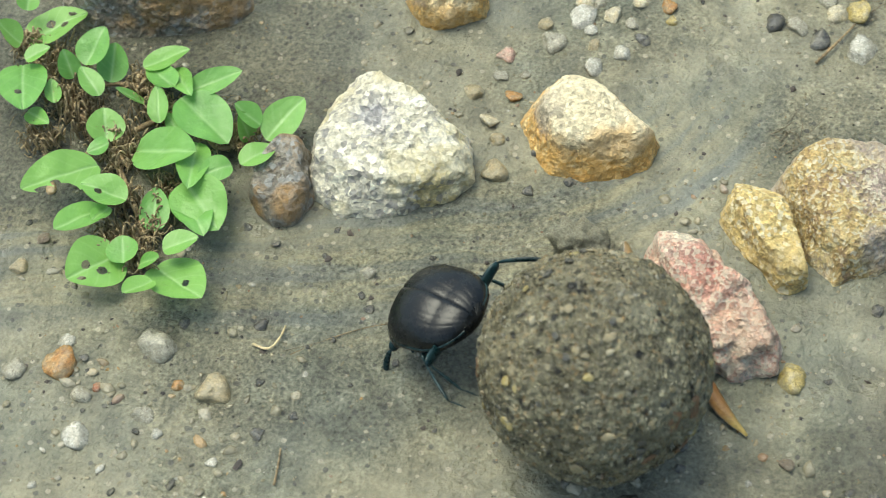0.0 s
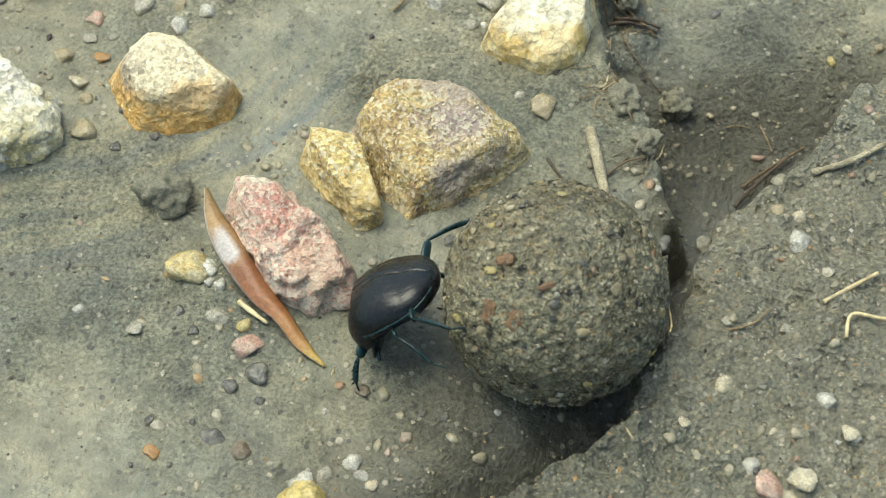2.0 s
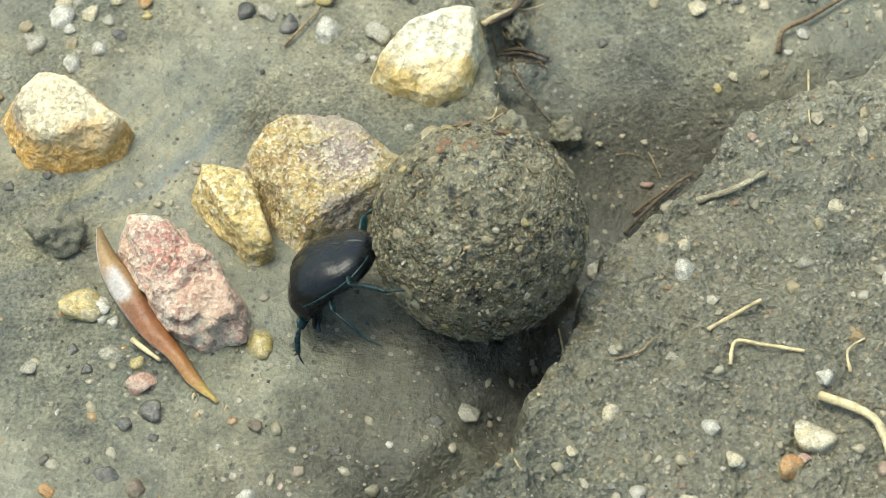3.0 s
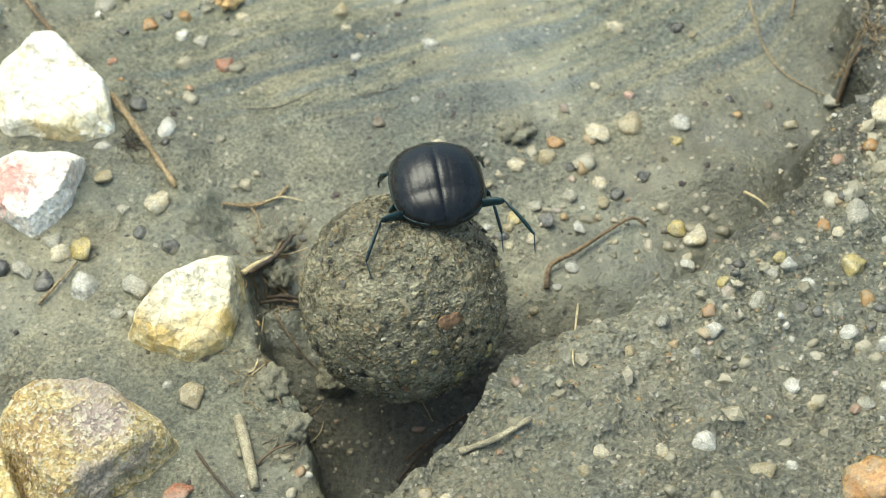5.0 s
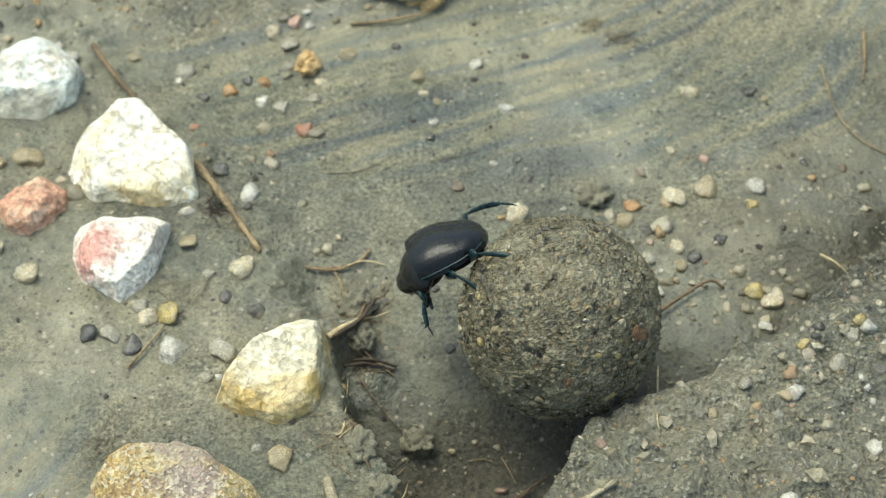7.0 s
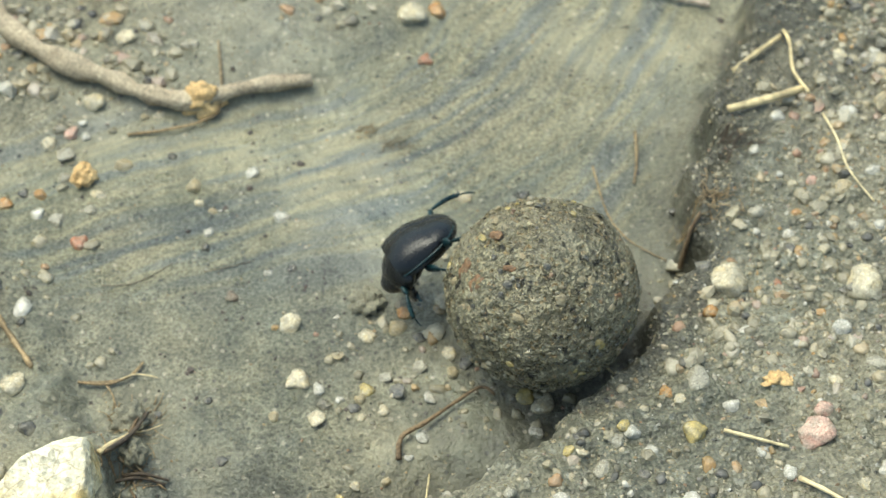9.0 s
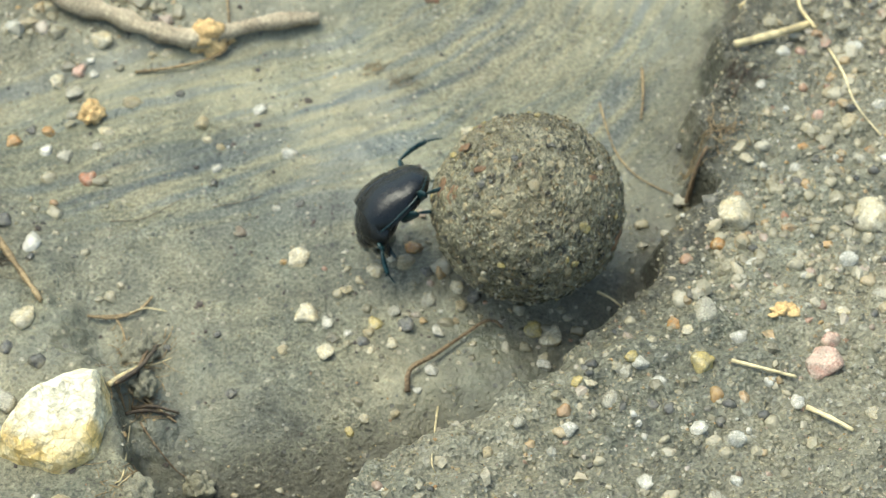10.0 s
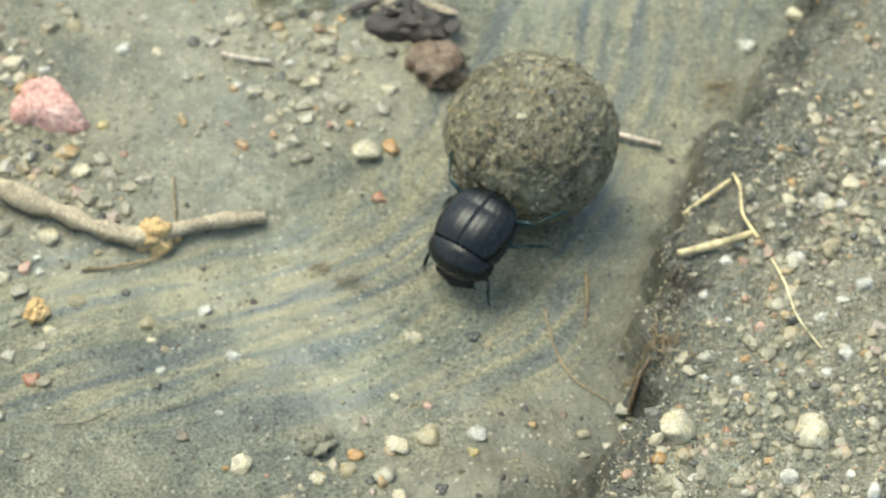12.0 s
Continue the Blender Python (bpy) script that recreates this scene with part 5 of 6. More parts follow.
def limb(name, start, end, r0, r1, material, spines=0, seed=1, flat=0.6):
    """A leg joint from start to end, swollen in the middle, with a row of spines."""
    a, b = Vector(start), Vector(end)
    d = (b - a)
    n, sides = 9, 9
    ahead = d.normalized()
    across = ahead.cross(Vector((0, 0, 1))).normalized() if abs(ahead.z) < 0.95 else Vector((1, 0, 0))
    up = across.cross(ahead)
    verts, faces = [], []
    for i in range(n + 1):
        s = i / n
        r = (r0 + (r1 - r0) * s) * (0.72 + 0.5 * math.sin(math.pi * (0.12 + 0.8 * s))) * (0.55 if i in (0, n) else 1)
        bow = 0.05 * d.length * math.sin(math.pi * s)
        for k in range(sides):
            q = 2 * math.pi * k / sides
            verts.append((a + d * s + up * bow + across * math.cos(q) * r * flat + up * math.sin(q) * r) * BM)
        if i:
            for k in range(sides):
                p, q = (i - 1) * sides + k, (i - 1) * sides + (k + 1) % sides
                faces.append((p, q, q + sides, p + sides))
    faces += [tuple(range(sides))[::-1], tuple(range(n * sides, (n + 1) * sides))]
    for i in range(spines):
        s = 0.3 + 0.65 * i / max(1, spines - 1)
        root = a + d * s + up * r1 * 0.6
        tip = root + up * (0.5 + 0.2 * (i % 2)) + ahead * 0.4
        c = len(verts)
        for q in (root - ahead * 0.35, root + ahead * 0.35, root + across * 0.25, tip):
            verts.append(q * BM)
        faces += [(c, c + 1, c + 3), (c + 1, c + 2, c + 3), (c + 2, c, c + 3)]
    return mesh_of(name, verts, faces, material)


def beetle():
    bug = tagged(new("dung_beetle"), "satin black dung beetle with blue-green legs pushing a dung ball", "beetle")
    for s in (1, -1):
        case = part("wing_case", wing_case(s), bug, "satin black furrowed wing case")
        part("side_rim", back_rim(s), case, "blue-green rim")
    part("abdomen", lobe("abdomen", (6.7, 6.4, 2.9), (-1.1, 0, 3.9), SHELL), bug)
    neck = Vector((4.9, 0, 7.6))
    local = lambda p: tuple(Vector(p) - neck)
    shield_part = part("pronotum", lobe("pronotum", (4.3, 7.3, 4.3), local((7.7, 0, 4.1)), SHELL, shield, 5, 1, 0.07), bug, "domed black neck shield", Matrix.Translation(neck * BM))
    tip = Matrix.Translation(Vector((5.4, 0, -1.7)) * BM) @ pose(0, 0, 0, 0, 20, 0) @ Matrix.Translation(Vector((-5.4, 0, 1.7)) * BM)
    part("head", lobe("head", (3.1, 4.5, 1.7), local((12.0, 0, 3.2)), SHELL, shovel, 5, 1, 0.08), shield_part, "flat toothed digging head", tip)
    for s in (1, -1):
        part("eye", lobe("eye", (0.5, 0.45, 0.5), local((11.0, s * 3.5, 3.9)), LIMB, None, 3), shield_part, "", tip)
        part("antenna", limb("antenna", local((12.2, s * 3.2, 2.8)), local((14.0, s * 4.8, 2.4)), 0.22, 0.35, LIMB), shield_part, "", tip)
    part("thorax", lobe("thorax", (4.6, 5.4, 2.6), (5.6, 0, 2.8), SHELL), bug)
    legs = {}
    for s in (1, -1):
        # femur, tibia and tarsus, from each hip: blade-like thighs, slender bowed shins
        for key, hip, knee, ankle, toe, thick in (
            ("front_leg", (6.4, 3.4, 2.0), (1.2, 3.9, -0.6), (3.4, 5.4, -4.4), (3.6, 5.6, -6.4), 1.0),
            ("middle_leg", (1.6, 4.4, 1.8), (-2.4, 4.6, 0.8), (-6.2, 6.4, -4.6), (-8.4, 6.6, -6.6), 0.85),
            ("hind_leg", (-3.2, 4.0, 2.6), (-2.8, 5.6, 2.8), (-9.4, 8.2, 0.8), (-11.9, 7.4, -0.6), 0.95)):
            k, a, e = [Vector((p[0], p[1] * s, p[2])) for p in (knee, ankle, toe)]
            leg = part(key, limb(key, (0, 0, 0), k, thick * 0.8, thick * 1.0, LIMB, flat=0.45), bug, "slender blue-green leg", Matrix.Translation(Vector((hip[0], hip[1] * s, hip[2])) * BM))
            part("tibia", limb("tibia", k, a, thick * 0.34, thick * 0.5, LIMB, 5), leg)
            part("tarsus", limb("tarsus", a, e, 0.2, 0.14, LIMB), leg)
            legs[key, s] = (leg, Vector((hip[0], hip[1] * s, hip[2])))
    return bug, legs, shield_part, neck


DUNG_BALL = dung_ball()
BEETLE, LEGS, SHIELD, NECK = beetle()


# ---- green plant ----
def leaf_mesh(long, wide, cup, droop, holes, seed):
    verts, faces, tint = [], [], []
    nu, nv = (72, 48) if holes else (22, 14)
    for i in range(nu + 1):
        s = i / nu
        half = wide / 2 * (math.sin(math.pi * s ** 0.9) ** 0.6 if 0 < s < 1 else 0) * (1 - 0.12 * s) + 0.35 * (1 - s)
        for j in range(nv + 1):
            w = 2 * j / nv - 1
            x = long * s
            y = half * w
            z = cup * abs(w) ** 1.6 * half * 0.35 - droop * long * s * s - 0.18 * math.exp(-(w / 0.12) ** 2) + 0.5 * noise.noise(Vector((x / 4, y / 4, seed * 3.7)))
            verts.append((x * MM, y * MM, z * MM))
            side_vein = max(0, math.cos(14 * (s - 0.35 * abs(w)) * 2.2)) ** 12 * 0.22
            tint.append(min(1, 0.5 * math.exp(-(half * w / 0.26) ** 2) + 0.6 * side_vein))
    for i in range(nu):
        for j in range(nv):
            s, w = (i + 0.5) / nu, 2 * (j + 0.5) / nv - 1
            if any(((s - hs) * long) ** 2 + ((w - hw) * wide / 2) ** 2 < hr * hr for hs, hw, hr in holes):
                continue
            a = i * (nv + 1) + j
            faces.append((a, a + nv + 1, a + nv + 2, a + 1))
    me = mesh_of("leaf", verts, faces, LEAF)
    col = me.color_attributes.new("vein", "FLOAT_COLOR", "POINT")
    col.data.foreach_set("color", np.repeat(np.array(tint, np.float32), 4).reshape(-1, 4).ravel())
    return me


PLANT = tagged(new("weed_plant"), "low green weed with holed oval leaves growing in mud", "plant")
PLANT.location = (-0.168, 0.002, 0)


def leaf(bx, by, tx, ty, wide, base=3.5, tip=6.5, cup=0.6, holes=()):
    seed = int(abs(bx * 3 + by * 5))
    a = Vector((bx, by, height(bx, by) + base))
    d = Vector((tx - bx, ty - by, tip - base))
    me = leaf_mesh(d.length * 1.02, wide * 0.88, cup, 0.06, holes, seed)
    ahead = d.normalized()
    left = Vector((0, 0, 1)).cross(ahead).normalized()
    turn = Matrix((ahead, left, ahead.cross(left))).transposed().to_4x4() @ pose(0, 0, 0, 12 * math.sin(seed))
    part("leaf", me, PLANT, "holed green leaf" if holes else "", Matrix.Translation(a * MM - Vector(PLANT.location)) @ turn)


def tuft(x, y, wide, count, seed, rise=0.6, thick=1.0):
    """A knot of dry brown stalks and fibres."""
    rng = random.Random(seed)
    bm_verts, bm_faces = [], []
    for _ in range(count):
        px, py = x + rng.gauss(0, wide * 0.33), y + rng.gauss(0, wide * 0.33)
        a, l = rng.gauss(0.6, 0.9 * thick), rng.uniform(1.5, 5.0) / thick
        pts = [(px, py, rng.uniform(0, 1.0) * rise), (px + l * 0.5 * math.cos(a), py + l * 0.5 * math.sin(a), rng.uniform(0.2, 1.6) * rise), (px + l * math.cos(a + 0.15), py + l * math.sin(a + 0.15), rng.uniform(0, 1.3) * rise)]
        me = tube(pts, thick * rng.uniform(0.05, 0.17), FIBRE, "fibre", 0.5, 4, 0.2, rng.random())
        k = len(bm_verts)
        bm_verts += [v.co.copy() for v in me.vertices]
        bm_faces += [[i + k for i in p.vertices] for p in me.polygons]
        bpy.data.meshes.remove(me)
    return bm_verts, bm_faces


def plant_tuft(x, y, wide, count, seed):
    v, f = tuft(x, y, wide, count, seed, 3.2, 1.8)
    part("dry_tuft", mesh_of("dry_tuft", [q - Vector(PLANT.location) for q in v], f, TUFT), PLANT, "dry brown stalk fibres")


def stem(*points):
    me = tube(points, 0.55, FIBRE, "stem", 0.8, 7, 0.1, 3)
    me.transform(Matrix.Translation(-Vector(PLANT.location)))
    part("stem", me, PLANT)


leaf(-188.5, 2.9, -179.0, 10.3, 9.8, 3, 5, holes=((0.45, 0.3, 0.9), (0.62, -0.15, 0.8), (0.8, 0.35, 0.7)))
leaf(-188.8, 1.2, -192.3, 1.8, 6.4, 5, 10)
leaf(-188.7, 7.1, -188.5, 10.3, 4.6, 7, 9)
leaf(-187.7, -3.0, -184.3, -15.1, 10.7, 4, 8, holes=((0.6, -0.2, 0.7),))
leaf(-186.8, -3.3, -182.8, -0.6, 4.2, 6, 7)
leaf(-184.7, -12.9, -179.7, -16.7, 3.7, 3, 6)
leaf(-179.7, -11.8, -181.5, -6.2, 3.2, 5, 5)
leaf(-175.3, -4.2, -172.9, 2.6, 7.4, 7, 10)
leaf(-177.7, -5.1, -179.3, -2.9, 4.5, 4, 9)
leaf(-171.5, -10.3, -175.6, -5.5, 4.6, 6, 8)
leaf(-171.1, -4.7, -170.9, 1.3, 6.4, 3, 7)
leaf(-165.0, -2.6, -157.8, 2.4, 6.4, 5, 6)
leaf(-158.3, -7.6, -164.4, -1.6, 5.6, 7, 5)
leaf(-160.0, -1.2, -154.6, -10.4, 4.6, 4, 10)
leaf(-155.8, -7.7, -146.6, -4.2, 5.6, 6, 9)
leaf(-163.9, -8.9, -168.0, -9.5, 2.9, 3, 8)
leaf(-159.8, -14.4, -161.5, -7.6, 4.2, 5, 7)
leaf(-156.5, -9.9, -146.8, -17.4, 11.6, 7, 6)
leaf(-156.5, -15.3, -158.9, -11.9, 2.9, 4, 5)
leaf(-141.6, -13.4, -145.9, -12.2, 5.6, 6, 10)
leaf(-143.7, -14.6, -144.9, -13.4, 5.1, 3, 9)
leaf(-140.4, -15.6, -134.9, -7.8, 7.9, 5, 8)
leaf(-143.4, -22.9, -138.3, -17.8, 6.1, 7, 7)
leaf(-168.7, -18.6, -170.3, -12.4, 7.9, 4, 6)
leaf(-167.8, -20.0, -171.6, -21.5, 4.2, 6, 5)
leaf(-163.4, -19.5, -151.7, -22.8, 10.9, 3, 10)
leaf(-152.3, -17.9, -151.2, -29.7, 6.9, 5, 9)
leaf(-145.0, -23.2, -150.1, -26.6, 5.6, 7, 8)
leaf(-153.5, -27.2, -147.2, -37.8, 8.3, 4, 7)
leaf(-152.6, -27.1, -145.2, -36.1, 11.6, 6, 6)
leaf(-156.8, -36.1, -157.7, -28.1, 6.1, 3, 5)
leaf(-169.0, -24.3, -179.5, -33.4, 10.7, 5, 10, holes=((0.55, 0.85, 2.2), (0.75, 0.75, 2.0), (0.6, 0.3, 0.9)))
leaf(-161.7, -32.6, -169.7, -31.1, 7.9, 7, 9, holes=((0.6, 0.15, 0.7),))
leaf(-165.8, -33.1, -172.5, -40.3, 7.9, 4, 8)
leaf(-164.8, -33.9, -166.7, -37.5, 3.7, 6, 7)
leaf(-161.3, -41.4, -168.6, -48.8, 12.5, 3, 6, holes=((0.45, 0.3, 0.9), (0.62, -0.15, 0.8), (0.8, 0.35, 0.7)))
leaf(-160.0, -44.6, -161.5, -39.0, 6.4, 5, 5)
leaf(-153.8, -48.9, -157.5, -53.4, 5.4, 7, 10)
leaf(-157.5, -43.9, -153.7, -45.0, 3.5, 4, 9)
leaf(-153.5, -41.9, -147.8, -39.8, 6.1, 6, 8)
leaf(-154.9, -43.8, -145.3, -50.8, 12.0, 3, 7, holes=((0.6, 0.15, 0.7),))
plant_tuft(-183.3, 0.6, 6.9, 110, 81)
plant_tuft(-174.6, -11.1, 6.9, 110, 82)
plant_tuft(-162.2, -9.2, 5.7, 110, 83)
plant_tuft(-153.6, -9.1, 5.7, 110, 84)
plant_tuft(-155.9, -27.8, 5.7, 110, 85)
plant_tuft(-181.2, -17.5, 5.7, 110, 86)
plant_tuft(-164.8, -38.1, 3.7, 110, 87)
plant_tuft(-188.7, 2.7, 3.7, 110, 88)
plant_tuft(-169.5, -16.2, 5.7, 110, 89)
plant_tuft(-165.6, -19.1, 6.3, 110, 90)
plant_tuft(-158.9, -35.2, 6.3, 110, 91)
plant_tuft(-158.8, -41.9, 5.0, 110, 92)
plant_tuft(-145.5, -13.7, 5.0, 110, 93)
plant_tuft(-178.7, -7.5, 6.9, 110, 94)
plant_tuft(-165.4, -3.7, 5.0, 110, 95)
plant_tuft(-164.7, -28.8, 4.4, 110, 96)
stem((-188.3, 2.0, 1.0), (-178.1, -9.0, 2.0), (-169.0, -17.5, 2.0), (-163.9, -22.7, 2.0))
stem((-169.2, -16.9, 1.0), (-158.4, -36.5, 2.0), (-157.7, -42.7, 2.0))
stem((-169.2, -16.9, 1.0), (-156.3, -9.4, 2.0), (-149.8, -16.4, 2.0), (-145.0, -15.1, 2.0))
stem((-178.4, -8.3, 1.0), (-170.9, -4.4, 2.0), (-159.7, -7.3, 3.0))

# ---- roots, straws, twigs and dead leaves ----
def dead_leaf(label, spine, bow):
    """A dry curled leaf: rows of (x, y, lift, width, twist) along its spine, arched across."""
    n, m, verts, faces, tone = 60, 10, [], [], []
    rows = np.array([(x, y, height(x, y) + z, w, turn) for (x, y, z), w, turn in spine])
    at = np.linspace(0, len(rows) - 1, n + 1)
    line = np.stack([np.interp(at, np.arange(len(rows)), rows[:, k]) for k in range(5)], -1)
    for _ in range(6):
        line[1:-1] = (line[:-2] + 2 * line[1:-1] + line[2:]) / 4
    for i, (x, y, z, wide, turn) in enumerate(line):
        d = line[min(n, i + 1)] - line[max(0, i - 1)]
        across = Vector((d[1], -d[0], 0)).normalized()
        tilt = radians(turn)
        for j in range(m + 1):
            w = 2 * j / m - 1
            flat = wide / 2 * w
            rise = bow * wide * (0.25 - 0.3 * w * w) + (0.5 * max(0, w - 0.6) ** 2 * wide)
            p = Vector((x, y, z)) + across * (flat * math.cos(tilt)) + Vector((0, 0, rise + flat * math.sin(tilt) + 0.2 * noise.noise(Vector((x, y, j * 0.4)) * 0.5)))
            verts.append(p * MM)
            tone.append((i / n, j / m, 0, 1))
        if i:
            for j in range(m):
                c = (i - 1) * (m + 1) + j
                faces.append((c, c + 1, c + m + 2, c + m + 1))
    home = verts[0].copy()
    me = mesh_of("dead_leaf", [v - home for v in verts], faces, DEADLEAF)
    along = me.color_attributes.new("along", "FLOAT_COLOR", "POINT")
    along.data.foreach_set("color", np.array(tone, np.float32).ravel())
    ob = new("dead_leaf", me)
    ob.location = home
    thick = ob.modifiers.new("thickness", "SOLIDIFY")
    thick.thickness = 0.25 * MM
    return tagged(ob, label, "leaf")


dead_leaf("curled russet dead leaf with a yellow tip", [((-75.3, -30.5, 4.5), 0.9, 30), ((-74.0, -34.9, 4.5), 3.1, 20), ((-72.3, -38.7, 4.0), 4.4, 0), ((-70.1, -42.2, 3.6), 5.1, -10), ((-67.1, -46.4, 3.0), 5.4, -5), ((-63.4, -51.4, 2.4), 4.7, 5), ((-59.7, -55.1, 1.8), 3.1, 10), ((-56.4, -59.8, 1.2), 2.6, 0), ((-52.2, -63.4, 0.5), 0.5, 0)], 1.25)

strand("root", "thin curved brown root across the channel", "root", 0.52, ROOT, (49.1, 19.5, 0.5), (49.9, 23.8, 1.0), (55.0, 27.1, 1.5), (60.7, 31.5, 1.0), (66.3, 34.6, 1.5), (69.0, 33.4, 0.2), seed=2)
strand("root", "brown woody root along the mud step", "root", 0.8, FIBRE, (-34.0, 65.4, 2.0), (-29.1, 57.7, 1.0), (-25.2, 51.5, 0.3), (-20.7, 42.4, -0.3), wobble=0.25, seed=3)
strand("root", "reddish root over far gravel", "root", 0.6, ROOT, (-55.9, 98.6, 1.0), (-50.7, 88.5, 1.0), (-42.3, 76.3, 0.6), (-34.1, 66.2, 0.5), seed=33)
strand("straw", "pale broken straw stub in mud", "straw", 1.0, MUDSTRAW, (-8.0, -11.9, 0.6), (-6.5, -18.7, 0.8), (-4.9, -26.8, 0.5), taper=0.9, seed=4, wobble=0.08)
strand("twig", "tan twig lying on the edge of the bank", "twig", 0.6, MUDSTRAW, (30.8, -25.6, 0.3), (37.2, -24.3, 0.6), (43.3, -20.5, 0.8), taper=0.8, seed=5, wobble=0.2)
strand("straw", "short pale straw on the bank", "straw", 0.4, STRAW, (31.5, -54.2, 0.4), (40.7, -48.7, 0.8), taper=0.9, seed=6, wobble=0.1)
strand("straw", "thin bent pale straw on the bank", "straw", 0.36, STRAW, (34.9, -61.6, 0.3), (35.9, -57.2, 1.5), (40.1, -58.1, 1.4), (47.1, -60.3, 0.6), taper=0.9, seed=7, wobble=0.1)
strand("rootlet", "fine pale rootlet on the bank rim", "root", 0.28, STRAW, (2.7, -67.0, 0.6), (5.4, -47.1, 1.0), (7.8, -41.9, 1.0), (7.2, -34.8, 2.0), seed=8)
strand("rootlet", "fine brown rootlet on the bank", "root", 0.25, FIBRE, (15.5, -60.0, 0.4), (19.9, -58.5, 0.5), (22.4, -55.6, 0.5), seed=9)
strand("straw", "thick pale straw stalk on the bank", "straw", 0.8, STRAW, (49.2, -68.4, 0.8), (57.5, -73.7, 1.2), (60.0, -82.8, 1.0), taper=0.9, seed=10, wobble=0.08)
strand("rootlet", "curled pale rootlet on the bank", "root", 0.3, STRAW, (54.8, -63.3, 0.5), (54.6, -59.1, 1.0), (57.5, -57.1, 1.0), seed=11)
strand("root", "dark root hanging in the bank's notch", "root", 0.34, ROOT, (21.4, -7.9, 0.4), (26.2, -4.8, 1.0), (32.9, -0.5, 0.6), seed=12)
strand("root", "dark roots in the muddy channel", "root", 0.3, FIBRE, (-2.7, 22.6, 0.5), (0.1, 19.9, 0.8), (4.7, 16.9, 0.3), seed=13)
strand("rootlet", "thin dark rootlet on mud", "root", 0.3, DARKROOT, (-15.5, -18.2, 0.3), (-10.9, -25.6, 0.5), (-5.3, -31.5, 0.4), (-0.4, -33.7, 0.2), seed=14)
STICK = strand("stick", "fallen muddy stick with torn orange knot", "stick", 2.5, BARK, (-32.2, 140.5, 1.5), (-20.9, 126.6, 1.5), (-7.5, 118.3, 1.0), (3.2, 113.2, 0.6), (11.5, 112.0, 0.6), (23.7, 115.0, 0.6), (37.2, 117.0, 0.2), taper=0.5, wobble=0.34, seed=15, sides=14)
strand("rootlet", "thin tan rootlets by the stick", "root", 0.35, FIBRE, (-2.4, 105.7, 0.3), (5.4, 106.2, 0.6), (13.8, 108.2, 1.0), (17.6, 111.9, 1.5), (17.5, 128.5, 1.0), seed=16)
strand("straw", "bright cut straw on the bank", "straw", 0.85, STRAW, (122.3, 91.1, 0.8), (130.6, 92.9, 1.0), (139.3, 97.1, 0.8), taper=0.95, seed=17, wobble=0.06)
strand("straw", "kinked straw stalk on the bank", "straw", 0.45, STRAW, (140.0, 95.0, 0.8), (138.1, 102.4, 1.5), (138.5, 109.6, 1.5), (138.3, 115.4, 1.0), taper=0.9, seed=18, wobble=0.1)
strand("straw", "weathered tan straw on the bank edge", "straw", 0.6, STRAW, (126.1, 105.5, 0.5), (130.6, 107.1, 1.0), (137.2, 113.1, 1.0), taper=0.9, seed=19, wobble=0.1)
strand("rootlet", "long winding pale rootlet on the bank", "root", 0.28, STRAW, (142.3, 90.5, 0.5), (143.6, 81.8, 0.8), (143.9, 72.0, 0.6), (147.9, 64.4, 0.4), seed=20)
strand("straw", "thin white straw on the bank gravel", "straw", 0.4, STRAW, (108.7, 9.4, 0.6), (114.2, 7.3, 0.9), (120.4, 5.5, 0.6), taper=0.8, seed=21, wobble=0.1)
strand("rootlet", "forked pale rootlet at the bank rim", "root", 0.28, STRAW, (88.1, 38.9, 1.0), (90.8, 37.4, 1.8), (93.6, 36.1, 0.4), seed=22)
strand("root", "dark slanting root under the bank", "root", 0.6, ROOT, (109.2, 61.2, 0.4), (110.8, 62.9, 1.5), (112.9, 65.1, 1.0), seed=23)
strand("root", "thin dark root in the stream bed", "root", 0.2, FIBRE, (95.1, 91.1, 0.2), (96.5, 77.9, 0.5), (100.2, 70.2, 0.4), (107.1, 64.2, 0.3), seed=24)
strand("rootlet", "tan rootlets in the channel mud", "root", 0.32, FIBRE, (-11.4, 40.6, 0.3), (-6.5, 40.7, 0.8), (-2.1, 42.0, 0.8), (0.7, 45.2, 0.6), seed=25)
strand("rootlet", "brown rootlet on the streaked silt", "root", 0.14, MUDDY, (-7.7, 65.4, 0.2), (-0.9, 65.4, 0.1), (6.6, 70.1, 0.1), seed=26)
strand("rootlet", "brown sand-coated rootlet in the stream", "root", 0.13, MUDDY, (12.9, 67.8, 0.1), (17.5, 68.4, 0.1), (23.3, 70.0, 0.1), seed=27)
strand("root", "dark ragged roots at the shelf edge", "root", 0.55, DARKROOT, (-7.2, 20.7, 0.3), (-2.0, 24.3, 1.5), (1.4, 33.3, 1.0), seed=28)
strand("root", "thin black root below the shelf", "root", 0.4, DARKROOT, (-4.9, 18.6, 0.3), (-0.4, 18.6, 0.8), (4.4, 17.9, 0.3), seed=29)
strand("twig", "peeled white and brown twig across the stream", "twig", 1.15, WHITEWOOD, (90.7, 151.8, 1.0), (100.0, 148.8, 1.2), (110.9, 143.0, 1.0), (126.9, 137.1, 0.5), taper=0.55, seed=30, wobble=0.1)
strand("straw", "pink and white straw scrap on gravel", "straw", 0.7, WHITEWOOD, (29.0, 167.5, 0.6), (34.1, 165.4, 1.0), (40.3, 164.7, 0.6), taper=0.7, seed=31)
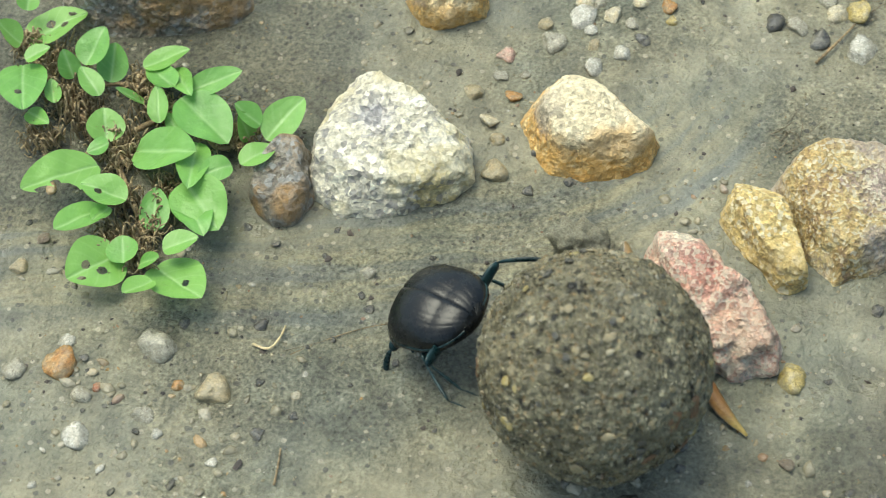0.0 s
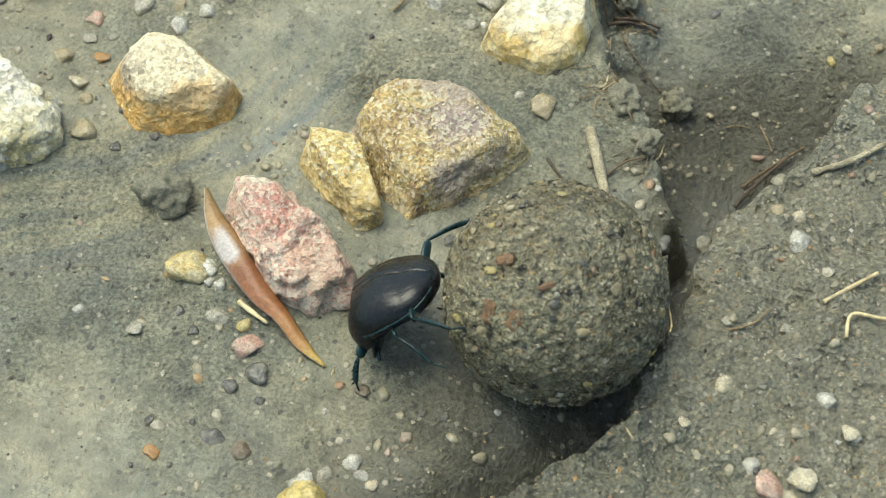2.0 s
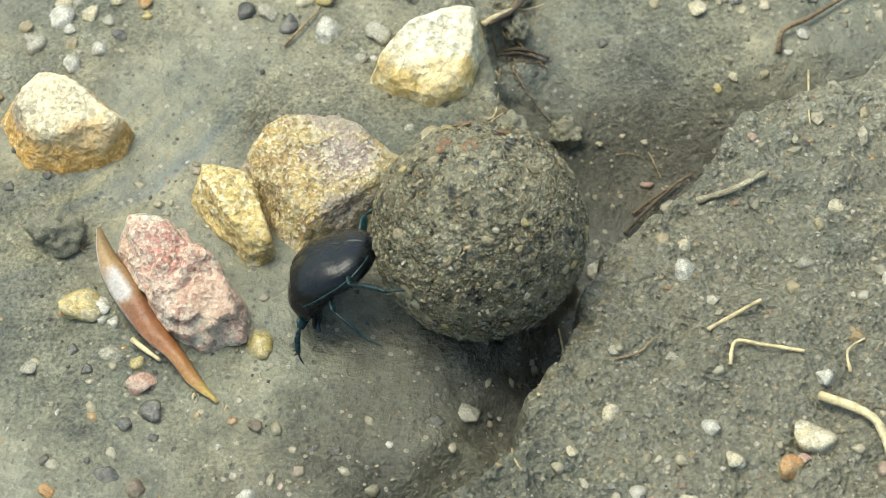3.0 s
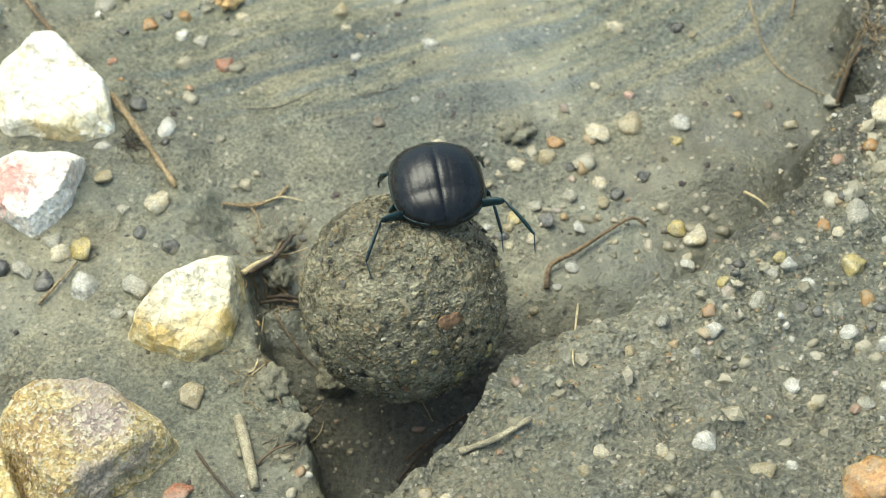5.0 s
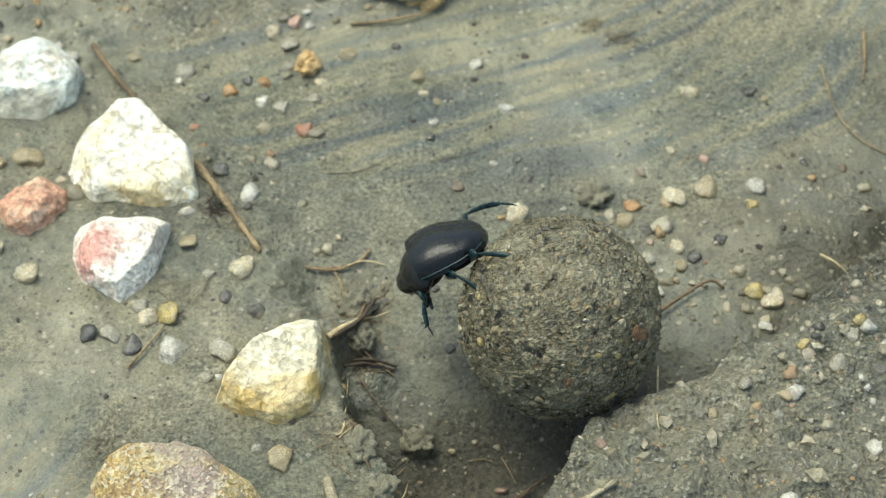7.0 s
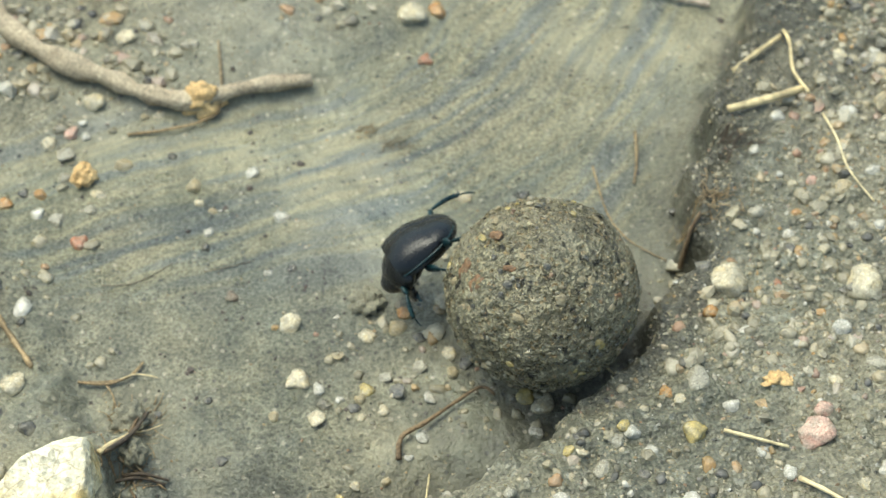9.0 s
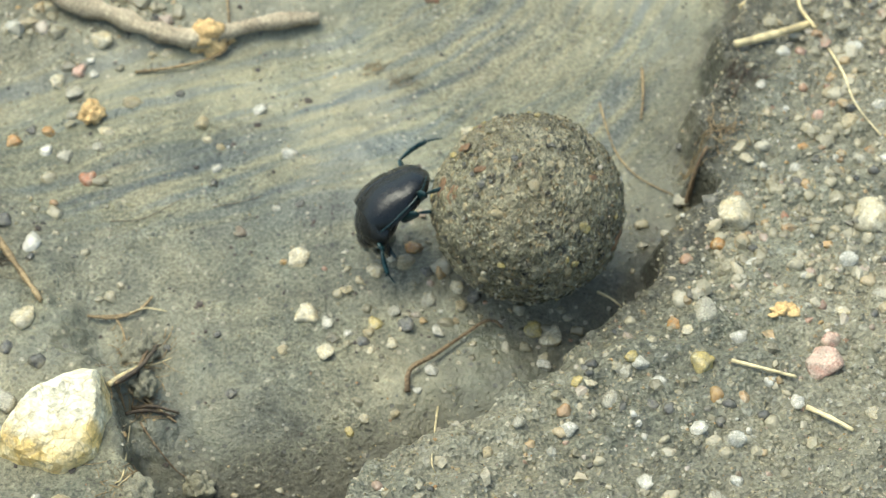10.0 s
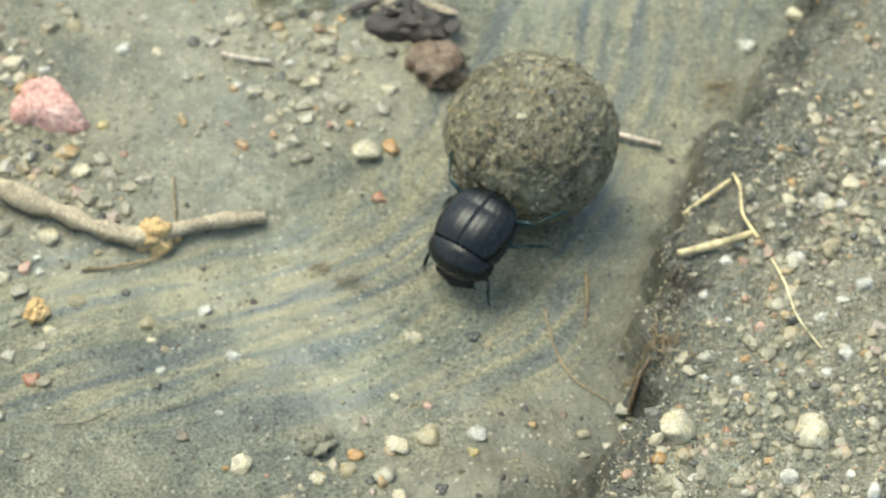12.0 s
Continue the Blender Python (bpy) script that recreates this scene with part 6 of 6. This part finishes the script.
strand("rootlet", "white curled rootlet on mud", "root", 0.26, STRAW, (-136.1, -55.2, 0.3), (-133.3, -56.0, 0.5), (-131.7, -53.8, 0.8), (-131.2, -51.0, 0.4), seed=32)
strand("rootlet", "long fine brown rootlet in the mud", "root", 0.07, MUDDY, (-130.9, -55.8, 0.0), (-124.6, -53.1, 0.0), (-118.3, -49.7, 0.0), (-113.8, -47.8, 0.0), seed=34)
strand("rootlet", "long fine brown rootlet in the mud", "root", 0.09, FIBRE, (-129.6, -56.3, 0.0), (-121.7, -51.3, 0.0), (-114.3, -48.4, 0.0), (-101.0, -44.9, 0.0), (-92.7, -44.9, 0.0), seed=35)
strand("rootlet", "thin orange rootlet on mud", "root", 0.22, FIBRE, (-127.8, -81.7, 0.2), (-127.7, -78.2, 0.4), (-127.9, -74.8, 0.2), seed=36)
strand("straw", "tiny tan straw beside the dead leaf", "straw", 0.5, STRAW, (-67.9, -51.5, 0.4), (-64.8, -54.2, 0.8), (-62.6, -55.6, 0.4), seed=37)
strand("rootlet", "tan rootlets on the shelf gravel", "root", 0.3, FIBRE, (-45.2, 15.1, 0.3), (-42.1, 19.2, 0.8), (-38.6, 24.5, 0.6), seed=38)
strand("rootlet", "tan rootlets over the channel mud", "root", 0.32, FIBRE, (-12.1, 40.5, 0.3), (-6.7, 40.2, 0.8), (-2.3, 42.0, 0.8), (0.5, 45.3, 0.5), seed=39)
strand("rootlet", "forked tan rootlet over the channel mud", "root", 0.24, FIBRE, (-6.7, 40.4, 0.6), (-5.4, 37.6, 0.9), (-4.6, 34.4, 0.3), seed=101)
strand("rootlet", "fine tan rootlet over the channel mud", "root", 0.2, STRAW, (-4.2, 41.2, 0.8), (-0.6, 42.2, 1.2), (3.4, 41.6, 0.4), seed=102)
strand("rootlet", "thin brown rootlets below the yellow stone", "root", 0.2, ROOT, (-2.2, 17.0, 0.6), (0.4, 12.6, 1.2), (4.6, 8.4, 0.8), (8.4, 6.8, 0.3), seed=103)
strand("rootlet", "fine pale rootlet at the shelf edge", "root", 0.16, STRAW, (-3.0, 27.2, 0.8), (0.2, 28.8, 1.6), (4.2, 30.4, 0.8), seed=104)
strand("rootlet", "brown bent root stub at the pit", "root", 0.6, STRAW, (-7.6, 20.6, 0.6), (-4.6, 23.1, 1.0), (-2.0, 24.8, 0.8), seed=40)
strand("root", "black roots hanging into the pit", "root", 0.4, DARKROOT, (-3.5, 19.8, 0.5), (0.2, 19.0, 1.5), (5.1, 18.6, 0.5), seed=41)
strand("twig", "splintered dark twig at the bottom of the pit", "twig", 0.42, DARKROOT, (19.9, -12.5, 0.6), (23.8, -8.1, 1.5), (30.0, -2.6, 1.5), seed=42)
strand("straw", "thin tan straw in the sandy bank", "straw", 0.22, STRAW, (54.9, 17.2, 0.3), (51.5, -7.3, 0.8), (52.0, -9.6, 0.3), seed=43)
strand("straw", "thick pale straw stalk on the bank", "straw", 0.6, STRAW, (121.0, -2.0, 0.4), (124.8, -5.2, 0.8), (128.2, -8.7, 0.4), seed=44)
strand("rootlet", "brown rootlet on the streaked mud", "root", 0.24, STRAW, (-1.4, -68.5, 0.4), (-1.1, -79.9, 0.8), (0.0, -81.9, 0.4), seed=45)
strand("rootlet", "pale vertical straw in the stream bed", "root", 0.35, FIBRE, (105.4, 100.2, 0.3), (104.5, 91.8, 0.6), (103.2, 85.6, 0.3), seed=46)

strand("rootlet", "russet curl of bark fibre at the shelf edge", "root", 0.5, ROOT, (-6.6, 20.9, 0.5), (-2.7, 23.9, 1.2), (-0.4, 31.5, 1.6), (2.1, 33.6, 0.8), seed=91, taper=0.4)
strand("rootlet", "brown rootlet hanging from the shelf", "root", 0.28, FIBRE, (-4.1, 21.7, 0.6), (-1.7, 20.7, 1.0), (2.3, 18.0, 1.5), seed=92)
strand("rootlet", "fine dry rootlet on the shelf", "root", 0.16, STRAW, (-6.4, -1.6, 0.4), (-4.9, 0.3, 0.9), (-4.2, 16.7, 0.5), seed=93)
strand("rootlet", "fine dry rootlet on the shelf", "root", 0.14, STRAW, (-5.8, -2.2, 0.3), (-4.3, -0.9, 0.7), (-2.7, 1.1, 0.4), seed=94)
strand("rootlet", "brown rootlet curling over the pit rim", "root", 0.2, ROOT, (-3.2, -4.5, 0.4), (-1.1, -7.8, 0.8), (-0.3, -9.7, 0.4), seed=95)
strand("rootlet", "russet rootlet on the shelf", "root", 0.24, ROOT, (-4.8, -21.5, 0.3), (-1.3, -18.6, 0.8), (2.5, -16.8, 0.5), seed=96)
strand("rootlet", "fine pale rootlet on the floor of the pit", "root", 0.14, FIBRE, (18.2, 2.8, 0.4), (20.7, 2.9, 0.8), (23.0, 2.6, 0.4), seed=97)
strand("rootlet", "fine pale rootlet on the floor of the pit", "root", 0.16, FIBRE, (24.4, 3.3, 0.4), (25.7, 0.9, 0.8), (26.9, -1.3, 0.4), seed=98)
strand("rootlet", "fine curled rootlet in the pit", "root", 0.16, STRAW, (4.4, -10.7, 0.4), (5.8, -2.7, 0.8), (6.5, -0.7, 0.6), seed=99)


def clod(label, x, y, wide, tall, material, seed, long=1.0, turn=0, name="clod", category="mud clod"):
    v, f = SPHERES[4]
    v = rough_up(v * (wide / 2 * long, wide / 2, tall), [(wide * 0.4, wide * 0.16), (wide * 0.16, wide * 0.13), (1.2, 0.75), (0.6, 0.4)], seed)
    ob = new(name, mesh_of(name, v * MM, f, material))
    ob.location = Vector((x, y, height(x, y) + tall * 0.25)) * MM
    ob.rotation_euler = (0, 0, radians(turn))
    return tagged(ob, label, category)


def debris(label, x, y, wide, count, seed, material, name="debris"):
    """A loose tangle of rotten fibres."""
    v, f = tuft(x, y, wide, count, seed)
    home = Vector((x, y, height(x, y))) * MM
    ob = new(name, mesh_of(name, [q - home for q in v], f, material))
    ob.location = home
    return tagged(ob, label, "plant debris")


clod("crumbly grey mud clod with fibres", -83.3, -29.6, 9.5, 4.4, CLOD, 51, 0.8, 100)
clod("wet mud lump in the channel", 45.6, 57.3, 7.1, 1.8, CLOD, 52)
knot = clod("torn orange knot", 13.4, 112.9, 6.6, 4.6, KNOT, 54, 1.3, -10, "knot")
stub = clod("broken side shoot", 11.5, 113.5, 3.4, 2.0, BARK, 74, 1.6, -40, "side_shoot")
for piece in (knot, stub):
    piece.parent = STICK
    piece.matrix_parent_inverse = Matrix.Translation(-STICK.location)
    del piece["category"]
BARK_PIECE = clod("black rotten bark torn into splintered plates", 72.4, 176.3, 11.5, 3.0, CHAR, 55, 1.6, -15, "bark_piece", "bark")
for k in range(16):
    rng = random.Random(300 + k)
    me = lobe("bark_plate", (rng.uniform(2.0, 5.0), rng.uniform(0.7, 1.8), rng.uniform(0.4, 0.9)), (0, 0, 0), CHAR if k % 4 else BARK, None, 3, k, 0.5)
    part("bark_plate", me, BARK_PIECE, "", pose(rng.gauss(0, 4.5) * MM, rng.gauss(0, 2.5) * MM, rng.uniform(0.5, 4.0) * MM, rng.uniform(-30, 30), rng.uniform(-35, 35), rng.uniform(0, 180)))
# no stone here: an added dark lump stands in for wet, shadowed ground
clod("added dark lump for the wet, shadowed ground under the rotten bark", 77.9, 162.5, 12.1, 5, STONE["brown_shadow"], 56, 1.2, -20, "rock", "rock")
clod("orange bark flake on the gravel", -11.5, 94.3, 4.6, 2.2, KNOT, 57, 1.2, 60, "bark_flake", "bark")
clod("thin amber bark flake on the bank", 120.8, 20.6, 3.2, 0.5, KNOT, 58, 1.9, 15, "bark_flake", "bark")
clod("dark mud clod on the floor of the pit", 8.6, 5.8, 5.5, 2.6, CLOD, 81, 1.0, 20)
clod("crumbled mud lump below the shelf", -2.5, 31.8, 6.3, 2.4, CLOD, 82, 1.3, 50)
clod("crumbled mud lump below the shelf", -1.3, 23.1, 4.9, 2.2, CLOD, 83, 1.2, 100)
clod("crumbled mud lump at the pit rim", -1.7, -4.5, 5.3, 1.8, CLOD, 84, 1.4, 110)
clod("crumbled mud lump at the pit rim", 2.4, -13.8, 4.6, 1.8, CLOD, 85, 1.3, 80)
debris("dark brown fibres on the bank's broken face", 121.8, 82.9, 8.0, 50, 88, DARKROOT)
debris("brown fibres on the bank's broken face", 115.7, 69.2, 9.1, 60, 89, FIBRE)
debris("brown fibres on the bank's broken face", 143.1, 155.8, 10.9, 60, 90, FIBRE)
debris("black rotten plant fibres at the stream head", 72.4, 177.2, 18.2, 80, 61, CHAR)
debris("brown rotten fibres in the stream", 54.3, 99.7, 8.0, 30, 62, MUDDY)
debris("brown fibre knot in the stream", 47.6, 104.3, 3.0, 14, 63, FIBRE)
debris("dark fibres in the mud at the pit rim", -5.0, -1.9, 8.6, 40, 64, FIBRE)
debris("dark fibres on the mud shelf", -0.3, -19.1, 6.4, 30, 65, MUDDY)
debris("brown fibres on the mud step", -2.5, 19.3, 6.0, 40, 66, FIBRE)
debris("brown fibres beside the sandstone rock", -50.0, -2.8, 6.0, 20, 67, MUDDY)
debris("brown fibres in the shelf gravel", -36.2, 31.1, 7.5, 26, 68, MUDDY)
debris("black and tan fibres at the channel corner", -2.6, 31.6, 9.1, 40, 69, FIBRE)
debris("dark rotten fibres beside the white quartz", -30.7, 54.2, 3.7, 24, 70, DARKROOT)
debris("tan fibres on the grey clod", -81.0, -32.6, 5.0, 16, 71, MUDDY)


# ---- what moves ----
def motions():
    # the ball's centre, in millimetres
    track = [(0, -77.4, -64.2, 18.2), (0.1, -71.8, -68.0, 18), (0.2, -68.2, -74.0, 18), (0.3, -64.6, -76.4, 18), (0.4, -59.0, -76.4, 18), (0.5, -52.1, -75.0, 18), (0.6, -42.0, -69.2, 17.8), (0.7, -33.4, -65.2, 17.6), (0.8, -32.2, -61.6, 17.5), (0.9, -32.4, -63.2, 17.5), (1, -31.4, -64.1, 17.5), (1.2, -26.4, -66.0, 17), (1.5, -17.9, -64.9, 16), (2, -13.3, -57.8, 16), (2.5, -9.1, -48.0, 16), (3, -7.6, -37.9, 16), (3.4, 2.6, -25.0, 16), (3.5, 13.6, -12.7, 14), (3.6, 18.8, -4.0, 12.5), (3.7, 21.0, 8.4, 12.3), (5.3, 22.0, 5.4, 11.5), (5.5, 21.7, 5.6, 11.5), (6, 21.7, 5.5, 11.5), (6.5, 28.2, 8.0, 12), (6.7, 30.2, 9.7, 12.5), (8.3, 71.9, 37.1, 14.5), (9, 78.3, 42.2, 15), (9.5, 73.1, 35.0, 15), (10, 74.6, 47.2, 15), (10.3, 84.3, 92.8, 15), (10.5, 81.9, 109.4, 15), (11, 82.8, 105.7, 15), (11.5, 82.0, 105.2, 15), (12, 94.8, 123.6, 15)]
    spin, rows, last, turns = Matrix.Identity(4), [], None, {}
    for t, x, y, z in track:
        here = Vector((x, y, z))
        if last is not None and (here - last).length > 0.01:
            go = here - last
            axis = Vector((0, 0, 1)).cross(Vector((go.x, go.y, 0)))
            if axis.length > 0.01:
                spin = Matrix.Rotation(min(1.45, math.hypot(go.x, go.y) / BALL_R), 4, axis.normalized()) @ spin
        last = here
        turns[t] = spin.copy()
        rows.append((t, Matrix.Translation(here * MM) @ spin))
    for t, u, long, wide, turn in ((2.5, (-0.42, -0.2, 0.88), 4.6, 2.8, 70), (2.5, (-0.25, 0.25, 0.94), 3.4, 1.8, 10), (0.0, (0.72, -0.62, 0.3), 4.6, 3.2, 40),
                                   (11.5, (0.86, 0.02, 0.5), 4.8, 2.6, 95), (5.5, (0.0, -0.99, -0.1), 2.4, 1.6, 20), (2.5, (0.12, 0.0, 0.99), 3, 1.2, 20)):
        bark_chip(DUNG_BALL, turns[t].inverted().to_3x3() @ Vector(u), long, wide, turn)
    walk(DUNG_BALL, rows)
    # the beetle: place, heading, how far its head is down, lean
    bug = [(0, -104.1, -51.8, 11.5, 151, 30, -6), (0.1, -98.8, -55.2, 11.5, 150, 28, -4), (0.2, -95.2, -61.2, 11, 150, 28, 0), (0.3, -91.4, -63.1, 11, 150, 28, 0), (0.4, -85.8, -63.9, 11, 150, 28, 0), (0.5, -78.4, -62.1, 11, 151, 28, 0), (0.6, -66.9, -62.0, 11, 152, 28, 0), (0.7, -60.0, -58.6, 11, 158, 28, 0), (0.8, -57.8, -56.0, 11, 162, 28, 0), (0.9, -56.6, -57.0, 11, 165, 28, 0), (1, -54.7, -59.7, 11, 168, 28, 0), (1.5, -42.2, -61.7, 11, 163, 28, 0), (2, -40.2, -55.6, 11, 190, 36, 24), (2.5, -35.0, -46.2, 11, 192, 36, 28), (3, -32.7, -42.3, 11, 192, 36, 28), (3.4, -22.8, -30.4, 12, 205, 36, 14), (3.5, -8.8, -18.6, 14, 226, 24, 4), (3.6, 0.6, -2.8, 20, 240, 24, 0), (3.7, 5.6, 15.0, 26, 252, 14, 0), (4.2, 7.0, 16.0, 29, 205, 8, 0), (4.8, 20.0, 15.0, 32.5, 130, 2, 0), (5.3, 36.0, 13.3, 31, 66, 0, 0), (5.5, 30.2, 19.1, 30, 104, 4, 20), (5.65, 21.8, 21.5, 32, 132, 8, 5), (5.9, 10.1, 21.5, 28, 184, 14, 16), (6, 6.8, 21.0, 26, 190, 14, 32), (6.5, 7.7, 20.4, 20, 196, 20, 34), (6.7, 9.4, 21.4, 20, 196, 20, 34), (8.3, 50.1, 55.8, 12, 204, 28, 36), (9, 55.8, 58.6, 12, 206, 28, 38), (9.5, 51.1, 52.0, 12, 206, 28, 36), (10, 48.7, 54.2, 12, 210, 30, 36), (10.3, 57.7, 93.6, 13, 258, 14, 48), (10.5, 55.0, 119.0, 13, 258, 6, 54), (11, 56.3, 105.4, 12, 284, 4, 54), (11.5, 70.6, 80.4, 12, 278, 18, 22), (12, 81.2, 101.6, 12, 230, 30, 0)]
    walk(BEETLE, [(t, pose(x * MM, y * MM, z * MM, lean, down, turn) @ Matrix.Translation((0, 0, -5.2 * MM))) for t, x, y, z, turn, down, lean in bug])
    # the neck bows and lifts
    walk(SHIELD, [(t, Matrix.Translation(NECK * BM) @ pose(0, 0, 0, 0, bow, 0)) for t, bow in
                  ((0.0, 36), (0.5, 30), (1.5, 34), (2.0, 36), (3.0, 36), (3.4, 26), (3.5, 20), (3.7, 8), (4.6, 26), (5.3, 34), (5.5, 36), (6.0, 40), (6.7, 42), (8.3, 44), (9.5, 44), (10.0, 38), (10.3, 12), (10.5, 8), (11.0, 6), (11.5, 20), (12.0, 14))])
    # legs swing in turn about their hips
    for i, ((key, s), (leg, hip)) in enumerate(LEGS.items()):
        swing, beat = {"front_leg": (14, 0.9), "middle_leg": (16, 0.8), "hind_leg": (11, 1.0)}[key], 0
        rows = []
        for n in range(49):
            t = n * 0.25
            a = swing[0] * math.sin(2 * math.pi * t * swing[1] + 2.1 * i)
            b = 0.45 * swing[0] * math.cos(2 * math.pi * t * swing[1] + 2.1 * i)
            rows.append((t, pose(hip.x * BM, hip.y * BM, hip.z * BM, b, 0.5 * a, a * s)))
        walk(leg, rows)


motions()
